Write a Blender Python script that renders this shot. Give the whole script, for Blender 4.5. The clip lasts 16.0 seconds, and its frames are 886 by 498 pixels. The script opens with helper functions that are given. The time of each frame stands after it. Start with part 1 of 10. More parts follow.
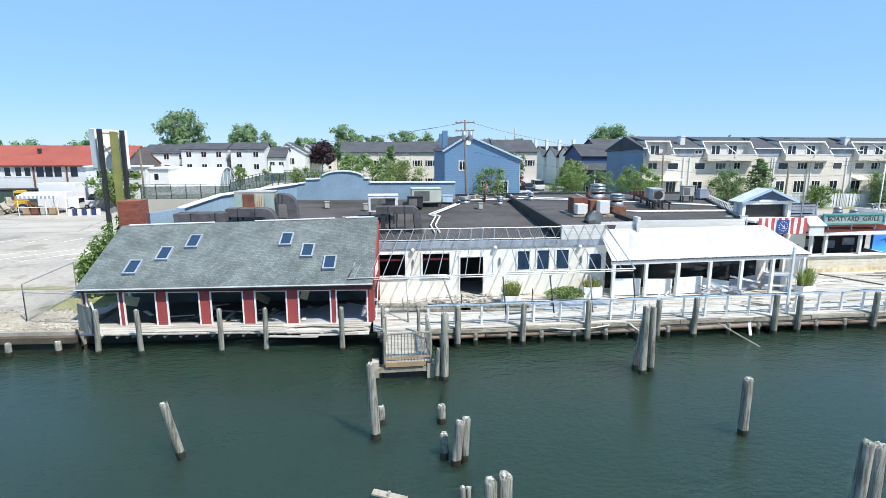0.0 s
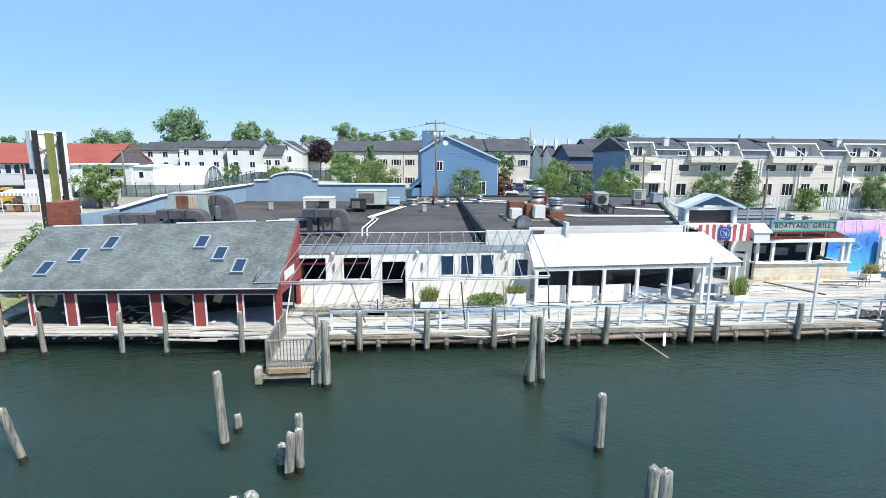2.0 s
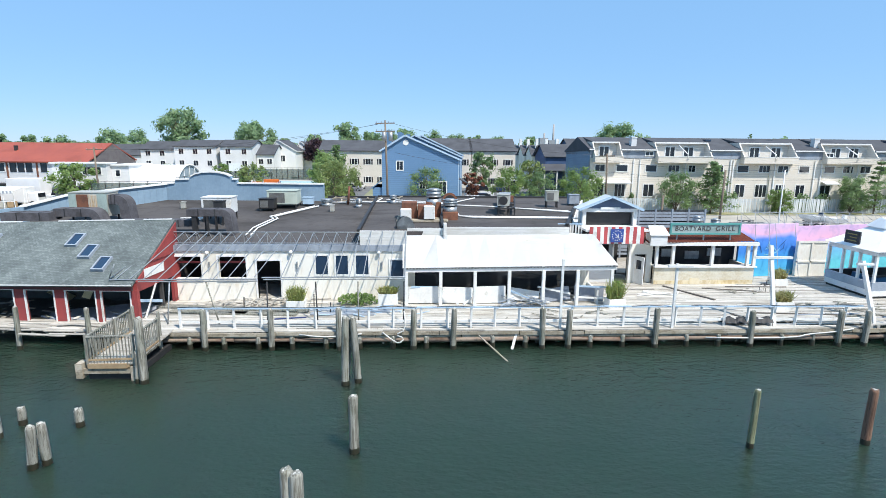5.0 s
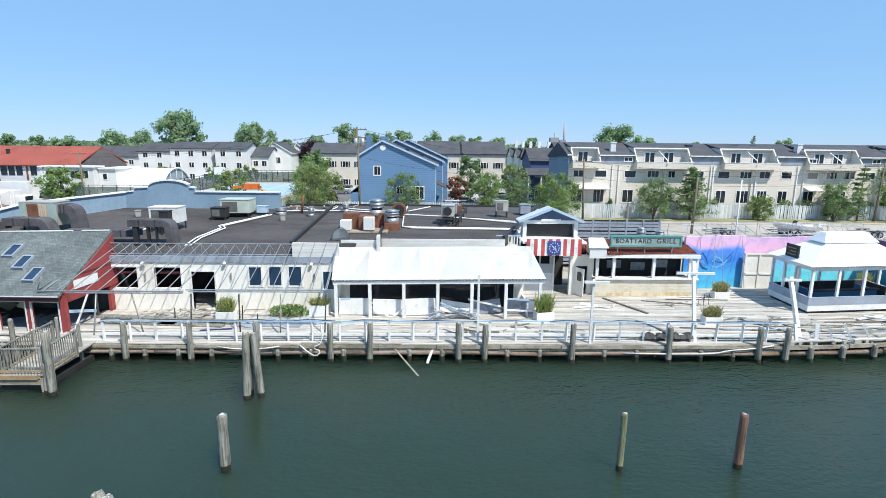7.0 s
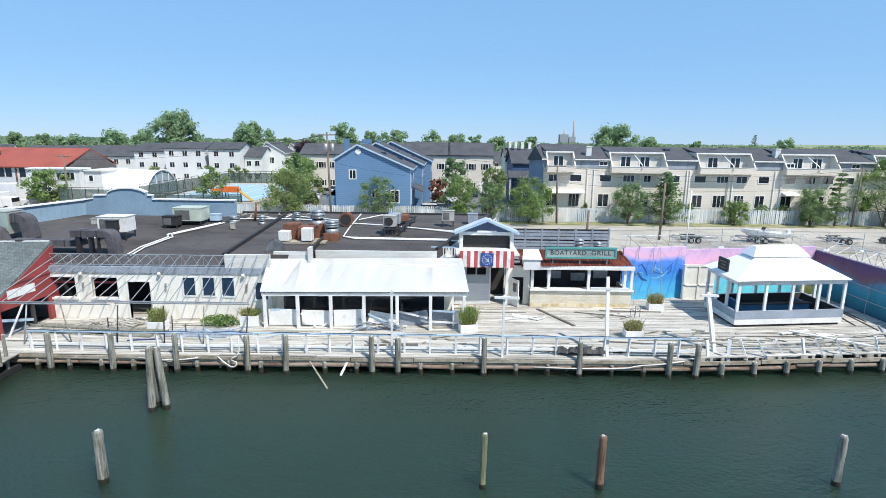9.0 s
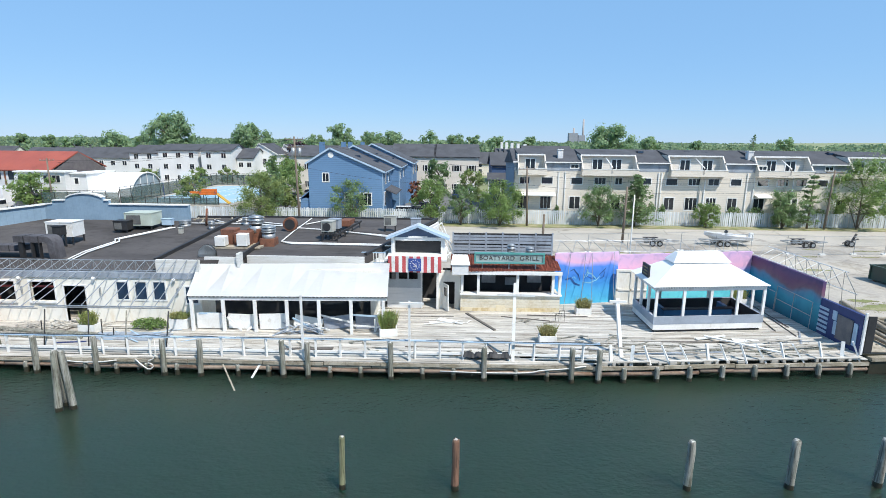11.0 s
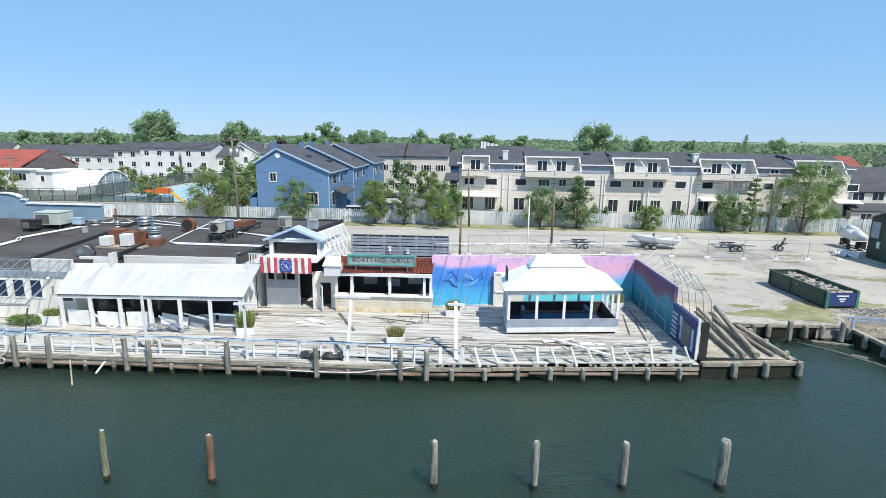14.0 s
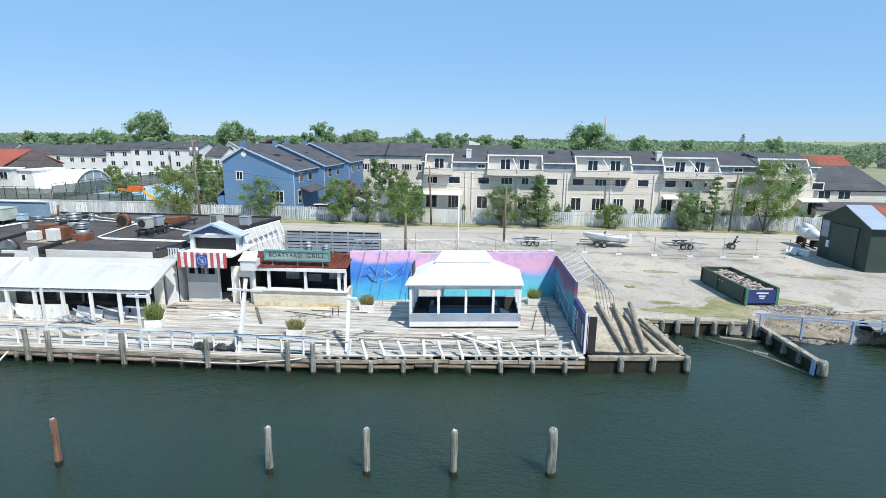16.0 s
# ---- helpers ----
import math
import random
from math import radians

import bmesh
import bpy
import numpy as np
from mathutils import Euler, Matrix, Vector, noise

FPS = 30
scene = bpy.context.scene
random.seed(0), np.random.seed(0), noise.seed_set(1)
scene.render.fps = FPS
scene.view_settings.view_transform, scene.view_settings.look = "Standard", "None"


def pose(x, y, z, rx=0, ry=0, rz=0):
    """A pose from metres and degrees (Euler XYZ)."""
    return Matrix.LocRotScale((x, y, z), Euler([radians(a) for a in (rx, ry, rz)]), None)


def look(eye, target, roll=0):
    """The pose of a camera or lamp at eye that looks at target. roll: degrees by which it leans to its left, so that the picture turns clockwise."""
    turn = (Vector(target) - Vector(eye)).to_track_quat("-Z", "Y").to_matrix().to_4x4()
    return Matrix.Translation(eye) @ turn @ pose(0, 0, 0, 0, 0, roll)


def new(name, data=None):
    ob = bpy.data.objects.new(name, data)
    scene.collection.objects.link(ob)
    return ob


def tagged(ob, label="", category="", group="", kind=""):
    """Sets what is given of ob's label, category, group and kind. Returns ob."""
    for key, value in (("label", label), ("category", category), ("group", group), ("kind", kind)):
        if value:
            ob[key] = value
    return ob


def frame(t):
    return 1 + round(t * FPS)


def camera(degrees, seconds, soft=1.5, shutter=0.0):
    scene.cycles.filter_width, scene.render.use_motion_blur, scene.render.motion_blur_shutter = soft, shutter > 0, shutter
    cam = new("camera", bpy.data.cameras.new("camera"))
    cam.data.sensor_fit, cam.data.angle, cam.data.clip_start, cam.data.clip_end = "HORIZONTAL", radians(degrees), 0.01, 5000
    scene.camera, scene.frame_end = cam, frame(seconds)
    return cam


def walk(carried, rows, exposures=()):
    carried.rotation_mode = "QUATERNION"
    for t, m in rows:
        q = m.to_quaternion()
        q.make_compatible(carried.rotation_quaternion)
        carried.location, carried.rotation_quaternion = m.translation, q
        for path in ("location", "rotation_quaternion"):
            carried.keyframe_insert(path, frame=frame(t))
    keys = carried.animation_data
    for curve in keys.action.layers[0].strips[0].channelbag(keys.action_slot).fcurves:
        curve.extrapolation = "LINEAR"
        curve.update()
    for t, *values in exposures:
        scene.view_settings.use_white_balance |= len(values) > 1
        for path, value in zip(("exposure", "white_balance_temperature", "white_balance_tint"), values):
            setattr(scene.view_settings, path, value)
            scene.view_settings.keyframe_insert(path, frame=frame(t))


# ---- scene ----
cam = camera(80.5, 16.0, soft=0.5)
PATH = [
    (0, (-7.134, 0.584, 9.245), (-6.9, 2.535, 8.872), 0.1),
    (0.5, (-5.94, 0.596, 9.338), (-5.719, 2.548, 8.963), 0.3),
    (1, (-4.653, 0.546, 9.435), (-4.446, 2.499, 9.057), 0.3),
    (1.5, (-3.257, 0.443, 9.532), (-3.068, 2.397, 9.152), 0.3),
    (2, (-1.786, 0.329, 9.607), (-1.613, 2.285, 9.225), 0.4),
    (2.5, (-0.265, 0.248, 9.653), (-0.11, 2.204, 9.269), 0.4),
    (3, (1.195, 0.138, 9.636), (1.335, 2.096, 9.252), 0.4),
    (3.5, (2.643, 0.061, 9.623), (2.77, 2.02, 9.238), 0.5),
    (4, (4.085, -0.061, 9.605), (4.195, 1.899, 9.22), 0.5),
    (4.5, (5.481, -0.187, 9.649), (5.577, 1.772, 9.264), 0.5),
    (7, (11.423, -0.53, 10.612), (11.463, 1.431, 10.223), 0.6),
    (7.5, (12.554, -0.557, 10.826), (12.589, 1.404, 10.436), 0.7),
    (8, (13.805, -0.589, 11.06), (13.829, 1.372, 10.667), 0.7),
    (8.5, (15.071, -0.709, 11.366), (15.085, 1.251, 10.968), 0.7),
    (9, (16.252, -0.919, 11.709), (16.254, 1.04, 11.306), 0.7),
    (11.5, (23.103, -1.654, 12.448), (23.057, 0.303, 12.039), 0.6),
    (12, (24.653, -1.782, 12.597), (24.599, 0.174, 12.185), 0.7),
    (12.5, (26.196, -1.855, 12.722), (26.134, 0.101, 12.308), 0.7),
    (13, (27.834, -1.906, 12.849), (27.765, 0.05, 12.433), 0.7),
    (13.5, (29.495, -1.951, 12.945), (29.418, 0.004, 12.528), 0.7),
    (14, (31.207, -1.984, 12.945), (31.12, -0.03, 12.528), 0.8),
    (14.5, (32.878, -2.015, 12.939), (32.781, -0.06, 12.522), 0.7),
    (15, (34.528, -2.071, 12.935), (34.419, -0.119, 12.518), 0.7),
    (15.5, (36.241, -2.125, 12.907), (36.123, -0.172, 12.49), 0.7),
    (16, (38.051, -2.152, 12.831), (37.92, -0.201, 12.414), 0.7),
]
walk(cam, [(t, look(eye, target, roll)) for t, eye, target, roll in PATH], exposures=((0, 0.45), (4, 0.4), (9, 0.26), (16, 0.24)))

# ---- world, sun ----
SUN_DIR = Vector((0.5, -0.55, 1.05)).normalized()
world = bpy.data.worlds.new("world")
scene.world = world
world.use_nodes = True
wn = world.node_tree.nodes
sky = wn.new("ShaderNodeTexSky")
sky.sky_type = "NISHITA"
sky.sun_disc = False
sky.sun_elevation = math.asin(SUN_DIR.z)
sky.sun_rotation = math.atan2(SUN_DIR.x, SUN_DIR.y)
sky.air_density, sky.dust_density, sky.ozone_density = 0.9, 0.0, 4.0
wn["Background"].inputs["Strength"].default_value = 0.105
haze = wn.new("ShaderNodeMix")
haze.data_type = "RGBA"
haze.inputs["Factor"].default_value = 0.7
haze.inputs["B"].default_value = (2.25, 4.62, 7.95, 1)
world.node_tree.links.new(sky.outputs[0], haze.inputs["A"])
world.node_tree.links.new(haze.outputs["Result"], wn["Background"].inputs["Color"])
sun = new("sun", bpy.data.lights.new("sun", "SUN"))
sun.data.energy, sun.data.angle, sun.data.color = 4.6, radians(0.55), (1.0, 0.96, 0.9)
sun.matrix_world = look(SUN_DIR * 60, (0, 0, 0))

# ---- materials ----
def nodes_of(m):
    m.use_nodes = True
    return m.node_tree.nodes, m.node_tree.links, m.node_tree.nodes["Principled BSDF"]


def mat(name, a, b=None, rough=0.6, metal=0.0, scale=1.2, fine=18.0, bump=0.25, stretch=(1, 1, 1), island=0.0, single=False, spec=0.5, contrast=(0.35, 0.68)):
    """A weathered surface: two colours mixed by coarse and fine noise, some relief, and a random shade per piece."""
    m = bpy.data.materials.new(name)
    n, l, p = nodes_of(m)
    b = b or tuple(c * 0.72 for c in a)
    geo = n.new("ShaderNodeNewGeometry")
    mp = n.new("ShaderNodeMapping")
    mp.inputs["Scale"].default_value = stretch
    l.new(geo.outputs["Position"], mp.inputs["Vector"])
    big, small = n.new("ShaderNodeTexNoise"), n.new("ShaderNodeTexNoise")
    big.inputs["Scale"].default_value, big.inputs["Detail"].default_value = scale, 6
    small.inputs["Scale"].default_value, small.inputs["Detail"].default_value = fine, 4
    l.new(mp.outputs[0], big.inputs["Vector"])
    l.new(mp.outputs[0], small.inputs["Vector"])
    add = n.new("ShaderNodeMath")
    add.operation = "MULTIPLY_ADD"
    l.new(small.outputs["Fac"], add.inputs[0])
    add.inputs[1].default_value = 0.45
    l.new(big.outputs["Fac"], add.inputs[2])
    ramp = n.new("ShaderNodeMapRange")
    ramp.inputs["From Min"].default_value, ramp.inputs["From Max"].default_value = contrast[0] + 0.22, contrast[1] + 0.22
    l.new(add.outputs[0], ramp.inputs["Value"])
    mix = n.new("ShaderNodeMix")
    mix.data_type = "RGBA"
    mix.inputs["A"].default_value, mix.inputs["B"].default_value = (*a, 1), (*b, 1)
    l.new(ramp.outputs[0], mix.inputs["Factor"])
    colour = mix.outputs["Result"]
    if island:
        hsv = n.new("ShaderNodeHueSaturation")
        mr = n.new("ShaderNodeMapRange")
        mr.inputs["To Min"].default_value, mr.inputs["To Max"].default_value = 1 - island, 1 + island * 0.6
        l.new(n.new("ShaderNodeObjectInfo").outputs["Random"] if single else geo.outputs["Random Per Island"], mr.inputs["Value"])
        l.new(mr.outputs[0], hsv.inputs["Value"])
        l.new(colour, hsv.inputs["Color"])
        colour = hsv.outputs[0]
    l.new(colour, p.inputs["Base Color"])
    p.inputs["Roughness"].default_value, p.inputs["Metallic"].default_value = rough, metal
    p.inputs["Specular IOR Level"].default_value = spec
    if bump:
        bp = n.new("ShaderNodeBump")
        bp.inputs["Strength"].default_value, bp.inputs["Distance"].default_value = bump, 0.02
        l.new(add.outputs[0], bp.inputs["Height"])
        l.new(bp.outputs[0], p.inputs["Normal"])
    return m


def lined(m, axis, pitch, depth=0.02, dark=0.75, sharp=0.88):
    """Adds grooves across one world axis to a material: lap siding, corrugation, boards."""
    n, l, p = nodes_of(m)
    geo, sep = n.new("ShaderNodeNewGeometry"), n.new("ShaderNodeSeparateXYZ")
    l.new(geo.outputs["Position"], sep.inputs[0])
    f1, f2 = n.new("ShaderNodeMath"), n.new("ShaderNodeMath")
    f1.operation, f2.operation = "MULTIPLY", "FRACT"
    f1.inputs[1].default_value = 1 / pitch
    l.new(sep.outputs["XYZ".index(axis)], f1.inputs[0])
    l.new(f1.outputs[0], f2.inputs[0])
    st = n.new("ShaderNodeMapRange")
    st.inputs["From Min"].default_value, st.inputs["From Max"].default_value = sharp, 1.0
    st.inputs["To Min"].default_value, st.inputs["To Max"].default_value = 1.0, dark
    l.new(f2.outputs[0], st.inputs["Value"])
    old = p.inputs["Base Color"].links[0].from_socket
    mul = n.new("ShaderNodeMix")
    mul.data_type, mul.blend_type = "RGBA", "MULTIPLY"
    mul.inputs["Factor"].default_value = 1
    l.new(old, mul.inputs["A"])
    l.new(st.outputs[0], mul.inputs["B"])
    l.new(mul.outputs["Result"], p.inputs["Base Color"])
    bp = n.new("ShaderNodeBump")
    bp.inputs["Strength"].default_value, bp.inputs["Distance"].default_value = 0.7, depth
    l.new(f2.outputs[0], bp.inputs["Height"])
    if p.inputs["Normal"].links:
        l.new(p.inputs["Normal"].links[0].from_socket, bp.inputs["Normal"])
    l.new(bp.outputs[0], p.inputs["Normal"])
    return m


def stained(m, scale, amount, stretch=(1, 1, 1), lo=0.5, hi=0.62, detail=7, tint=(0.45, 0.42, 0.38)):
    """Adds dirt or wear with sharp irregular edges over a material."""
    n, l, p = nodes_of(m)
    geo, mp, no, mr, mul = n.new("ShaderNodeNewGeometry"), n.new("ShaderNodeMapping"), n.new("ShaderNodeTexNoise"), n.new("ShaderNodeMapRange"), n.new("ShaderNodeMix")
    mp.inputs["Scale"].default_value = stretch
    mp.inputs["Location"].default_value = (scale * 3.1, 7.7, 1.3)
    l.new(geo.outputs["Position"], mp.inputs["Vector"])
    no.inputs["Scale"].default_value, no.inputs["Detail"].default_value, no.inputs["Roughness"].default_value = scale, detail, 0.62
    l.new(mp.outputs[0], no.inputs["Vector"])
    mr.inputs["From Min"].default_value, mr.inputs["From Max"].default_value, mr.inputs["To Max"].default_value = lo, hi, amount
    l.new(no.outputs["Fac"], mr.inputs["Value"])
    mul.data_type, mul.blend_type = "RGBA", "MULTIPLY"
    mul.inputs["B"].default_value = (*tint, 1)
    l.new(mr.outputs[0], mul.inputs["Factor"])
    l.new(p.inputs["Base Color"].links[0].from_socket, mul.inputs["A"])
    l.new(mul.outputs["Result"], p.inputs["Base Color"])
    return m


def cracked(m, scale, width, amount, wobble=0.6):
    """Adds thin dark cracks along uneven cells."""
    n, l, p = nodes_of(m)
    geo, no, add, vo, mr, mul = n.new("ShaderNodeNewGeometry"), n.new("ShaderNodeTexNoise"), n.new("ShaderNodeVectorMath"), n.new("ShaderNodeTexVoronoi"), n.new("ShaderNodeMapRange"), n.new("ShaderNodeMix")
    no.inputs["Scale"].default_value, no.inputs["Detail"].default_value = 0.9, 5
    l.new(geo.outputs["Position"], no.inputs["Vector"])
    add.operation = "MULTIPLY_ADD"
    add.inputs[1].default_value = (wobble, wobble, wobble)
    l.new(no.outputs["Color"], add.inputs[0])
    l.new(geo.outputs["Position"], add.inputs[2])
    vo.feature = "DISTANCE_TO_EDGE"
    vo.inputs["Scale"].default_value = scale
    l.new(add.outputs[0], vo.inputs["Vector"])
    mr.inputs["From Min"].default_value, mr.inputs["From Max"].default_value = 0.0, width
    mr.inputs["To Min"].default_value, mr.inputs["To Max"].default_value = amount, 0.0
    l.new(vo.outputs["Distance"], mr.inputs["Value"])
    mul.data_type, mul.blend_type = "RGBA", "MULTIPLY"
    mul.inputs["B"].default_value = (0.3, 0.3, 0.28, 1)
    l.new(mr.outputs[0], mul.inputs["Factor"])
    l.new(p.inputs["Base Color"].links[0].from_socket, mul.inputs["A"])
    l.new(mul.outputs["Result"], p.inputs["Base Color"])
    return m


def water_material():
    m = bpy.data.materials.new("harbour_water")
    n, l, p = nodes_of(m)
    geo, mp = n.new("ShaderNodeNewGeometry"), n.new("ShaderNodeMapping")
    mp.inputs["Scale"].default_value = (0.85, 1.5, 1)
    mp.inputs["Rotation"].default_value = (0, 0, radians(-24))
    l.new(geo.outputs["Position"], mp.inputs["Vector"])
    n1, n2, n3 = (n.new("ShaderNodeTexNoise") for _ in range(3))
    for k, sc, de in ((n1, 1.1, 5), (n2, 4.2, 6), (n3, 0.07, 3)):
        k.inputs["Scale"].default_value, k.inputs["Detail"].default_value = sc, de
        l.new(mp.outputs[0], k.inputs["Vector"])
    h = n.new("ShaderNodeMath")
    h.operation = "MULTIPLY_ADD"
    h.inputs[1].default_value = 0.8
    l.new(n2.outputs["Fac"], h.inputs[0])
    l.new(n1.outputs["Fac"], h.inputs[2])
    bp = n.new("ShaderNodeBump")
    bp.inputs["Strength"].default_value, bp.inputs["Distance"].default_value = 0.55, 0.075
    # calm and wind-ruffled stretches
    calm = n.new("ShaderNodeMapRange")
    calm.inputs["From Min"].default_value, calm.inputs["From Max"].default_value = 0.4, 0.66
    calm.inputs["To Min"].default_value, calm.inputs["To Max"].default_value = 0.42, 1.0
    l.new(n3.outputs["Fac"], calm.inputs["Value"])
    l.new(calm.outputs[0], bp.inputs["Strength"])
    l.new(h.outputs[0], bp.inputs["Height"])
    l.new(bp.outputs[0], p.inputs["Normal"])
    mix = n.new("ShaderNodeMix")
    mix.data_type = "RGBA"
    mix.inputs["A"].default_value, mix.inputs["B"].default_value = (0.022, 0.040, 0.022, 1), (0.020, 0.043, 0.034, 1)
    l.new(n3.outputs["Fac"], mix.inputs["Factor"])
    l.new(mix.outputs["Result"], p.inputs["Base Color"])
    p.inputs["Roughness"].default_value, p.inputs["IOR"].default_value = 0.05, 1.33
    p.inputs["Subsurface Weight"].default_value, p.inputs["Subsurface Scale"].default_value = 1.0, 3.0
    p.inputs["Subsurface Radius"].default_value = (1.0, 2.0, 1.8)
    return m


def shingle_material(name, a, b, w=0.3, h=0.14):
    m = mat(name, a, b, rough=0.9, scale=0.9, fine=30, bump=0.3)
    n, l, p = nodes_of(m)
    geo, mp = n.new("ShaderNodeNewGeometry"), n.new("ShaderNodeMapping")
    mp.inputs["Scale"].default_value = (1, 1.1, 0)
    l.new(geo.outputs["Position"], mp.inputs["Vector"])
    br = n.new("ShaderNodeTexBrick")
    br.inputs["Scale"].default_value = 1
    br.inputs["Brick Width"].default_value, br.inputs["Row Height"].default_value = w, h
    br.inputs["Mortar Size"].default_value = 0.012
    br.inputs["Color1"].default_value, br.inputs["Color2"].default_value = (1.16, 1.16, 1.14, 1), (0.74, 0.75, 0.74, 1)
    br.inputs["Mortar"].default_value = (0.6, 0.6, 0.6, 1)
    l.new(mp.outputs[0], br.inputs["Vector"])
    mul = n.new("ShaderNodeMix")
    mul.data_type, mul.blend_type = "RGBA", "MULTIPLY"
    mul.inputs["Factor"].default_value = 1
    l.new(p.inputs["Base Color"].links[0].from_socket, mul.inputs["A"])
    l.new(br.outputs["Color"], mul.inputs["B"])
    l.new(mul.outputs["Result"], p.inputs["Base Color"])
    return m


def glass_material(name, tint, rough=0.04):
    m = bpy.data.materials.new(name)
    n, l, p = nodes_of(m)
    p.inputs["Base Color"].default_value = (*tint, 1)
    p.inputs["Roughness"].default_value = rough
    p.inputs["Specular IOR Level"].default_value = 0.7
    return m


def leaf_material(name, a, b):
    """Leaves that let some light through."""
    m = mat(name, a, b, 0.7, scale=0.5, fine=5, island=0.3, bump=0, spec=0.3)
    n, l, p = nodes_of(m)
    tr, mx = n.new("ShaderNodeBsdfTranslucent"), n.new("ShaderNodeMixShader")
    l.new(p.inputs["Base Color"].links[0].from_socket, tr.inputs["Color"])
    mx.inputs[0].default_value = 0.55
    l.new(p.outputs[0], mx.inputs[1])
    l.new(tr.outputs[0], mx.inputs[2])
    l.new(mx.outputs[0], n["Material Output"].inputs["Surface"])
    return m


def mesh_material(name, a, b, open_part):
    """Woven mesh: a share of it is open."""
    m = mat(name, a, b, 0.9, scale=0.6)
    n, l, p = nodes_of(m)
    tr, mx = n.new("ShaderNodeBsdfTransparent"), n.new("ShaderNodeMixShader")
    mx.inputs[0].default_value = open_part
    l.new(p.outputs[0], mx.inputs[1])
    l.new(tr.outputs[0], mx.inputs[2])
    l.new(mx.outputs[0], n["Material Output"].inputs["Surface"])
    return m


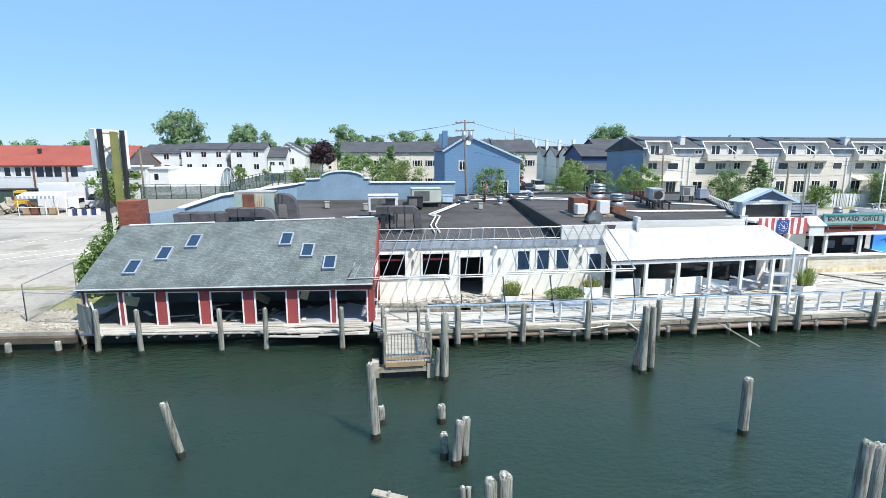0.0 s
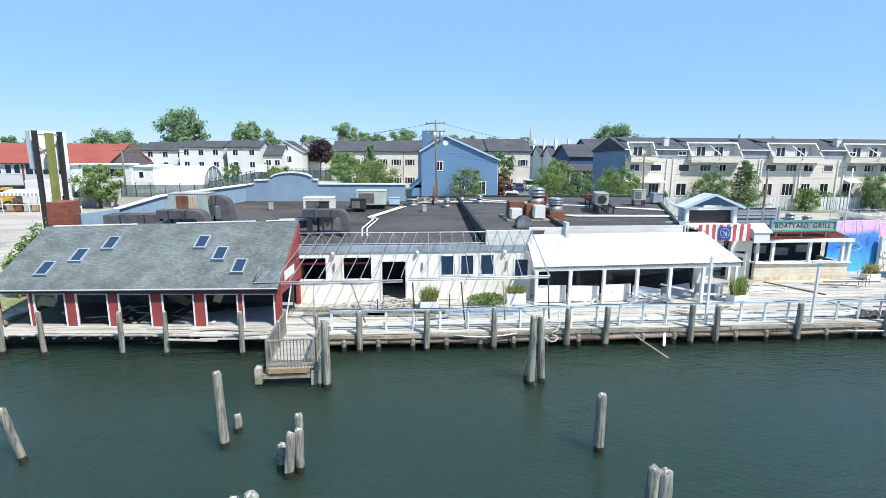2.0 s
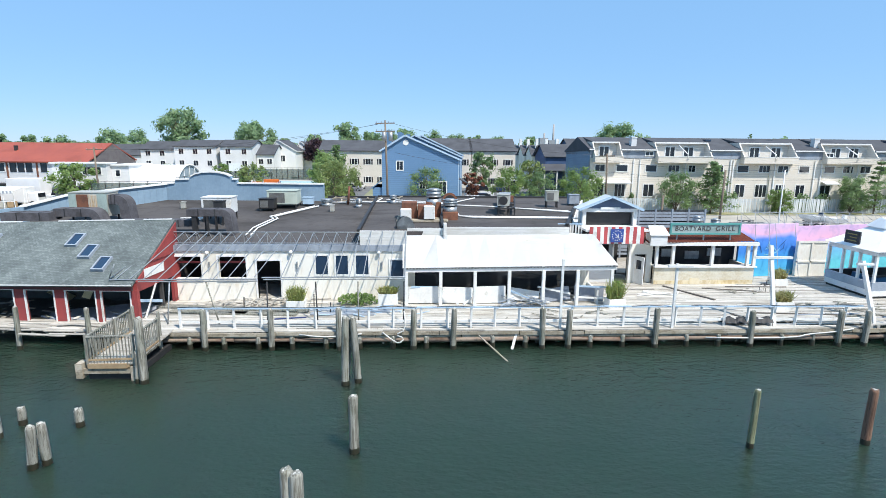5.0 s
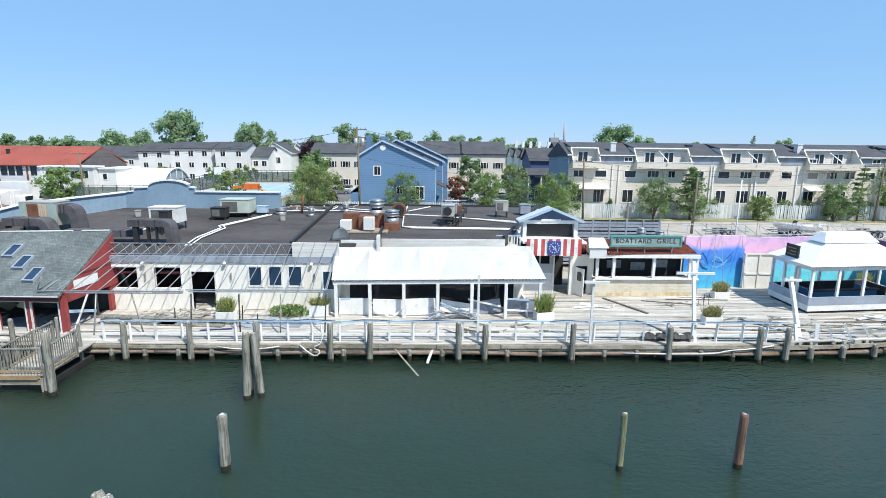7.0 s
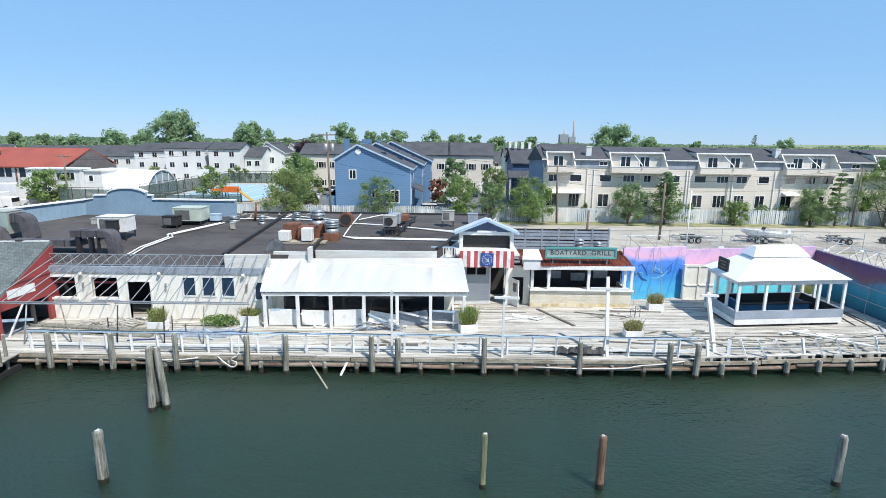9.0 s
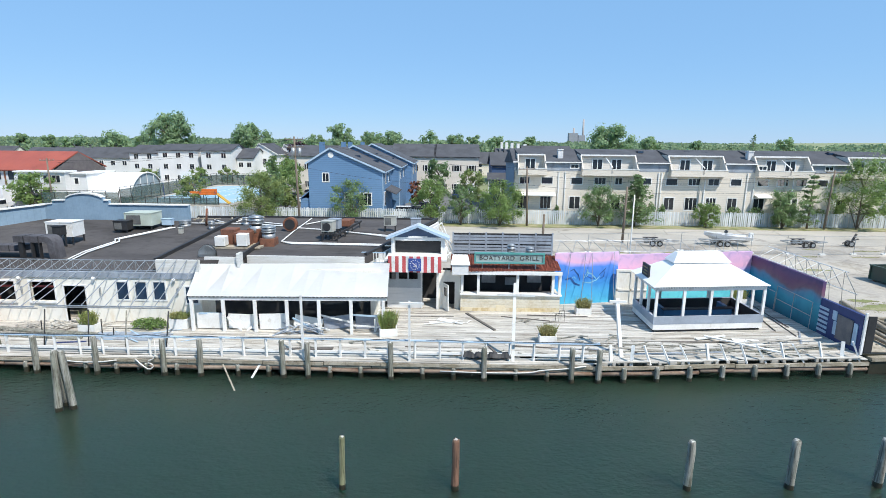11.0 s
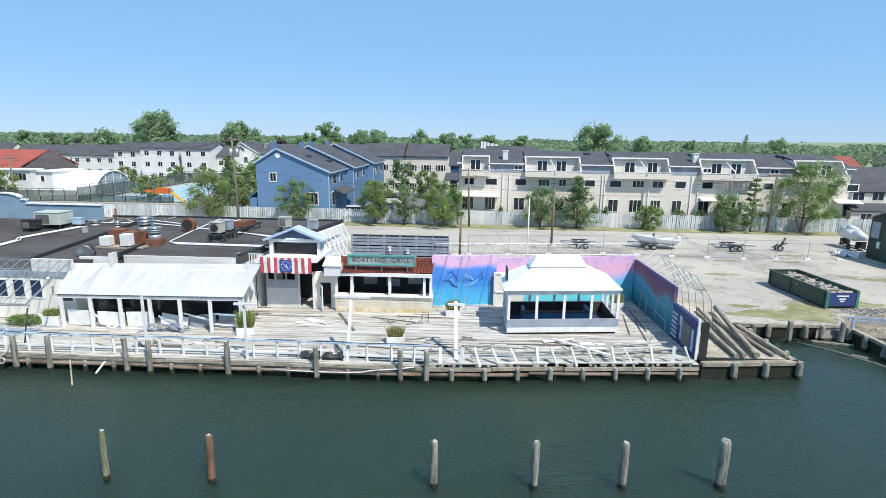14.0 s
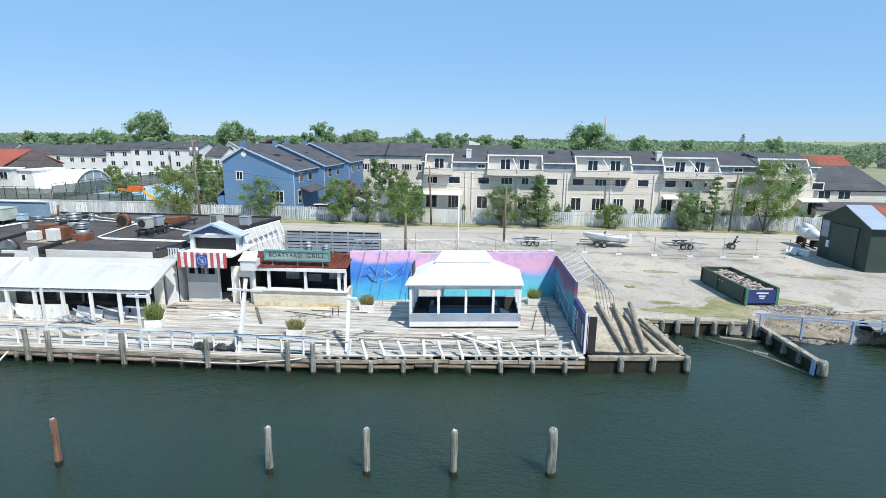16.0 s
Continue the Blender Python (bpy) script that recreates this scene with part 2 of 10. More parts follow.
M = {
    "water": water_material(),
    "asphalt": cracked(stained(stained(mat("pale_worn_asphalt", (0.47, 0.42, 0.345), (0.32, 0.295, 0.26), 0.95, scale=0.12, fine=3, bump=0.3), 0.35, 0.45, lo=0.52, hi=0.6), 2.5, 0.3, lo=0.55, hi=0.7), 0.16, 0.01, 0.32),
    "road": stained(cracked(mat("concrete_road", (0.46, 0.42, 0.36), (0.38, 0.35, 0.30), 0.95, scale=0.2, fine=4, bump=0.2), 0.1, 0.01, 0.5), 0.25, 0.3, (0.3, 1.5, 1), 0.54, 0.6),
    "earth": stained(stained(mat("gravel_earth", (0.52, 0.46, 0.365), (0.34, 0.295, 0.22), 1.0, scale=0.5, fine=6, bump=0.6), 0.8, 0.4, lo=0.52, hi=0.62), 5, 0.5, lo=0.54, hi=0.62),
    "far_ground": mat("grassy_ground", (0.20, 0.22, 0.10), (0.26, 0.25, 0.17), 1.0, scale=0.05, fine=1, bump=0),
    "grass": stained(mat("grass", (0.17, 0.19, 0.065), (0.34, 0.31, 0.19), 1.0, scale=0.8, fine=9, bump=0.6), 1.6, 0.5, lo=0.5, hi=0.7, tint=(0.9, 0.75, 0.7)),
    "deck": stained(stained(mat("sun_bleached_deck_boards", (0.60, 0.57, 0.51), (0.42, 0.39, 0.34), 0.85, scale=0.9, fine=9, stretch=(0.3, 3, 1), island=0.26, bump=0.3), 2.2, 0.75, (0.25, 4.5, 1), 0.53, 0.62), 0.5, 0.4, (0.5, 1.4, 1), 0.53, 0.66, tint=(0.62, 0.56, 0.47)),
    "deck_near": stained(stained(mat("sun_bleached_edge_boards", (0.60, 0.57, 0.51), (0.42, 0.39, 0.34), 0.85, scale=0.9, fine=9, stretch=(0.3, 3, 1), island=0.26, single=True, bump=0.3), 2.2, 0.75, (0.25, 4.5, 1), 0.53, 0.62), 0.5, 0.4, (0.5, 1.4, 1), 0.53, 0.66, tint=(0.62, 0.56, 0.47)),
    "timber": stained(stained(mat("weathered_pile_timber", (0.34, 0.335, 0.29), (0.19, 0.185, 0.155), 0.9, scale=2.2, fine=16, stretch=(3, 3, 0.3), bump=0.9), 7.0, 0.85, (3, 3, 0.16), 0.5, 0.57), 1.0, 0.55, (1, 1, 1), 0.48, 0.62, tint=(0.55, 0.6, 0.5)),
    "palehead": mat("bleached_pile_head", (0.62, 0.6, 0.55), (0.4, 0.38, 0.33), 0.9, scale=6, fine=30),
    "pile_red": stained(mat("red_brown_pile_timber", (0.25, 0.135, 0.085), (0.14, 0.08, 0.055), 0.9, scale=2.2, fine=16, stretch=(3, 3, 0.3), bump=0.9), 7.0, 0.7, (3, 3, 0.16), 0.5, 0.57),
    "pile_olive": stained(mat("olive_pile_timber", (0.27, 0.27, 0.16), (0.14, 0.15, 0.08), 0.9, scale=2.2, fine=16, stretch=(3, 3, 0.3), bump=0.9), 7.0, 0.8, (3, 3, 0.16), 0.5, 0.57),
    "palewood": stained(stained(mat("pale_dry_timber", (0.44, 0.39, 0.31), (0.28, 0.24, 0.17), 0.9, scale=1.4, fine=14, bump=0.5, island=0.15), 2.0, 0.7, (0.6, 1.5, 3), 0.52, 0.62), 6.0, 0.5, lo=0.55, hi=0.65),
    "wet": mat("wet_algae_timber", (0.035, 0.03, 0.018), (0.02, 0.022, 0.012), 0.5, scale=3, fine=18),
    "rail_new": mat("tan_treated_timber", (0.40, 0.29, 0.17), (0.30, 0.21, 0.12), 0.85, scale=2, fine=14),
    "white": stained(mat("white_paint", (0.80, 0.80, 0.78), (0.68, 0.67, 0.63), 0.55, scale=0.9, fine=9, bump=0.12), 2.6, 0.5, (1, 1, 0.8), 0.58, 0.68, tint=(0.62, 0.56, 0.46)),
    "cream": stained(stained(mat("cream_stucco", (0.80, 0.77, 0.69), (0.66, 0.60, 0.49), 0.85, scale=0.5, fine=9, bump=0.25, stretch=(1, 1, 0.4), contrast=(0.45, 0.8)), 1.2, 0.5, (1.4, 1, 0.35), 0.58, 0.7, tint=(0.8, 0.7, 0.56)), 5, 0.3, lo=0.62, hi=0.68),
    "whiteroof": stained(mat("white_sheet_roof", (0.86, 0.86, 0.85), (0.82, 0.82, 0.80), 0.7, scale=0.4, fine=5, bump=0.02), 1.0, 0.2, (0.6, 1.6, 1), 0.6, 0.7, tint=(0.8, 0.77, 0.72)),
    "greyband": stained(mat("blue_grey_fascia_paint", (0.33, 0.37, 0.42), (0.26, 0.29, 0.33), 0.6, scale=0.8, fine=8), 1.5, 0.4, (1, 1, 0.6), 0.52, 0.64),
    "red": mat("faded_red_paint", (0.33, 0.055, 0.05), (0.24, 0.045, 0.045), 0.7, scale=0.8, fine=9, bump=0.2),
    "blue_wall": lined(mat("pale_blue_panel_wall", (0.24, 0.34, 0.43), (0.19, 0.28, 0.36), 0.7, scale=0.6, fine=6), "X", 0.3, 0.01, 0.85),
    "paleblue": mat("pale_blue_trim_paint", (0.42, 0.55, 0.66), (0.34, 0.46, 0.58), 0.6, scale=1.2, fine=8),
    "membrane": stained(stained(mat("dark_roof_membrane", (0.088, 0.079, 0.075), (0.055, 0.049, 0.047), 0.9, scale=0.25, fine=4, bump=0.3, stretch=(0.5, 2, 1)), 0.3, 0.6, (0.5, 1.5, 1), 0.52, 0.6), 1.6, 0.4, lo=0.54, hi=0.64),
    "shingle": shingle_material("grey_asphalt_shingles", (0.185, 0.212, 0.205), (0.115, 0.134, 0.132), 0.17, 0.12),
    "farroof": stained(mat("charcoal_shingles", (0.082, 0.084, 0.092), (0.06, 0.061, 0.068), 0.9, scale=0.5, fine=5, bump=0.1), 0.5, 0.3, (1, 1, 1), 0.5, 0.65),
    "redroof": stained(lined(mat("red_metal_roof", (0.36, 0.085, 0.05), (0.30, 0.07, 0.045), 0.6, scale=0.3, fine=3), "X", 1.2, 0.02, 0.85, 0.93), 0.3, 0.35, lo=0.52, hi=0.66),
    "brick": lined(mat("red_brick", (0.32, 0.10, 0.06), (0.20, 0.06, 0.04), 0.9, scale=3, fine=9, stretch=(1, 1, 3)), "Z", 0.085, 0.01, 0.6, 0.82),
    "steel": mat("galvanised_steel", (0.42, 0.44, 0.45), (0.30, 0.31, 0.31), 0.45, 0.6, scale=3, fine=20, bump=0.05),
    "rust": mat("rusty_steel", (0.25, 0.105, 0.06), (0.13, 0.06, 0.04), 0.85, 0.2, scale=2, fine=16, bump=0.4),
    "hvac": mat("beige_sheet_metal", (0.52, 0.51, 0.45), (0.42, 0.40, 0.34), 0.5, 0.2, scale=1.2, fine=10, bump=0.1),
    "black": mat("black_coating", (0.022, 0.022, 0.024), (0.034, 0.033, 0.033), 0.6, scale=2, fine=10),
    "glass": glass_material("dark_window_glass", (0.018, 0.022, 0.028)),
    "skylight": glass_material("skylight_glass", (0.02, 0.042, 0.08), 0.12),
    # near-black colour that carries the shade of the interiors
    "dark": mat("painted_interior_shade", (0.055, 0.052, 0.05), (0.035, 0.034, 0.034), 0.9),
    "blue_siding": lined(mat("blue_lap_siding", (0.14, 0.262, 0.43), (0.12, 0.235, 0.39), 0.65, scale=0.3, fine=3, bump=0.05), "Z", 0.26, 0.03, 0.55, 0.78),
    "beige_siding": lined(mat("beige_lap_siding", (0.78, 0.715, 0.62), (0.72, 0.655, 0.56), 0.75, scale=0.3, fine=3, bump=0.05), "Z", 0.26, 0.03, 0.68, 0.8),
    "slate_siding": lined(mat("pale_slate_blue_siding", (0.24, 0.33, 0.43), (0.21, 0.29, 0.38), 0.7, scale=0.3, fine=3, bump=0.05), "Z", 0.26, 0.03, 0.65, 0.8),
    "white_siding": lined(mat("white_lap_siding", (0.74, 0.74, 0.73), (0.66, 0.66, 0.65), 0.75, scale=0.3, fine=3, bump=0.05), "Z", 0.24, 0.02, 0.84, 0.86),
    "grey_siding": lined(mat("grey_lap_siding", (0.26, 0.26, 0.27), (0.22, 0.22, 0.23), 0.75, scale=0.3, fine=3, bump=0.05), "Z", 0.24, 0.02, 0.8, 0.86),
    "fence": stained(mat("weathered_white_fence_boards", (0.68, 0.70, 0.70), (0.46, 0.50, 0.52), 0.8, scale=0.5, fine=5, island=0.2, stretch=(1, 1, 0.25)), 0.8, 0.45, (1.5, 1, 0.5), 0.52, 0.62, tint=(0.5, 0.58, 0.5)),
    "green_net": mesh_material("dark_green_windscreen_mesh", (0.06, 0.10, 0.085), (0.09, 0.125, 0.11), 0.42),
    "leaf": leaf_material("green_leaves", (0.31, 0.42, 0.15), (0.21, 0.31, 0.105)),
    "leaf2": leaf_material("dull_olive_leaves", (0.34, 0.41, 0.16), (0.24, 0.31, 0.115)),
    "leaf3": leaf_material("blue_green_leaves", (0.29, 0.40, 0.19), (0.20, 0.30, 0.135)),
    # haze of the distance is painted into these two paler leaf colours
    "leaf_far": leaf_material("haze_paled_leaves", (0.37, 0.50, 0.28), (0.28, 0.40, 0.22)),
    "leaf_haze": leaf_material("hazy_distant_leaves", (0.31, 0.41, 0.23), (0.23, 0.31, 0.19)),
    "fresh_grass": leaf_material("fresh_planter_grass", (0.36, 0.44, 0.14), (0.46, 0.42, 0.20)),
    "leaf_purple": mat("purple_leaves", (0.045, 0.025, 0.035), (0.06, 0.03, 0.04), 0.8, island=0.4, bump=0),
    "bark": mat("grey_bark", (0.16, 0.13, 0.10), (0.10, 0.08, 0.06), 0.95, scale=3, fine=20, stretch=(2, 2, 0.5), bump=0.6),
    "pole": mat("grey_brown_utility_pole_timber", (0.20, 0.16, 0.12), (0.14, 0.11, 0.085), 0.9, scale=2, fine=12, stretch=(2, 2, 0.4)),
    "teal": mat("teal_sign_paint", (0.10, 0.33, 0.30), (0.08, 0.27, 0.25), 0.6, scale=2),
    "dumpgreen": mat("dark_green_container_paint", (0.030, 0.075, 0.055), (0.05, 0.06, 0.05), 0.6, scale=0.8, fine=8, bump=0.2),
    "navy": mat("navy_paint", (0.03, 0.05, 0.17), (0.025, 0.04, 0.13), 0.6, scale=1.5),
    "rubber": mat("black_rubber", (0.02, 0.02, 0.02), (0.03, 0.03, 0.03), 0.8),
    "rubble": stained(mat("pale_rubble", (0.48, 0.43, 0.36), (0.34, 0.30, 0.25), 0.95, scale=2, fine=12, island=0.4), 3, 0.4),
    "yellow": mat("yellow_machine_paint", (0.62, 0.36, 0.03), (0.5, 0.28, 0.03), 0.5),
    "orange": mat("orange_plastic", (0.70, 0.18, 0.03), None, 0.5),
    "court": mat("pale_blue_court", (0.26, 0.44, 0.55), (0.36, 0.46, 0.5), 0.9, scale=0.2, fine=2),
    "terracotta": mat("rusty_corrugated_roof", (0.33, 0.09, 0.05), (0.20, 0.06, 0.04), 0.8, scale=0.9, fine=7, island=0.2),
    "mirrorcar": mat("car_paint_white", (0.72, 0.72, 0.72), (0.68, 0.68, 0.68), 0.25, bump=0),
    "carblue": mat("car_paint_dark_blue", (0.04, 0.06, 0.14), None, 0.25, bump=0),
    "cargrey": mat("car_paint_silver", (0.36, 0.37, 0.38), None, 0.25, 0.3, bump=0),
    "carred": mat("car_paint_red", (0.42, 0.03, 0.03), None, 0.25, bump=0),
    "ochre": mat("olive_yellow_painted_steel", (0.28, 0.27, 0.075), (0.20, 0.20, 0.06), 0.7, scale=1.2),
}

# ---- builders ----
PLACE = {}


def thing(name, loc=(0, 0, 0), rz=0.0, label="", category="", group="", kind=""):
    ob = new(name)
    ob.matrix_basis = pose(*loc, 0, 0, rz)
    PLACE[ob.name] = ob.matrix_basis.copy()
    return tagged(ob, label, category, group, kind)


def part(name, bm, material, parent=None, label="", at_world=False, kind=""):
    """Links a bmesh as one mesh object under a thing or a part. at_world: its points are given in the world's metres."""
    if at_world and parent:
        bm.transform(PLACE[parent.name].inverted())
    me = bpy.data.meshes.new(name)
    bm.to_mesh(me)
    bm.free()
    me.materials.append(material if not isinstance(material, str) else M[material])
    ob = new(name, me)
    PLACE[ob.name] = PLACE[parent.name] if parent else Matrix()
    ob.parent = parent
    return tagged(ob, label, kind=kind)


def quick(name, verts, faces, material, parent=None, label="", kind="", smooth=False):
    me = bpy.data.meshes.new(name)
    me.from_pydata([tuple(v) for v in verts], [], faces)
    me.materials.append(M[material] if isinstance(material, str) else material)
    if smooth:
        me.polygons.foreach_set("use_smooth", [True] * len(me.polygons))
    ob = new(name, me)
    PLACE[ob.name] = PLACE[parent.name] if parent else Matrix()
    ob.parent = parent
    return tagged(ob, label, kind=kind)


def solo(name, bm, material, label, category, kind="", group="", loc=(0, 0, 0)):
    """A thing that is one mesh."""
    ob = part(name, bm, material)
    ob.location = loc
    PLACE[ob.name] = Matrix.Translation(loc)
    return tagged(ob, label, category, group, kind)


def B():
    return bmesh.new()


def box(bm, x0, x1, y0, y1, z0, z1, m=None, bevel=0.0):
    vs = [bm.verts.new((x, y, z)) for z in (z0, z1) for y in (y0, y1) for x in (x0, x1)]
    fs = [bm.faces.new([vs[i] for i in q]) for q in ((0, 2, 3, 1), (4, 5, 7, 6), (0, 1, 5, 4), (2, 6, 7, 3), (0, 4, 6, 2), (1, 3, 7, 5))]
    if bevel:
        es = list({e for f in fs for e in f.edges})
        r = bmesh.ops.bevel(bm, geom=es, offset=bevel, segments=1, affect="EDGES")
        vs = list({v for f in r["faces"] for v in f.verts} | {v for v in vs if v.is_valid})
    if m is not None:
        for v in vs:
            v.co = m @ v.co
    return bm


def beam(bm, p, q, w, h=None, up=(0, 0, 1)):
    """A squared bar from p to q."""
    h = h or w
    p, q = Vector(p), Vector(q)
    d = (q - p)
    L = d.length
    rot = d.to_track_quat("Y", "Z").to_matrix().to_4x4()
    return box(bm, -w / 2, w / 2, 0, L, -h / 2, h / 2, Matrix.Translation(p) @ rot)


def rod(bm, p, q, r, r2=None, n=8, caps=True):
    """A round bar from p to q."""
    p, q = Vector(p), Vector(q)
    r2 = r if r2 is None else r2
    rot = (q - p).to_track_quat("Z", "Y").to_matrix()
    a, b = [], []
    for i in range(n):
        c = Vector((math.cos(2 * math.pi * i / n), math.sin(2 * math.pi * i / n), 0))
        a.append(bm.verts.new(p + rot @ (c * r)))
        b.append(bm.verts.new(q + rot @ (c * r2)))
    for i in range(n):
        f = bm.faces.new((a[i], a[(i + 1) % n], b[(i + 1) % n], b[i]))
        f.smooth = n > 6
    if caps:
        bm.faces.new(a[::-1])
        bm.faces.new(b)
    return bm


def tube(bm, pts, r, n=6):
    """One continuous round bar through all the points."""
    pts = [Vector(p) for p in pts]
    last = None
    for k, p in enumerate(pts):
        d = (pts[min(k + 1, len(pts) - 1)] - pts[max(k - 1, 0)])
        rot = d.to_track_quat("Z", "Y").to_matrix()
        ring = [bm.verts.new(p + rot @ Vector((math.cos(2 * math.pi * i / n) * r, math.sin(2 * math.pi * i / n) * r, 0))) for i in range(n)]
        if last:
            for i in range(n):
                bm.faces.new((last[i], last[(i + 1) % n], ring[(i + 1) % n], ring[i])).smooth = True
        else:
            bm.faces.new(ring[::-1])
        last = ring
    bm.faces.new(last)
    return bm


def poly(bm, pts, z0, z1):
    """A prism over a plan polygon (counter-clockwise)."""
    a = [bm.verts.new((x, y, z0)) for x, y in pts]
    b = [bm.verts.new((x, y, z1)) for x, y in pts]
    bm.faces.new(a[::-1])
    bm.faces.new(b)
    for i in range(len(pts)):
        j = (i + 1) % len(pts)
        bm.faces.new((a[i], a[j], b[j], b[i]))
    return bm


def sheet(bm, a, b, c, d, t=0.06):
    """A plate with corners a, b, c, d and thickness t below it."""
    top = [Vector(v) for v in (a, b, c, d)]
    nrm = (top[1] - top[0]).cross(top[3] - top[0]).normalized()
    if nrm.z < 0:
        nrm = -nrm
    hi = [bm.verts.new(v) for v in top]
    lo = [bm.verts.new(v - nrm * t) for v in top]
    bm.faces.new(hi)
    bm.faces.new(lo[::-1])
    for i in range(4):
        j = (i + 1) % 4
        bm.faces.new((hi[i], lo[i], lo[j], hi[j]))
    bmesh.ops.recalc_face_normals(bm, faces=bm.faces)
    return bm


def wall_x(bm, x0, x1, y0, y1, z0, z1, holes=()):
    """A wall along x with real openings (x0, x1, z0, z1)."""
    xs = sorted({x0, x1, *[h[0] for h in holes], *[h[1] for h in holes]})
    for a, b in zip(xs, xs[1:]):
        mid = (a + b) / 2
        cuts = sorted((h[2], h[3]) for h in holes if h[0] < mid < h[1])
        z = z0
        for lo, hi in cuts:
            if lo > z + 1e-4:
                box(bm, a, b, y0, y1, z, lo)
            z = hi
        if z < z1 - 1e-4:
            box(bm, a, b, y0, y1, z, z1)
    bmesh.ops.remove_doubles(bm, verts=bm.verts, dist=1e-4)
    return bm


def framed_window(parent, x0, x1, y, z0, z1, frame_mat="white", mullions=1, t=0.07, glass="glass", face=-1, name="window"):
    """A window set in a wall facing -y (face -1) or +y: frame proud of the wall, pane set back."""
    bm = B()
    ya, yb = (y - 0.05, y + 0.06) if face < 0 else (y - 0.06, y + 0.05)
    xs = [x0 + (x1 - x0) * i / (mullions + 1) for i in range(mullions + 2)]
    wall_x(bm, x0 - t, x1 + t, ya, yb, z0 - t, z1 + t, [(a + 0.03 * (i > 0), b - 0.03 * (i < mullions), z0, z1) for i, (a, b) in enumerate(zip(xs, xs[1:]))])
    w = part(name, bm, frame_mat, parent, at_world=True)
    bm = B()
    box(bm, x0, x1, y - 0.012, y + 0.03, z0, z1)
    part("pane", bm, glass, w, at_world=True)
    return w

# ---- ground and water ----
bm = B()
poly(bm, [(-2600, -1800), (4200, -1800), (4200, 3300), (-2600, 3300)], -4.0, 0.0)
solo("water", bm, "water", "dark green rippled harbour water", "water", "structure")

GZ = 0.92
SHORE = [(-1500, 40), (-60, 29), (-32, 26.2), (-21.4, 25.6), (-21.3, 30.95), (-7.7, 30.95), (-7.7, 30.45), (16.4, 30.45), (16.4, 35.6), (33.6, 36.6), (44.3, 38.7), (44.3, 26.6), (49.5, 26.6), (49.5, 32.6), (57.0, 32.6), (57.9, 34.7), (63, 35.0), (67, 35.3), (75, 37), (95, 41), (140, 45), (150, 110), (240, 130), (1500, 160)]
bm = B()
poly(bm, SHORE + [(2500, 3200), (-2000, 3200)], -0.6, GZ)
solo("ground", bm, "asphalt", "pale worn asphalt yard and lot", "ground", "structure")

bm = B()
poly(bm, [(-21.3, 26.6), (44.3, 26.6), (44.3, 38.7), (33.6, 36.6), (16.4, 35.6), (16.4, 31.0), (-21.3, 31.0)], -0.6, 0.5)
solo("earth_under_deck", bm, "wet", "near-black earth under the deck", "ground", "structure")

# road, verge and far ground lie as thin sheets on the ground
bm = B()
poly(bm, [(-400, 56.5), (400, 58.5), (400, 68.2), (-400, 68.2)], GZ + 0.004, GZ + 0.03)
solo("road", bm, "road", "pale concrete street behind the yard", "road", "structure")
bm = B()
poly(bm, [(24, 68.2), (140, 68.2), (140, 70.6), (24, 70.6)], GZ + 0.004, GZ + 0.12)
poly(bm, [(-3, 68.2), (24, 68.2), (24, 70.6), (-3, 70.6)], GZ + 0.004, GZ + 0.12)
solo("grass_verge", bm, "grass", "strip of grass along the street fence", "grass", "structure")
bm = B()
poly(bm, [(-1900, 132), (1400, 132), (2300, 3150), (-1900, 3150)], GZ + 0.004, GZ + 0.03)
poly(bm, [(-40, 70.6), (140, 70.6), (140, 132), (-40, 132)], GZ + 0.004, GZ + 0.03)
solo("far_ground", bm, "far_ground", "grassy ground between the houses", "ground", "structure")
bm = B()
poly(bm, [(12.5, 71), (29.5, 71), (29.5, 118), (12.5, 118)], GZ + 0.03, GZ + 0.05)
poly(bm, [(-10.5, 76), (-3.5, 76), (-3.5, 120), (-10.5, 120)], GZ + 0.03, GZ + 0.05)
solo("parking_court", bm, mat("grey_court_asphalt", (0.17, 0.17, 0.17), (0.12, 0.12, 0.12), 0.95, scale=0.3, fine=4), "grey asphalt parking court between terraces", "road", "structure")

# ---- timber deck ----
DZ = 0.9
random.seed(3)


def deck_front(x):
    """The deck's front edge."""
    if x < 29:
        return 24.1
    return 24.1 + (x - 29) * 0.09


deck = thing("deck", (18, 27, DZ), 0, "sun-bleached grey timber deck with loose boards", "deck", kind="structure")
far = B()
for row in range(98):
    y = 24.15 + row * 0.155
    x = -7.6 + random.uniform(0, 2)
    x0 = -7.6
    while x0 < 44.2:
        x1 = min(44.2, x0 + random.uniform(2.5, 5.0))
        xm = (x0 + x1) / 2
        blocked = (xm < 16.5 and y > 30.3) or (16 < xm < 21 and y > 35.5) or (21 < xm < 29 and y > 35) or (xm >= 29 and y > 38.6)
        if y > max(deck_front(x0), deck_front(x1)) and not blocked and random.random() > (0.012 if y > 26 else 0.06):
            dz = random.uniform(-0.01, 0.012)
            if y < 27.9:
                bm = B()
                box(bm, x0, x1 - 0.016, y, y + 0.137, DZ - 0.05 + dz, DZ + dz)
                part("deck_board", bm, "deck_near", deck, at_world=True)
            else:
                box(far, x0, x1 - 0.016, y, y + 0.137, DZ - 0.05 + dz, DZ + dz)
        x0 = x1
part("rear_deck_board", far, "deck", deck, at_world=True, kind="stuff")
bm = B()
for y in (24.9, 27.5, 30.0, 32.8, 36):
    box(bm, -7.5, min(44, 29 + (y - 24.3) / 0.09), y, y + 0.15, DZ - 0.3, DZ - 0.07)
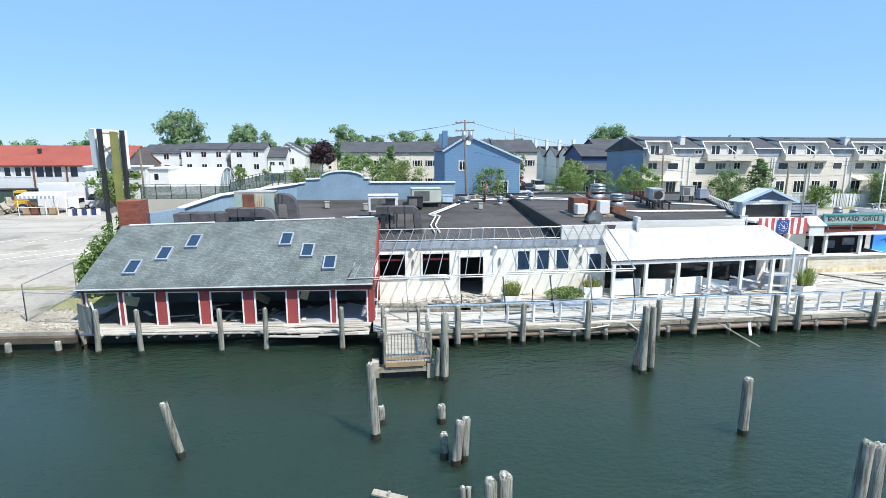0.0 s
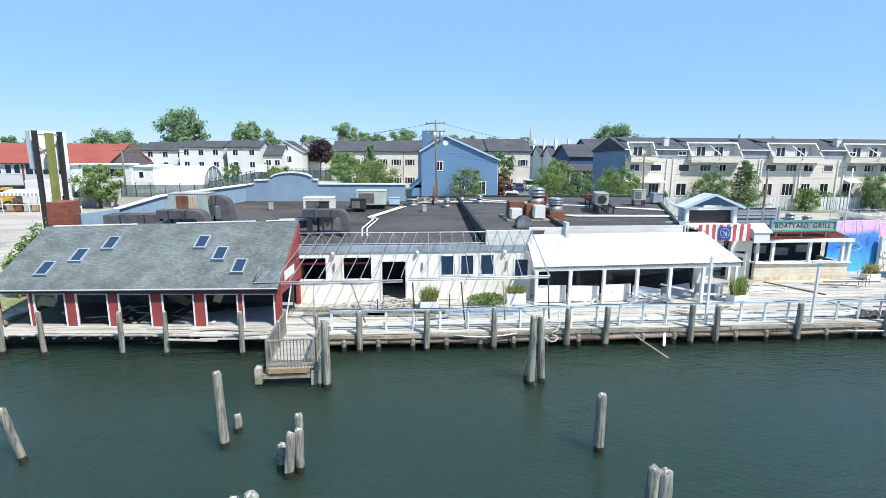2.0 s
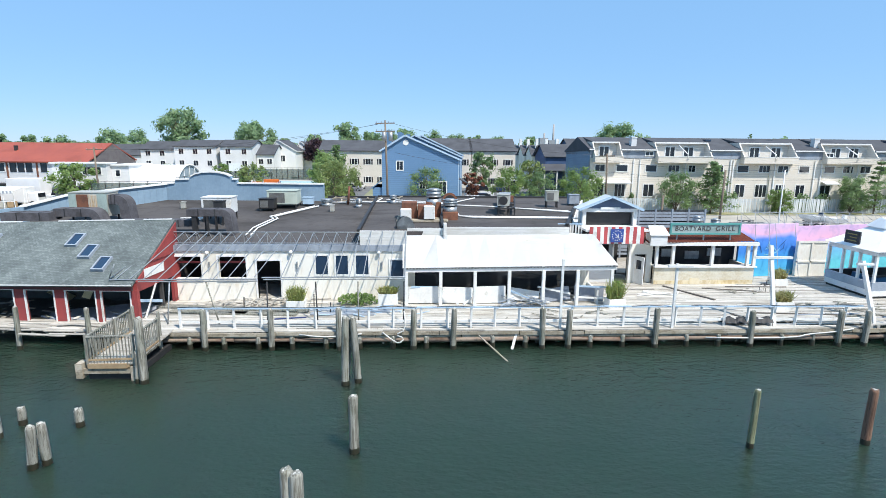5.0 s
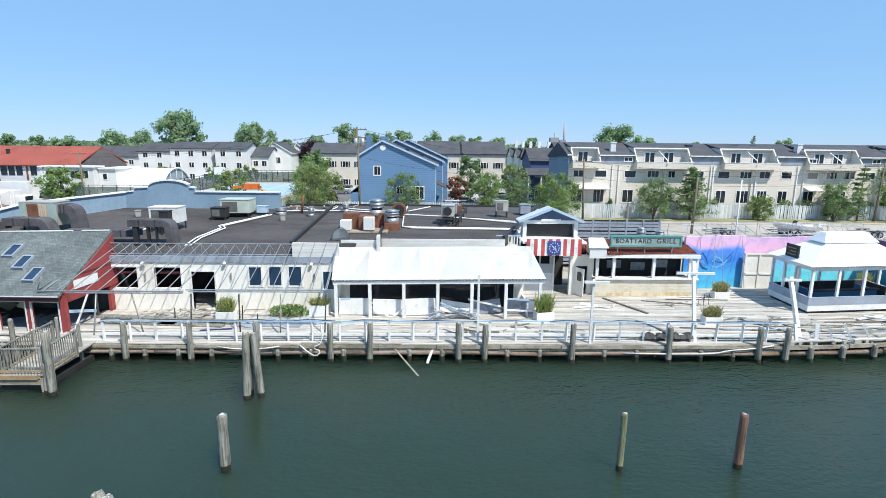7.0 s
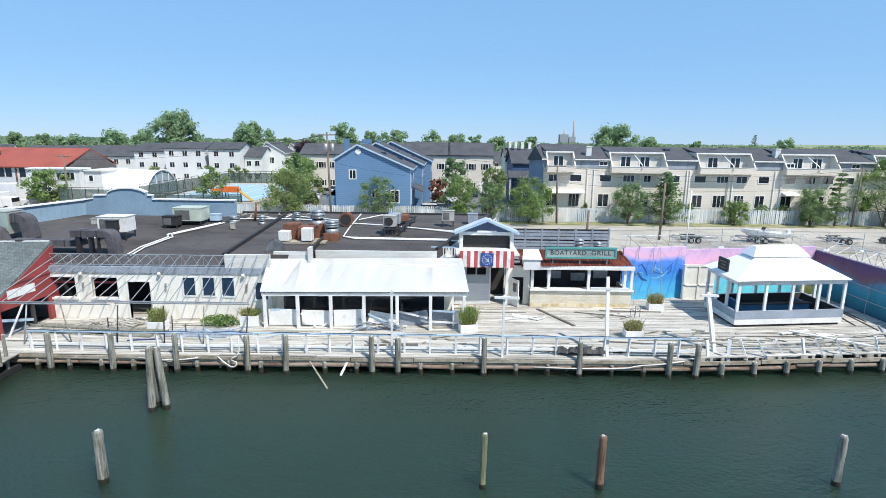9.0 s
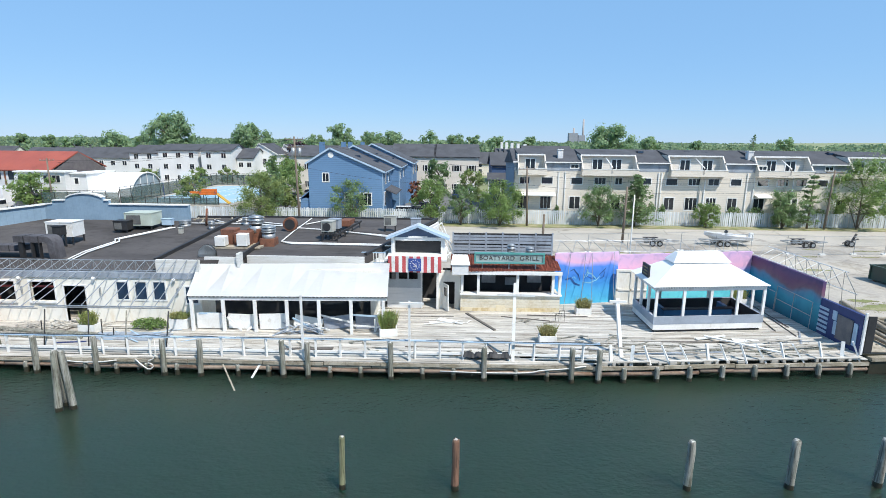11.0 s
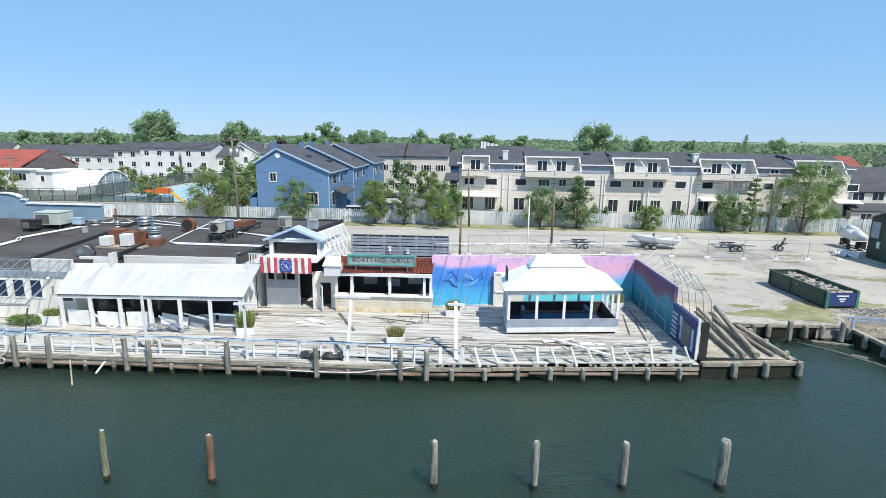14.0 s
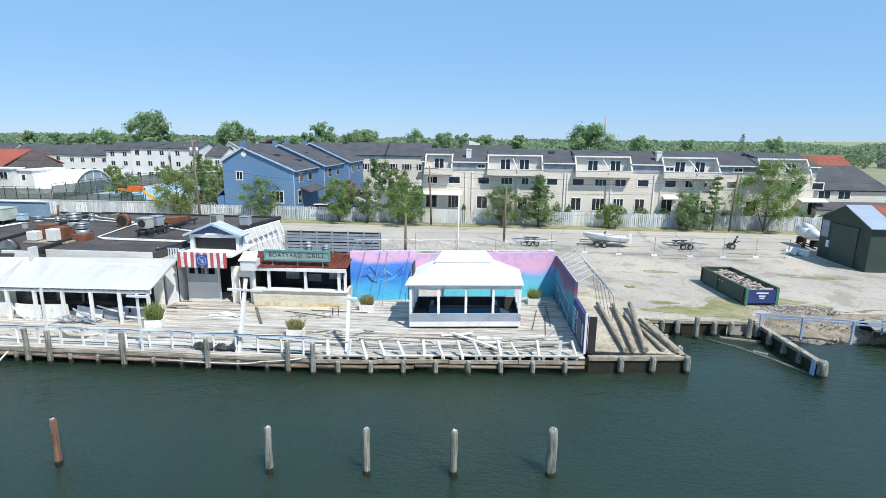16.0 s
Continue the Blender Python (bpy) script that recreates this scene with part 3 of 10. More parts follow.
for x in np.arange(-7, 44, 2.2):
    box(bm, float(x), float(x) + 0.12, deck_front(x) + 0.25, 30.2, DZ - 0.28, DZ - 0.1)
part("joist", bm, "timber", deck, at_world=True)

# fascia boards along the deck's edge
bm = B()
for k, (z0, z1, off) in enumerate(((0.69, 0.86, 0.0), (0.55, 0.66, 0.07))):
    x0 = -7.4
    while x0 < 29:
        x1 = min(29.2, x0 + random.uniform(3, 6))
        dz, dq = random.uniform(-0.03, 0.02), random.uniform(-0.05, 0.05) * k
        if random.random() > 0.3 * k:
            beam(bm, (x0, 24.06 + off, (z0 + z1) / 2 + dz), (x1 - 0.04, 24.06 + off, (z0 + z1) / 2 + dz + dq), 0.06, z1 - z0)
        x0 = x1
part("edge_board", bm, "palewood", deck, at_world=True)
WALER = stained(stained(mat("rust_brown_waler_timber", (0.30, 0.235, 0.18), (0.19, 0.13, 0.095), 0.9, scale=1.6, fine=14, stretch=(0.4, 2, 2), bump=0.7), 1.4, 0.7, (0.5, 2, 2), 0.5, 0.6, tint=(0.5, 0.34, 0.24)), 5, 0.5, lo=0.55, hi=0.62)
rw = random.Random(17)
x0 = -7.3
while x0 < 44.0:
    x1 = min(44.2, x0 + rw.uniform(3.5, 6.5))
    z0, z1 = 0.42 + rw.uniform(-0.05, 0.05), 0.42 + rw.uniform(-0.05, 0.05)
    bm = tube(B(), [(x0 + (x1 - x0) * f, deck_front(x0 + (x1 - x0) * f) + 0.03 + 0.02 * math.sin(9 * f), z0 + (z1 - z0) * f) for f in (0, 0.33, 0.67, 0.99)], rw.uniform(0.09, 0.12), 9)
    part("waler_log", bm, WALER, deck, "rust-stained brown waler log", at_world=True)
    x0 = x1
for i in range(46):
    x = random.uniform(-7, 29)
    bm = B()
    if i % 3:
        box(bm, x, x + random.uniform(0.08, 0.2), 24.13, 24.23, random.uniform(0.2, 0.45), 0.84)
    else:
        zz = random.uniform(0.3, 0.55)
        beam(bm, (x, 24.17, zz), (x + random.uniform(1, 2.4), 24.21, zz + random.uniform(-0.06, 0.06)), 0.06, 0.1)
    part("edge_block", bm, ("wet", "timber", "rust")[i % 7 % 3 if i % 5 else 1], deck, at_world=True)
bm = B()
x0 = 29.0
while x0 < 44:
    x1 = min(44.2, x0 + random.uniform(2, 4))
    beam(bm, (x0, deck_front(x0) - 0.06, 0.74 + random.uniform(-0.04, 0.04)), (x1 - 0.05, deck_front(x1) - 0.06, 0.74 + random.uniform(-0.04, 0.04)), 0.08, 0.2)
    x0 = x1
part("broken_edge_board", bm, "palewood", deck, at_world=True)
# spacer blocks above the broken edge, dark slots between them
for i, x in enumerate(np.arange(29.4, 43.8, 0.62)):
    bm = B()
    x = float(x)
    yy = deck_front(x) + 0.02
    if i % 5 != 3:
        box(bm, x, x + 0.16 + 0.2 * (i % 3 == 0), yy, yy + 0.12, 0.85, 0.99)
        part("spacer_block", bm, "deck", deck, at_world=True)
bm = B()
for x0 in (29.3, 33.1, 38.0, 41.2):
    beam(bm, (x0, deck_front(x0) + 0.1, 1.02), (x0 + 2.7, deck_front(x0 + 2.7) + 0.1, 1.02), 0.16, 0.05)
part("cap_board", bm, "deck", deck, at_world=True)
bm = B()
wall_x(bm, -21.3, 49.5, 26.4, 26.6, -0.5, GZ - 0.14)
solo("bulkhead_wall", bm, "wet", "dark timber bulkhead under the deck", "bulkhead", "structure")


def pile(x, y, top, r=0.16, lean=(0, 0), label="grey weathered timber mooring pile", foot=0.2, group="mooring piles", wood="timber"):
    """A mooring pile standing in the water, with a wet dark foot and a worn head."""
    t = thing("mooring_pile", (x, y, 0), label=label, category="pile", group=group)
    rng = random.Random(int(x * 100 + y * 10))
    bm = B()
    n = 14
    r *= 0.84
    rings = []
    zs = [-0.8, foot, foot + 0.02, top * 0.35 + foot * 0.65, top * 0.7 + foot * 0.3, top - 0.06, top]
    for zi, z in enumerate(zs):
        rr = r * (1.06 - 0.10 * max(z, 0) / max(top, 0.5)) * (0.86 if zi == 6 else 1)
        ring = []
        for i in range(n):
            a = 2 * math.pi * i / n
            k = rr * (1 + rng.uniform(-0.09, 0.09))
            ring.append(Vector((math.cos(a) * k + lean[0] * z, math.sin(a) * k + lean[1] * z, z + (rng.uniform(-0.05, 0.05) if zi == 6 else 0))))
        rings.append(ring)

    def skin(rs, cap):
        bm = B()
        vv = [[bm.verts.new(c) for c in ring] for ring in rs]
        for p, q in zip(vv, vv[1:]):
            for i in range(n):
                bm.faces.new((p[i], p[(i + 1) % n], q[(i + 1) % n], q[i])).smooth = True
        if cap:
            bm.faces.new(vv[-1])
        return bm
    part("shaft", skin(rings[1:], True), wood, t)
    bm = B()
    for i in range(5):
        a, q = rng.uniform(0, 6.3), r * rng.uniform(0.1, 0.6)
        c = Vector((math.cos(a) * q + lean[0] * top, math.sin(a) * q + lean[1] * top, top - 0.02))
        box(bm, -0.03, 0.03, -0.025, 0.025, 0, 0.05, Matrix.Translation(c) @ pose(0, 0, 0, rng.uniform(-9, 9), rng.uniform(-9, 9), rng.uniform(0, 90)))
    part("split_head", bm, "palehead", t)
    part("wet_foot", skin(rings[:2], False), "wet", t)
    return t


# piles standing in the harbour: x, y, top, radius, lean
for x, y, top, r, lean in (
    (-13.33, 15.97, 1.82, 0.15, (-0.18, -0.05)), (-7.43, 16.34, 2.53, 0.17, (-0.05, 0.045)), (-7.26, 17.24, 0.64, 0.16, (0, 0)), (-5.2, 17.08, 0.64, 0.17, (0, 0)),
    (-5.06, 14.6, 1.4, 0.165, (0.09, -0.02)), (-4.78, 14.82, 1.42, 0.16, (0.03, -0.06)), (-5.35, 14.95, 0.7, 0.16, (0, 0.3)),
    (-4.68, 20.42, 2.85, 0.19, (0, 0)), (-4.98, 20.5, 1.35, 0.13, (0.06, 0)), (3.63, 20.1, 2.92, 0.18, (0.025, 0.035)), (4.14, 20.34, 2.88, 0.17, (-0.05, -0.035)), (3.6, 20.64, 2.72, 0.16, (0.095, -0.08)),
    (4.62, 15.2, 1.96, 0.19, (0, 0)), (-5.06, 9.82, 2.76, 0.16, (0, 0)), (-4.74, 9.9, 2.8, 0.18, (0, 0)), (-5.18, 12.5, 0.72, 0.09, (0, 0)), (-5.02, 12.55, 0.66, 0.07, (0, 0)),
    (3.72, 10.25, 2.72, 0.17, (0.03, 0)), (4.03, 10.18, 2.68, 0.19, (0, 0)),
    (17.72, 15.12, 2.05, 0.13, (0.02, 0)), (21.78, 15.22, 1.97, 0.16, (0.01, 0)), (30.2, 15.5, 1.9, 0.16, (0.01, 0)), (33.97, 15.68, 1.94, 0.17, (0.02, 0)),
    (37.33, 15.92, 1.9, 0.17, (0.02, 0)), (41.1, 16.2, 1.98, 0.23, (0.02, 0)), (57.28, 26.2, 1.0, 0.3, (0, 0)), (52.6, 31.6, 1.5, 0.2, (0, 0)), (56.0, 31.7, 1.5, 0.2, (0.02, 0)),
):
    pile(x, y, top, r, lean, wood={17.72: "pile_olive", 21.78: "pile_red"}.get(x, "timber"))
# piles along the deck's edge
DOCK = ((-3.62, 2.02), (-0.45, 2.05), (2.8, 2.08), (6.4, 2.0), (8.35, 2.05), (12.75, 2.06), (14.05, 1.98), (18.42, 2.0), (23.3, 1.84), (27.85, 1.88), (29.25, 1.84))
for x, top in DOCK:
    pile(x, 23.98, top, 0.17, ((x * 7.3) % 1 * 0.04 - 0.015, 0), "grey dock pile bolted to the deck edge", group="dock edge piles")
for x in np.arange(-6.0, 29, 1.63):
    if min(abs(x - d[0]) for d in DOCK) > 0.5:
        pile(float(x), 24.1, 0.6, 0.15, (0, 0), "short cut-off timber pile under the deck", 0.3, group="stub piles")
for x in np.arange(30.6, 44.3, 1.78):
    pile(float(x), deck_front(min(x, 44)) - 0.15 + max(0, x - 44) * 0.03, 0.78, 0.16, (0, 0), "short timber pile under the broken deck edge", 0.2, group="stub piles")
for x, y, lean in ((-20.05, 24.9, (0.03, 0)), (-18.12, 24.7, (-0.02, 0)), (-14.5, 24.4, (0, 0)), (-12.5, 24.3, (0.02, 0)), (-9.02, 24.05, (0, 0))):
    pile(x, y, 2.12, 0.138, lean, "grey dock pile in front of the red pavilion", group="pavilion piles")

# ---- red waterside pavilion ----
pav = thing("pavilion", (-14.3, 28, GZ), 0, "red open-fronted pavilion with grey shingle roof", "pavilion")
PAVILION_TURN = Matrix.Translation((-7.6, 25.5, 0)) @ Matrix.Rotation(radians(-4), 4, "Z") @ Matrix.Translation((7.6, -25.5, 0))
OPEN = ((-21.35, -19.78), (-19.6, -18.04), (-17.56, -15.98), (-15.5, -13.9), (-13.38, -11.8), (-11.28, -9.66), (-9.44, -7.86))
bm = B()
wall_x(bm, -21.5, -7.7, 25.75, 25.95, DZ - 0.2, 2.8, [(a, b, DZ - 0.2, 2.5) for a, b in OPEN])
part("front_wall", bm, "red", pav, at_world=True)
bm = B()
box(bm, -21.55, -7.6, 25.5, 25.57, 2.54, 2.74)
part("eave_band", bm, mat("dark_red_eave_paint", (0.10, 0.025, 0.025), (0.06, 0.02, 0.02), 0.7), pav, "dark red eave board", at_world=True)
for a, b in OPEN:
    bm = B()
    for q in ((a, a + 0.065, DZ - 0.12, 2.5), (b - 0.065, b, DZ - 0.12, 2.5), (a + 0.065, b - 0.065, 2.435, 2.5)):
        box(bm, q[0], q[1], 25.72, 25.80, q[2], q[3])
    part("opening_trim", bm, "white", pav, "white-painted opening trim", at_world=True)


def slope(x, f, lift=0.0):
    """A point of the pavilion's roof, f of the way up; the roof sags to its far end."""
    k = (x + 21.6) / 14.0
    return (x, 25.42 + 4.58 * f, 2.7 + 0.16 * k + (2.4 + 0.26 * k) * f + lift)


bm = B()
sheet(bm, slope(-21.6, 0), slope(-7.6, 0), slope(-7.6, 1), slope(-21.6, 1), 0.12)
roof = part("roof", bm, "shingle", pav, at_world=True)
# shingle courses stand a little proud of one another
bm = B()
N = 38
for i in range(N):
    s0, s1 = i / N, min(1, (i + 1.25) / N)
    a = [bm.verts.new(v) for v in (slope(-21.61, s0, 0.017), slope(-7.59, s0, 0.017), slope(-7.59, s1, 0.011), slope(-21.61, s1, 0.011))]
    bm.faces.new(a)
part("shingle_course", bm, "shingle", roof, at_world=True, kind="stuff")
bm = B()
beam(bm, slope(-21.61, -0.004), slope(-7.59, -0.004), 0.03, 0.05)
for xa, xb in ((-21.2, -16.6), (-14.4, -10.0), (-9.4, -7.8)):
    beam(bm, slope(xa, 1, 0.03), slope(xb, 1, 0.03), 0.16, 0.05)
part("flashing", bm, "white", roof, "white metal flashing", at_world=True)
# side wall towards the patio, a red gable
bm = B()
for x in (-7.72,):
    pts = ((25.8, 2.4), (29.2, 2.4), (29.2, DZ - 0.1), (29.95, DZ - 0.1), (29.95, 5.36), (25.8, 2.92))
    a = [bm.verts.new((x, y, z)) for y, z in pts]
    b = [bm.verts.new((x + 0.18, y, z)) for y, z in pts]
    bm.faces.new(a)
    bm.faces.new(b[::-1])
    for i in range(6):
        bm.faces.new((a[i], b[i], b[(i + 1) % 6], a[(i + 1) % 6]))
bmesh.ops.recalc_face_normals(bm, faces=bm.faces)
part("side_wall", bm, "red", pav, at_world=True)
for y0, y1, m in ((25.76, 25.98, "red"), (28.0, 28.14, "dark")):
    bm = B()
    box(bm, -7.72, -7.55, y0, y1, DZ - 0.1, 2.52)
    part("side_post", bm, m, pav, at_world=True)
bm = B()
beam(bm, (-7.5, 26.2, DZ), (-7.45, 27.3, 2.5), 0.03, 0.12)
part("leaning_board", bm, "white", pav, "white board leaning in the open side", at_world=True)
bm = B()
beam(bm, (-7.62, 26.0, 1.9), (-7.62, 28.0, 1.3), 0.04, 0.16)
part("broken_rail", bm, "paleblue", pav, at_world=True)
bm = B()
box(bm, -7.54, -7.51, 26.5, 28.3, 2.95, 3.42)
part("side_panel", bm, "white", pav, "bleached board on the red gable", at_world=True)
# floor and back wall colours hold the shade inside the pavilion
FLOOR = mat("shade_dark_worn_floor", (0.10, 0.095, 0.085), (0.055, 0.055, 0.055), 0.5, scale=0.9)
INNER = mat("shade_dim_green_grey_wall", (0.09, 0.10, 0.095), (0.05, 0.055, 0.055), 0.8, scale=0.8)
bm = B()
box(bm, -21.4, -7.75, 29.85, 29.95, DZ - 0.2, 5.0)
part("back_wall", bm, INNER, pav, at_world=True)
TORN = mat("yellowed_insulation_board", (0.62, 0.58, 0.36), (0.50, 0.46, 0.28), 0.85, scale=2)
rd = random.Random(61)
for i in range(30):
    L_ = rd.uniform(0.3, 1.6)
    bm = B()
    box(bm, -L_ / 2, L_ / 2, -0.09, 0.09, 0, 0.03, pose(rd.uniform(-20.8, -8.2), rd.uniform(26.1, 28.8), DZ - 0.13 + rd.uniform(0, 0.12), rd.uniform(-8, 8), rd.uniform(-8, 8), rd.uniform(0, 180)))
    part("fallen_ceiling_board", bm, ("deck", "cream", "timber")[i % 3], pav, "broken board on the pavilion floor", at_world=True)
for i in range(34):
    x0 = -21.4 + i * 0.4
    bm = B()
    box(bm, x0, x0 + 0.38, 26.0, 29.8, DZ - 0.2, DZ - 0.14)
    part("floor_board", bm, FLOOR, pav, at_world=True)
# added sheet: its pale colour stands for the sunlit part of the floor
bm = B()
poly(bm, [(-13.3, 26.5), (-12.2, 26.05), (-8.0, 26.02), (-7.95, 28.5), (-9.6, 28.9), (-11.4, 28.2), (-12.6, 27.6)], DZ - 0.138, DZ - 0.06)
part("lit_floor_sheet", bm, mat("lit_floor_slate_blue", (0.42, 0.45, 0.50), (0.30, 0.32, 0.36), 0.4, scale=0.6), pav, "added pale slate-blue sheet for the sunlit floor", at_world=True)
for x, y, z, w, d, rx, ry in ((-18.7, 28.2, 2.35, 0.9, 0.5, 30, -14), (-20.3, 27.6, 1.5, 0.8, 0.5, 50, 12), (-16.9, 28.4, 2.45, 0.5, 0.3, 20, 0), (-12.0, 28.0, 2.2, 0.5, 0.25, 35, 8), (-12.9, 28.6, 2.4, 0.4, 0.35, 30, -10), (-11.3, 27.4, 1.8, 0.4, 0.5, 70, 20), (-9.9, 28.4, 2.3, 1.3, 0.5, 20, 25), (-14.2, 29.2, 1.2, 1.2, 0.7, 15, 30)):
    bm = B()
    box(bm, -w / 2, w / 2, -d / 2, d / 2, 0, 0.03, pose(x, y, z, rx, ry, 10))
    part("hanging_ceiling_board", bm, TORN, pav, "torn pale ceiling board", at_world=True)
for x, yy in ((-20.2, 29), (-17.6, 28.4), (-15.6, 29.4), (-13.5, 28.6), (-11.4, 29.2), (-9.4, 28.4)):
    bm = B()
    beam(bm, (x, 26.2, 2.7), (x, 29.8, 2.7), 0.1, 0.16)
    part("tie_beam", bm, "timber", pav, at_world=True)
# skylights: x, fraction up the slope
for x, s in ((-19.47, 0.28), (-18.3, 0.475), (-17.13, 0.66), (-12.31, 0.65), (-11.06, 0.465), (-9.81, 0.28)):
    x, y, z = slope(x, s, 0.015)
    m = PAVILION_TURN @ pose(x, y, z, math.degrees(math.atan2(2.52, 4.58)))
    sk = thing("skylight", (x, y, z), 0, "blue-tinted glass skylight in a metal curb", "skylight", "skylights on the pavilion roof")
    sk.matrix_basis = m
    bm = B()
    wx, wy = 0.32, 0.52
    for q in ((-wx, wx, -wy, -wy + 0.08), (-wx, wx, wy - 0.08, wy), (-wx, -wx + 0.07, -wy + 0.08, wy - 0.08), (wx - 0.07, wx, -wy + 0.08, wy - 0.08)):
        box(bm, q[0], q[1], q[2], q[3], -0.02, 0.16)
    part("curb", bm, "greyband", sk)
    bm = B()
    box(bm, -wx + 0.07, wx - 0.07, -wy + 0.08, wy - 0.08, 0.05, 0.12)
    part("pane", bm, "skylight", sk)
# walkway before the pavilion, with ragged boards
random.seed(8)
bm = B()
for row in range(11):
    y = 24.3 + row * 0.16
    x0 = -21.0
    while x0 < -7.7:
        x1 = min(-7.7, x0 + random.uniform(1.5, 4))
        sag = -0.10 * max(0, (x0 + 14) / 7) * (row < 6)
        front = 24.3 + 0.22 * math.sin(x0 * 1.9) + (0.25 if x0 < -18 else 0)
        if y > front and random.random() > 0.07:
            box(bm, x0, x1 - 0.015, y, y + 0.145, DZ - 0.14 + sag, DZ - 0.09 + sag)
        x0 = x1
pav.matrix_basis = PAVILION_TURN @ pav.matrix_basis
walkway = solo("walkway", bm, "deck", "sagging bleached boardwalk before the pavilion", "boardwalk", "structure")
bm = B()
for x in np.arange(-20.8, -7.7, 0.72):
    rod(bm, (float(x), 24.5, DZ - 0.24), (float(x), 26.3, DZ - 0.24), 0.07, n=6)
part("joist", bm, "timber", walkway)
walkway.matrix_basis = PAVILION_TURN
for i, (x, y, rz, L) in enumerate(((-9.6, 24.15, 4, 2.6), (-11.2, 24.05, -3, 2.2), (-8.9, 24.6, 9, 2.0), (-9.2, 25.2, -8, 2.4), (-10.4, 25.5, 12, 1.9))):
    bm = B()
    box(bm, -L / 2, L / 2, -0.09, 0.09, 0, 0.04)
    b = solo("loose_board", bm, "deck", "loose bleached plank on the boardwalk", "plank", group="loose planks")
    b.matrix_basis = pose(x, y, DZ - 0.085 + i * 0.004 - (0.02 if i < 2 else 0), 0, 2, rz)

# ---- restaurant building ----
rest = thing("restaurant_building", (6, 36, GZ), 0, "low white flat-roofed restaurant building, abandoned", "building")
FY = 29.5
WIN = ((-7.32, -5.82, 2.2, 3.46), (-4.83, -3.29, 2.2, 3.46), (-2.67, -1.35, DZ + 0.02, 3.21), (0.69, 1.38, 2.4, 3.5), (1.85, 2.54, 2.4, 3.52), (3.0, 3.72, 2.4, 3.53), (5.0, 5.75, 2.2, 3.25))
bm = B()
wall_x(bm, -7.5, 5.95, FY, FY + 0.2, DZ - 0.2, 3.78, WIN)
part("front_wall", bm, "cream", rest, at_world=True)
bm = B()
wall_x(bm, 5.95, 17.0, 30.3, 30.5, DZ - 0.2, 4.3, [(6.4, 16.4, DZ - 0.05, 3.2)])
box(bm, 5.8, 5.95, FY + 0.2, 30.5, DZ - 0.2, 3.78)
part("terrace_wall", bm, "cream", rest, at_world=True)
bm = B()
box(bm, -7.5, 5.95, FY - 0.08, FY + 0.2, 3.78, 4.14)
part("fascia", bm, "greyband", rest, "blue-grey painted fascia band", at_world=True)
bm = B()
box(bm, 3.25, 5.95, FY, FY + 0.2, 4.14, 4.95)
box(bm, 5.95, 8.1, FY + 0.75, FY + 0.9, 4.14, 5.0)
box(bm, 8.1, 8.28, FY + 0.5, FY + 1.1, 4.0, 5.3)
box(bm, 8.28, 15.9, 31.2, 31.32, 4.08, 4.92)
part("parapet", bm, lined(mat("white_parapet_boards", (0.74, 0.73, 0.70), (0.60, 0.58, 0.53), 0.7, scale=1.2, fine=8, stretch=(0.3, 1, 2)), "Z", 0.2, 0.02, 0.7, 0.86), rest, "white-boarded parapet", at_world=True)
# two roof levels that rise gently to the back
bm = B()
sheet(bm, (-21.6, 30.9, 4.1), (3.15, FY + 0.12, 4.1), (3.15, 44.0, 5.45), (-21.2, 42.6, 5.35), 0.25)
part("roof", bm, "membrane", rest, "dark patched roof membrane", at_world=True)
bm = B()
sheet(bm, (3.15, FY + 0.22, 4.8), (8.1, FY + 0.92, 4.84), (8.1, 43.7, 5.52), (3.15, 43.9, 5.52), 0.5)
sheet(bm, (8.1, 31.34, 4.87), (15.9, 31.34, 4.87), (20.2, 43.6, 5.52), (8.1, 43.7, 5.52), 0.5)
part("roof", bm, "membrane", rest, "dark patched roof membrane", at_world=True)
bm = B()
beam(bm, (3.15, FY + 0.22, 4.86), (3.15, 42.5, 5.56), 0.18, 0.3)
beam(bm, (3.15, 43.9, 5.55), (20.2, 43.6, 5.55), 0.2, 0.22)
beam(bm, (15.9, 31.8, 4.95), (20.2, 43.6, 5.6), 0.2, 0.22)
beam(bm, (-1.0, 43.9, 5.5), (3.15, 43.9, 5.5), 0.2, 0.2)
beam(bm, (8.1, 30.6, 4.95), (8.1, 36, 5.2), 0.16, 0.34)
part("roof_curb", bm, "black", rest, at_world=True)
bm = B()
box(bm, 15.7, 15.9, 31.7, 33, DZ, 4.6)
sheet(bm, (16, 32.2, 4.6), (20.2, 43.2, 5.4), (20.2, 43.2, 0.9), (16, 32.2, 0.9), 0.15)
sheet(bm, (3, 44, 5.3), (20.2, 43.3, 5.3), (20.2, 43.3, 0.9), (3, 44, 0.9), 0.15)
sheet(bm, (-21, 42.6, 5.2), (3, 44, 5.3), (3, 44, 0.9), (-21, 42.6, 0.9), 0.15)
sheet(bm, (-21.4, 31.1, 4.0), (-21.2, 42.6, 5.2), (-21.2, 42.6, 0.9), (-21.4, 31.1, 0.9), 0.15)
part("outer_wall", bm, "white_siding", rest, at_world=True)
# room walls and floors, their dimness put into the near-black colour
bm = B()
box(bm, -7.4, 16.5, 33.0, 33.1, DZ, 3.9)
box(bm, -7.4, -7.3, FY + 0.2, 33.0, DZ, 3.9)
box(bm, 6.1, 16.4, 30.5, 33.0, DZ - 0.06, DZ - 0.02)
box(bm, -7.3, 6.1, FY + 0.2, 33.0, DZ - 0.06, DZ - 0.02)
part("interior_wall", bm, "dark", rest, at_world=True)
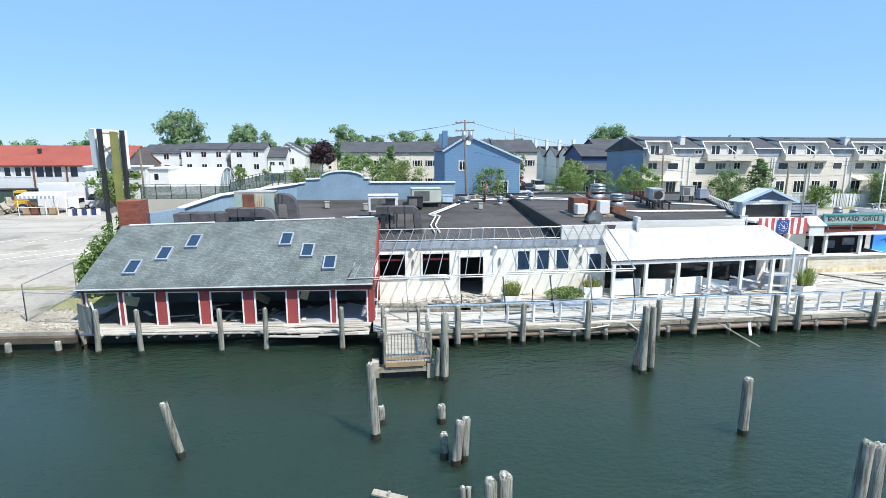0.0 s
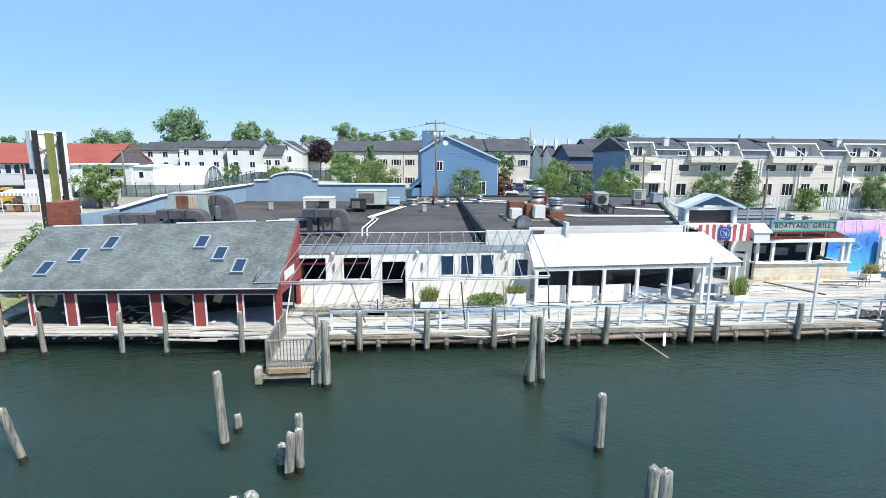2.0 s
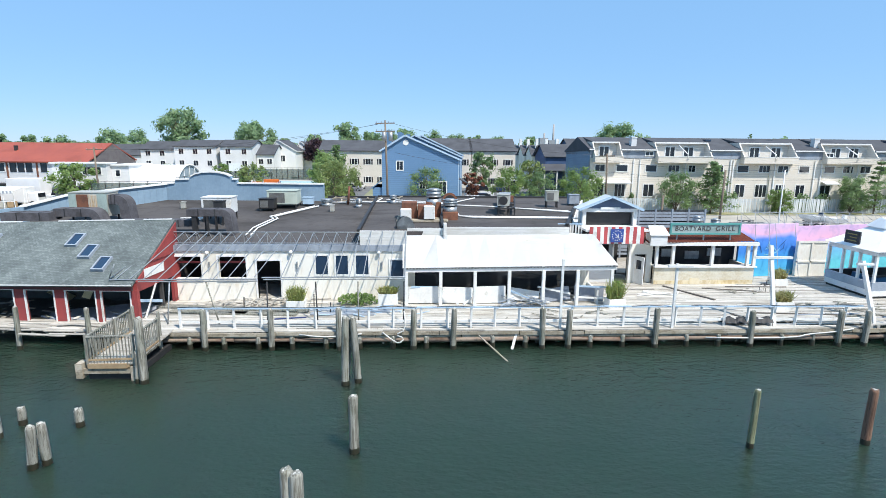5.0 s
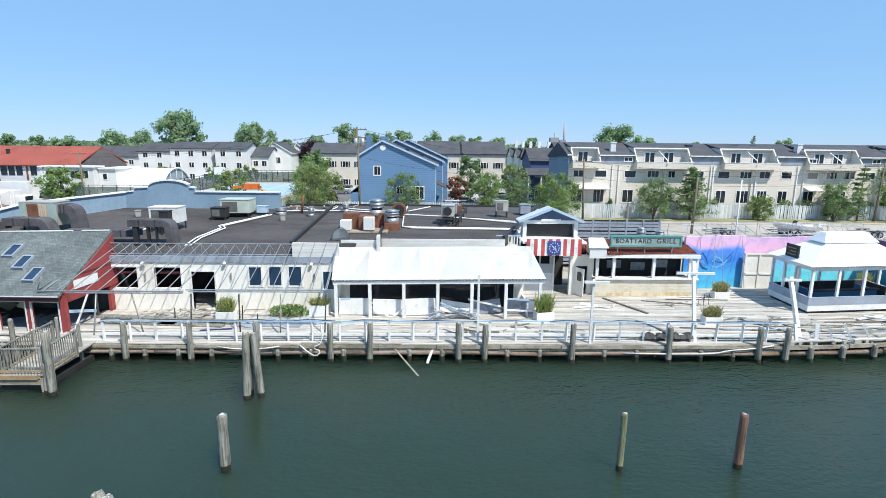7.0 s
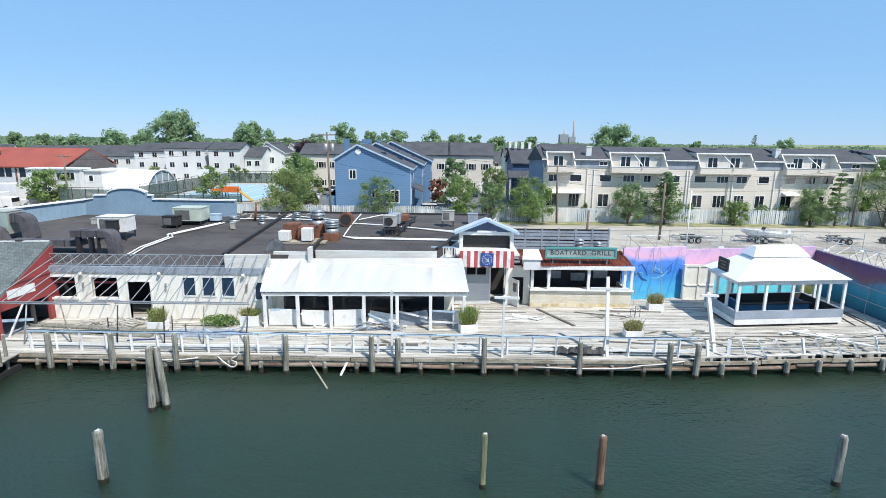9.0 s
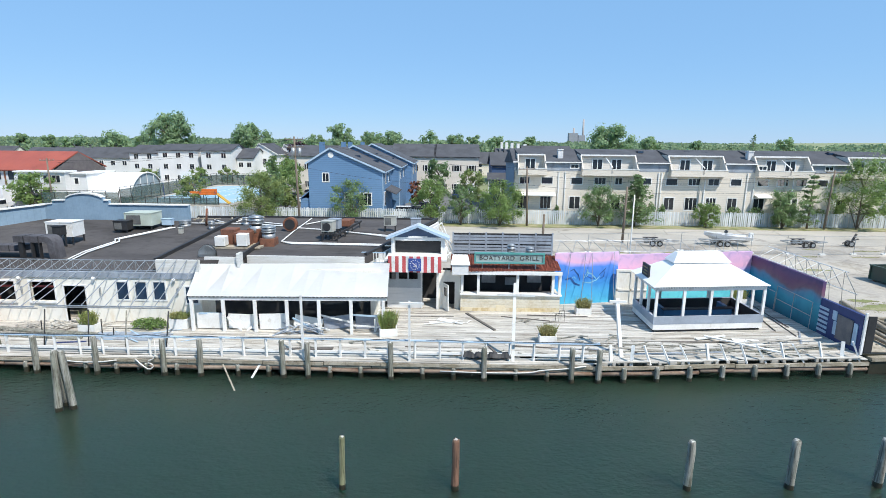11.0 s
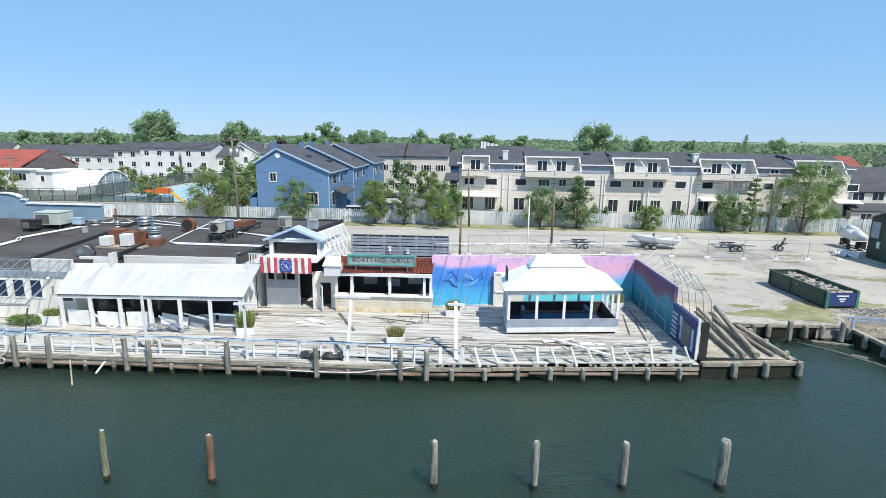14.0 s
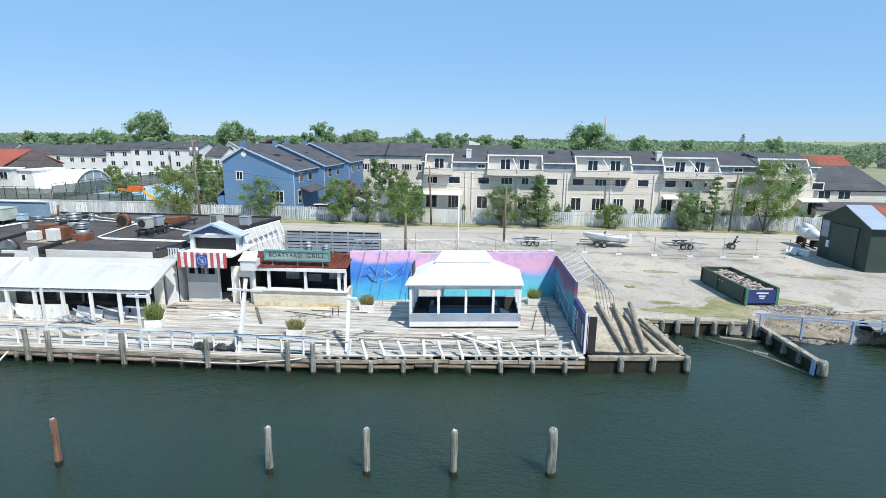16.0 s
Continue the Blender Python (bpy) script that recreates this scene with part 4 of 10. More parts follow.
for k, w in enumerate(WIN):
    if k == 2:
        bm = B()
        for q in ((w[0] - 0.1, w[0], w[2], w[3] + 0.1), (w[1], w[1] + 0.1, w[2], w[3] + 0.1), (w[0], w[1], w[3], w[3] + 0.1)):
            box(bm, q[0], q[1], FY - 0.04, FY + 0.2, q[2], q[3])
        part("door_frame", bm, "white", rest, "white frame of a missing door", at_world=True)
    elif k in (0, 1):
        bm = B()
        box(bm, w[0] - 0.1, w[1] + 0.1, FY - 0.1, FY + 0.02, w[2] - 0.12, w[2])
        for q in ((w[0] - 0.1, w[0]), (w[1], w[1] + 0.1)):
            box(bm, q[0], q[1], FY - 0.04, FY + 0.04, w[2], w[3] + 0.1)
        box(bm, w[0], w[1], FY - 0.04, FY + 0.04, w[3], w[3] + 0.1)
        part("window", bm, "white", rest, "white frame of a glassless window", at_world=True)
        bm = B()
        box(bm, w[0], w[1], FY + 0.18, FY + 0.22, w[3] - 0.42, w[3] - 0.3)
        part("blind_rail", bm, "red", rest, at_world=True)
    elif k < 7:
        framed_window(rest, w[0], w[1], FY + 0.01, w[2], w[3], mullions=0, t=0.1, glass="skylight")

for x, z in ((-5.4, 3.66), (-0.68, 3.7), (4.35, 3.66)):
    lm = thing("wall_lamp", (x, FY - 0.02, z), 0, "round white globe lamp on the cream wall", "lamp", "wall lamps")
    bm = B()
    box(bm, -0.05, 0.05, -0.03, 0.02, -0.12, 0.12)
    part("bracket", bm, "white", lm)
    bm = B()
    bmesh.ops.create_uvsphere(bm, u_segments=12, v_segments=8, radius=0.11, matrix=pose(0, -0.12, 0.05))
    part("globe", bm, "white", lm)
for x in (-5.35, -0.37, 4.5):
    lm = thing("wall_sconce", (x, FY - 0.02, 2.95), 0, "slim grey wall sconce beside a window", "lamp", "wall sconces")
    bm = B()
    box(bm, -0.04, 0.04, -0.09, 0.02, -0.22, 0.22, bevel=0.015)
    part("body", bm, "steel", lm)

# blue parapet facade at the back with an arched centre
bm = B()
prof = [(-19.8, 5.55), (-17.9, 6.2), (-15.2, 6.45), (-13.6, 6.6), (-12.9, 6.7), (-12.85, 6.95), (-11.75, 7.0)]
for i in range(9):
    a = math.pi * (1 - i / 8)
    prof.append((-10.05 + 1.7 * math.cos(a), 7.02 + 0.56 * math.sin(a)))
prof += [(-8.0, 7.0), (-7.95, 6.68), (-1.1, 6.66)]
front = [bm.verts.new((x, 42.6 - max(0, (-13.6 - x)) * 1.2, z)) for x, z in prof]
back = [bm.verts.new((x, 42.9 - max(0, (-13.6 - x)) * 1.2, z)) for x, z in prof]
fl = [bm.verts.new((v.co.x, v.co.y, 4.3)) for v in front]
bl = [bm.verts.new((v.co.x, v.co.y, 0.9)) for v in back]
for i in range(len(prof) - 1):
    bm.faces.new((front[i], fl[i], fl[i + 1], front[i + 1]))
    bm.faces.new((back[i + 1], bl[i + 1], bl[i], back[i]))
    bm.faces.new((front[i], front[i + 1], back[i + 1], back[i]))
bm.faces.new((front[0], back[0], bl[0], fl[0]))
bm.faces.new((front[-1], fl[-1], bl[-1], back[-1]))
part("arched_parapet", bm, "blue_wall", rest, "pale blue panelled parapet with an arch", at_world=True)
bm = B()
for (xa, za), (xb, zb) in zip(prof, prof[1:]):
    if abs(xa - xb) > 0.2:
        ya, yb = 42.75 - max(0, (-13.6 - xa)) * 1.2, 42.75 - max(0, (-13.6 - xb)) * 1.2
        beam(bm, (xa, ya, za + 0.02), (xb, yb, zb + 0.02), 0.5, 0.1)
part("coping", bm, "white", rest, "white coping of the parapet", at_world=True)
bm = B()
sheet(bm, (-21.0, 33.6, 5.5), (-19.6, 35.3, 5.6), (-19.6, 35.3, 4.2), (-21.0, 33.6, 4.2), 0.3)
part("parapet_return", bm, "blue_wall", rest, at_world=True)
bm = B()
box(bm, -22.1, -21.0, 32.5, 33.9, GZ, 6.3)
part("chimney", bm, "brick", rest, "red brick chimney", at_world=True)

# ---- white canopy over the terrace bar ----
can = thing("terrace_canopy", (11.6, 30, DZ), 0, "white corrugated lean-to canopy on white posts", "canopy")
bm = B()
nx = 12
for i in range(nx + 1):
    f = i / nx
    dz = 0.0
    bm.verts.new((5.75 + 12.05 * f, 28.1 - 0.3 * f, 3.1 + 0.22 * f + dz))
    bm.verts.new((5.7 + 11.8 * f, 30.0 + 1.5 * f, 4.62 - 0.14 * f + dz))
bm.verts.ensure_lookup_table()
for i in range(nx):
    bm.faces.new([bm.verts[k] for k in (2 * i, 2 * i + 2, 2 * i + 3, 2 * i + 1)])
bmesh.ops.solidify(bm, geom=bm.faces[:], thickness=0.03)
part("roof_sheet", bm, "whiteroof", can, at_world=True)
bm = B()
beam(bm, (5.8, 28.22, 2.94), (17.75, 27.95, 3.14), 0.1, 0.22)
part("front_beam", bm, "white", can, at_world=True)
# scalloped ends of the sheets along the eave
bm = B()
for i in range(150):
    f = (i + 0.5) / 150
    box(bm, 5.75 + 12.05 * f - 0.025, 5.75 + 12.05 * f + 0.02, 28.105 - 0.3 * f, 28.12 - 0.3 * f, 3.02 + 0.22 * f, 3.08 + 0.22 * f)
part("eave_scallop", bm, "black", can, at_world=True, kind="stuff")
CX = [5.95 + i * 1.93 for i in range(7)]
for x in CX:
    bm = B()
    f = (x - 5.75) / 12.05
    box(bm, x - 0.09, x + 0.09, 28.14 - 0.27 * f, 28.32 - 0.27 * f, DZ, 2.84 + 0.2 * f, bevel=0.012)
    part("post", bm, "white", can, at_world=True)
    bm = B()
    beam(bm, (x, 28.25 - 0.3 * f, 2.98 + 0.22 * f), (x - 0.1, 29.9 + 1.5 * f, 4.4 - 0.1 * f), 0.08, 0.14)
    part("rafter", bm, "white", can, at_world=True)
random.seed(5)
# panels of the shadowed bays: the shade is painted as grey-blue
SHADED = mat("shade_grey_blue_panel", (0.30, 0.33, 0.38), (0.22, 0.24, 0.28), 0.6, scale=1.2, fine=8)
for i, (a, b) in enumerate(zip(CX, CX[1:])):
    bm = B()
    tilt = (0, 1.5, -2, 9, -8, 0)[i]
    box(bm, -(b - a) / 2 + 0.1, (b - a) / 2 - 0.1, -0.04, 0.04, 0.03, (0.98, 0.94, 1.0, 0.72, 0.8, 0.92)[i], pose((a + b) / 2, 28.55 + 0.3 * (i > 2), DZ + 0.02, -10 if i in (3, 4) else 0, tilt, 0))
    part("low_wall_panel", bm, "white" if i < 4 else SHADED, can, "dented white low wall panel" if i < 4 else "low wall panel with shade painted grey-blue", at_world=True)
for i, (p, q) in enumerate((((6.2, 28.5, 1.9), (7.7, 28.6, 1.86)), ((8.0, 28.3, 1.75), (8.9, 28.2, 0.95)), ((9.7, 28.5, 1.3), (9.2, 28.2, 0.95)), ((11.9, 28.6, 1.65), (13.6, 28.1, 1.0)), ((12.0, 28.9, 1.4), (14.2, 28.4, 0.98)), ((13.5, 28.7, 1.85), (15.4, 28.6, 1.45)), ((15.6, 28.5, 1.95), (17.4, 28.35, 1.9)), ((15.6, 28.45, 1.3), (17.4, 28.3, 1.25)))):
    bm = B()
    beam(bm, p, q, 0.05, 0.1)
    part("broken_rail", bm, "white" if i % 3 else "paleblue", can, at_world=True)
bm = B()
wall_x(bm, 16.9, 17.0, 28.4, 30.3, DZ, 1.7)
part("end_wall", bm, "white", can, at_world=True)
bm = B()
box(bm, 6.4, 16.4, 30.36, 30.4, DZ, 3.2)
part("pane", bm, "glass", can, "dark restaurant glazing", at_world=True)
# ---- lookout tower with the ensign ----
tow = thing("lookout_tower", (18.95, 34.5, DZ), 0, "narrow white and pale blue lookout tower", "tower")
bm = B()
wall_x(bm, 17.1, 19.42, 33.2, 33.32, DZ, 2.35)
part("lower_wall", bm, "white_siding", tow, at_world=True)
bm = B()
wall_x(bm, 17.1, 19.42, 33.2, 33.32, 2.35, 3.6, [(17.25, 17.7, 2.95, 3.5), (17.9, 18.5, 2.95, 3.5), (18.6, 19.2, 2.95, 3.5)])
part("upper_wall", bm, mat("grey_painted_panel", (0.42, 0.46, 0.48), (0.36, 0.39, 0.41), 0.7), tow, at_world=True)
bm = B()
box(bm, 19.42, 19.52, 33.15, 33.35, DZ, 3.6)
box(bm, 20.5, 20.66, 33.0, 33.3, DZ, 3.6)
part("door_post", bm, "white", tow, at_world=True)
# inner tower walls, coloured dark for the shade behind the door
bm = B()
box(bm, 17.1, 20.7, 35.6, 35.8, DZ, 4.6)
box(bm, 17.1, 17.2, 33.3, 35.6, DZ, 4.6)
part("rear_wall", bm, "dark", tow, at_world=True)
TX = 0.25
bm = B()
box(bm, 16.9 + TX, 20.95 + TX, 31.87, 36.0, 4.55, 4.68)
part("floor_slab", bm, "white", tow, at_world=True)
for x, y in ((17.25, 33.6), (20.65, 33.6), (17.25, 34.3), (20.65, 34.3)):
    bm = B()
    box(bm, x + TX - 0.12, x + TX + 0.12, y - 0.12, y + 0.12, 4.68, 5.88)
    part("corner_post", bm, "white", tow, at_world=True)
for x in (17.2 + TX, 20.6 + TX):
    bm = B()
    box(bm, x, x + 0.1, 33.72, 34.18, 4.68, 5.8)
    part("side_wall", bm, "paleblue", tow, at_world=True)
bm = B()
box(bm, 17.4 + TX, 20.5 + TX, 34.2, 34.3, 4.68, 5.8)
part("rear_screen", bm, "black", tow, at_world=True)
bm = B()
box(bm, 17.4 + TX, 20.5 + TX, 33.9, 33.96, 4.7, 5.72)
part("screen", bm, "black", tow, "black screen inside the lookout", at_world=True)
bm = B()
box(bm, 17.37 + TX, 20.53 + TX, 33.5, 33.62, 5.6, 5.84)
box(bm, 18.3 + TX, 19.6 + TX, 33.44, 33.52, 5.78, 5.92)
part("lintel", bm, "white", tow, at_world=True)
SLATE = mat("slate_blue_boards", (0.10, 0.14, 0.22), (0.07, 0.10, 0.16), 0.7)
for y0, y1 in ((33.47, 33.57), (34.3, 34.4)):
    bm = B()
    vs = [bm.verts.new((x + TX, y, z)) for y in (y0, y1) for x, z in ((17.1, 5.84), (20.8, 5.84), (18.95, 6.56))]
    bm.faces.new(vs[:3])
    bm.faces.new(vs[3:][::-1])
    for i in range(3):
        bm.faces.new((vs[i], vs[i + 3], vs[(i + 1) % 3 + 3], vs[(i + 1) % 3]))
    bmesh.ops.recalc_face_normals(bm, faces=bm.faces)
    part("gable", bm, SLATE, tow, at_world=True)
bm = B()
sheet(bm, (16.8 + TX, 33.2, 5.8), (18.95 + TX, 33.2, 6.68), (18.95 + TX, 34.6, 6.68), (16.8 + TX, 34.6, 5.8), 0.08)
part("roof_slope", bm, mat("pale_grey_roof_sheet", (0.58, 0.62, 0.66), (0.48, 0.52, 0.56), 0.5), tow, at_world=True)
bm = B()
sheet(bm, (18.95 + TX, 33.2, 6.68), (21.1 + TX, 33.2, 5.8), (21.1 + TX, 34.6, 5.8), (18.95 + TX, 34.6, 6.68), 0.08)
part("roof_slope", bm, mat("pale_blue_roof_sheet", (0.46, 0.53, 0.60), (0.38, 0.44, 0.50), 0.6), tow, at_world=True)
bm = B()
beam(bm, (16.8 + TX, 33.2, 5.76), (18.95 + TX, 33.2, 6.64), 0.05, 0.16)
beam(bm, (18.95 + TX, 33.2, 6.64), (21.1 + TX, 33.2, 5.76), 0.05, 0.16)
part("barge_board", bm, "paleblue", tow, at_world=True)
# side balcony with white pickets
bal = thing("balcony_railing", (16.3, 32.6, 4.3), 0, "white picket railing beside the tower", "railing")
bm = B()
beam(bm, (15.5, 32.5, 4.95), (17.1, 32.5, 4.95), 0.06, 0.08)
beam(bm, (15.5, 32.5, 4.25), (17.1, 32.5, 4.25), 0.06, 0.08)
part("rail", bm, "paleblue", bal, at_world=True)
for i in range(9):
    bm = B()
    box(bm, 15.5 + i * 0.19, 15.58 + i * 0.19, 32.47, 32.53, 4.27, 4.92)
    part("picket", bm, "white", bal, at_world=True)
bm = B()
box(bm, 15.3, 17.1, 32.4, 33.6, 4.08, 4.2)
part("platform", bm, "white", bal, at_world=True)

# the ensign hung as a banner, stripes upright
ens = thing("ensign_banner", (19.1, 31.8, 3.7), 0, "faded red and white striped banner with a blue star panel", "flag")
bw = 3.5 / 15
for i in range(15):
    bm = B()
    x0 = 17.35 + i * bw
    for k in range(4):
        z0, z1 = 3.8 + k * 0.27, 3.8 + (k + 1) * 0.27
        ya, yb = 31.79 + 0.02 * math.sin(i * 1.1 + k), 31.79 + 0.02 * math.sin(i * 1.1 + k + 1)
        yc, yd = 31.79 + 0.02 * math.sin((i + 1) * 1.1 + k), 31.79 + 0.02 * math.sin((i + 1) * 1.1 + k + 1)
        bm.faces.new([bm.verts.new(v) for v in ((x0, ya, z0), (x0 + bw, yc, z0), (x0 + bw, yd, z1), (x0, yb, z1))])
    bmesh.ops.remove_doubles(bm, verts=bm.verts, dist=1e-4)
    bmesh.ops.solidify(bm, geom=bm.faces[:], thickness=0.012)
    part("stripe", bm, mat("faded_red_cloth", (0.52, 0.07, 0.08), (0.45, 0.10, 0.10), 0.9) if i == 0 else (bpy.data.materials["faded_red_cloth"] if i % 2 == 0 else M["white"]), ens, at_world=True)
bm = B()
box(bm, 18.7, 19.52, 31.735, 31.75, 3.9, 4.75)
canton = part("canton", bm, mat("blue_cloth", (0.035, 0.08, 0.30), (0.03, 0.07, 0.25), 0.9), ens, at_world=True)
for i in range(13):
    a = 2 * math.pi * i / 13
    cx, cz = 19.11 + 0.3 * math.cos(a), 4.33 + 0.31 * math.sin(a)
    bm = B()
    pts = []
    for k in range(10):
        r = 0.05 if k % 2 == 0 else 0.021
        pts.append((cx + r * math.sin(math.pi * k / 5), cz + r * math.cos(math.pi * k / 5)))
    fr = [bm.verts.new((x, 31.725, z)) for x, z in pts]
    bk = [bm.verts.new((x, 31.734, z)) for x, z in pts]
    bm.faces.new(fr)
    for k in range(10):
        bm.faces.new((fr[k], bk[k], bk[(k + 1) % 10], fr[(k + 1) % 10]))
    part("star", bm, "white", canton, at_world=True)
bm = B()
beam(bm, (18.95, 31.728, 4.47), (19.25, 31.728, 4.19), 0.01, 0.045)
beam(bm, (19.18, 31.728, 4.45), (19.24, 31.728, 4.15), 0.01, 0.03)
beam(bm, (19.0, 31.728, 4.22), (19.25, 31.728, 4.17), 0.01, 0.03)
part("anchor", bm, "white", canton, at_world=True)

# ---- waterside bar ----
bar = thing("outdoor_bar", (25.5, 34, DZ), 0, "cream outdoor bar under a rusty corrugated roof", "bar")
bm = B()
box(bm, 22.15, 28.9, 32.75, 33.0, DZ - 0.02, 2.05)
box(bm, 28.7, 28.9, 33.0, 35.3, DZ - 0.02, 2.05)
part("counter_front", bm, lined(mat("cream_boarding", (0.70, 0.65, 0.53), (0.54, 0.45, 0.29), 0.8, scale=0.9, fine=7, contrast=(0.45, 0.75)), "Z", 0.2, 0.02, 0.62, 0.84), bar, at_world=True)
OCHRE = stained(mat("water_stained_cream_boarding", (0.66, 0.55, 0.33), (0.70, 0.62, 0.46), 0.85, scale=0.8, fine=7), 1.6, 0.6, (1.2, 1, 0.6), 0.5, 0.62, tint=(0.62, 0.48, 0.28))
rs = random.Random(29)
x0 = 22.16
while x0 < 28.88:
    x1 = min(28.89, x0 + rs.uniform(0.3, 1.1))
    bm = B()
    box(bm, x0, x1 - 0.002, 32.735, 32.75, DZ, DZ + rs.uniform(0.16, 0.42))
    part("stained_skirting", bm, OCHRE, bar, "ochre water-stained board", at_world=True)
    x0 = x1
bm = B()
box(bm, 22.1, 29.0, 32.6, 33.25, 2.05, 2.13)
part("counter_top", bm, "white", bar, at_world=True)
for x in (22.25, 23.35, 26.0, 28.4, 28.85):
    bm = B()
    box(bm, x - 0.09, x + 0.09, 32.72, 32.9, 2.13, 3.5)
    part("post", bm, "white", bar, at_world=True)
bm = B()
box(bm, 21.9, 28.95, 32.55, 32.75, 3.52, 3.74)
part("eave_beam", bm, "white", bar, at_world=True)
# bar's inner walls, shade under the roof painted as dark colour
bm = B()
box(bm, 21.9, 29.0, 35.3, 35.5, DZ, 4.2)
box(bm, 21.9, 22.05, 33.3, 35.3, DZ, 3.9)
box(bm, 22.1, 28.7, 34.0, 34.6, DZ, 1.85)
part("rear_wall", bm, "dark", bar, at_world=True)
for x, z in ((24.2, 2.5), (25.9, 2.35), (27.5, 2.55)):
    bm = B()
    box(bm, x - 0.5, x + 0.5, 35.2, 35.3, z - 0.25, z + 0.3)
    part("back_panel", bm, "steel", bar, at_world=True)
bm = B()
nx = 64
for i in range(nx + 1):
    x = 21.45 + 7.5 * i / nx
    dz = 0.05 * (i % 2)
    bm.verts.new((x, 32.35 + 0.55 * i / nx, 3.74 + dz))
    bm.verts.new((x, 35.4, 4.25 + dz))
bm.verts.ensure_lookup_table()
for i in range(nx):
    bm.faces.new([bm.verts[k] for k in (2 * i, 2 * i + 2, 2 * i + 3, 2 * i + 1)])
bmesh.ops.solidify(bm, geom=bm.faces[:], thickness=0.02)
part("roof_sheet", bm, "terracotta", bar, "rust-red corrugated roof sheet", at_world=True)
bm = B()
wall_x(bm, 20.66, 22.15, 33.2, 33.35, DZ, 3.6, [(20.96, 21.75, DZ, 2.82)])
part("side_wall", bm, "cream", bar, at_world=True)
# dark-coloured wall paints the shade inside the doorway
bm = B()
box(bm, 20.9, 22.1, 34.3, 34.4, DZ, 3.5)
part("passage_wall", bm, "dark", bar, at_world=True)
dl = thing("open_door", (20.96, 33.2, DZ), -62, "narrow white door standing open", "door")
bm = B()
wall_x(bm, 0, 0.78, -0.03, 0.03, 0.03, 1.85, [(0.18, 0.6, 1.0, 1.6)])
part("door_leaf", bm, "white", dl)
bm = B()
box(bm, 0.18, 0.6, -0.01, 0.01, 1.0, 1.6)
part("pane", bm, "glass", dl)
cab = thing("sign_cabinet", (22.1, 32.4, 3.55), 0, "white hipped box cabinet beside the bar roof", "cabinet")
bm = B()
box(bm, -0.55, 0.55, -0.1, 0.7, 0, 0.75)
part("body", bm, "white_siding", cab)
bm = B()
sheet(bm, (-0.65, -0.2, 0.72), (0.65, -0.2, 0.72), (0.5, 0.55, 1.25), (-0.5, 0.55, 1.25), 0.08)
part("lid", bm, "white", cab)

# roof sign with raised letters
sg = thing("roof_sign", (25.4, 32.9, 3.9), 0, "teal-framed roof sign with dark lettering", "sign")
bm = B()
box(bm, 23.1, 27.72, 32.92, 33.0, 4.27, 4.91)
part("board", bm, mat("grey_green_sign_panel", (0.34, 0.42, 0.40), (0.22, 0.29, 0.28), 0.7), sg, at_world=True)
bm = B()
for q in ((23.05, 27.77, 4.86, 4.97), (23.05, 27.77, 4.21, 4.32)):
    box(bm, q[0], q[1], 32.86, 33.02, q[2], q[3])
for x in (23.05, 27.66):
    box(bm, x, x + 0.11, 32.86, 33.02, 4.32, 4.86)
part("frame", bm, "teal", sg, at_world=True)
for x in (23.6, 25.4, 27.2):
    bm = B()
    box(bm, x - 0.04, x + 0.04, 33.0, 33.08, 3.8, 4.9)
    part("bracket", bm, "steel", sg, at_world=True)
letter_paint = mat("brown_black_letter_paint", (0.045, 0.035, 0.035), (0.09, 0.07, 0.06), 0.7, scale=6)
for word, x, room in (("BOATYARD", 24.58, 2.34), ("GRILL", 26.76, 1.3)):
    cu = bpy.data.curves.new("word", "FONT")
    cu.body, cu.size, cu.extrude, cu.align_x, cu.align_y, cu.space_character = word, 0.44, 0.012, "CENTER", "CENTER", 1.12
    tmp = bpy.data.objects.new("word", cu)
    scene.collection.objects.link(tmp)
    me = bpy.data.meshes.new_from_object(tmp.evaluated_get(bpy.context.evaluated_depsgraph_get()))
    bpy.data.objects.remove(tmp)
    wide = max(v.co.x for v in me.vertices) - min(v.co.x for v in me.vertices)
    mid = (max(v.co.x for v in me.vertices) + min(v.co.x for v in me.vertices)) / 2
    me.transform(Matrix.Translation((-mid, 0, 0)))
    me.transform(Matrix.Diagonal((room / wide, 1, 1, 1)))
    me.transform(Matrix.Rotation(radians(90), 4, "X"))
    me.transform(PLACE[sg.name].inverted() @ Matrix.Translation((x, 32.91, 4.59)))
    me.materials.clear()
    me.materials.append(letter_paint)
    lt = new("sign_word", me)
    lt.parent = sg
    PLACE[lt.name] = PLACE[sg.name]


def exhaust(x, y, z, h=0.7, r=0.26, label="galvanised drum-shaped exhaust vent"):
    t = thing("roof_vent", (x, y, z), 0, label, "vent", "roof vents")
    bm = B()
    rod(bm, (0, 0, -0.1), (0, 0, h * 0.35), r * 0.95, n=16)
    part("curb_drum", bm, "steel", t)
    bm = B()
    rod(bm, (0, 0, h * 0.35), (0, 0, h * 0.48), r * 0.7, n=14)
    part("throat", bm, "black", t)
    bm = B()
    rod(bm, (0, 0, h * 0.46), (0, 0, h * 0.9), r * 0.98, r * 0.92, n=18)
    rod(bm, (0, 0, h * 0.9), (0, 0, h), r * 0.92, r * 0.55, n=18)
    part("cap", bm, "steel", t)
    for k in (0.5, 0.68, 0.88):
        bm = B()
        rod(bm, (0, 0, h * k), (0, 0, h * k + 0.04), r * 1.05, n=18)
        part("band", bm, "steel", t)
    return t


exhaust(25.7, 34.6, 4.2, 1.05, 0.3)
exhaust(27.0, 34.6, 4.2, 0.85, 0.3)

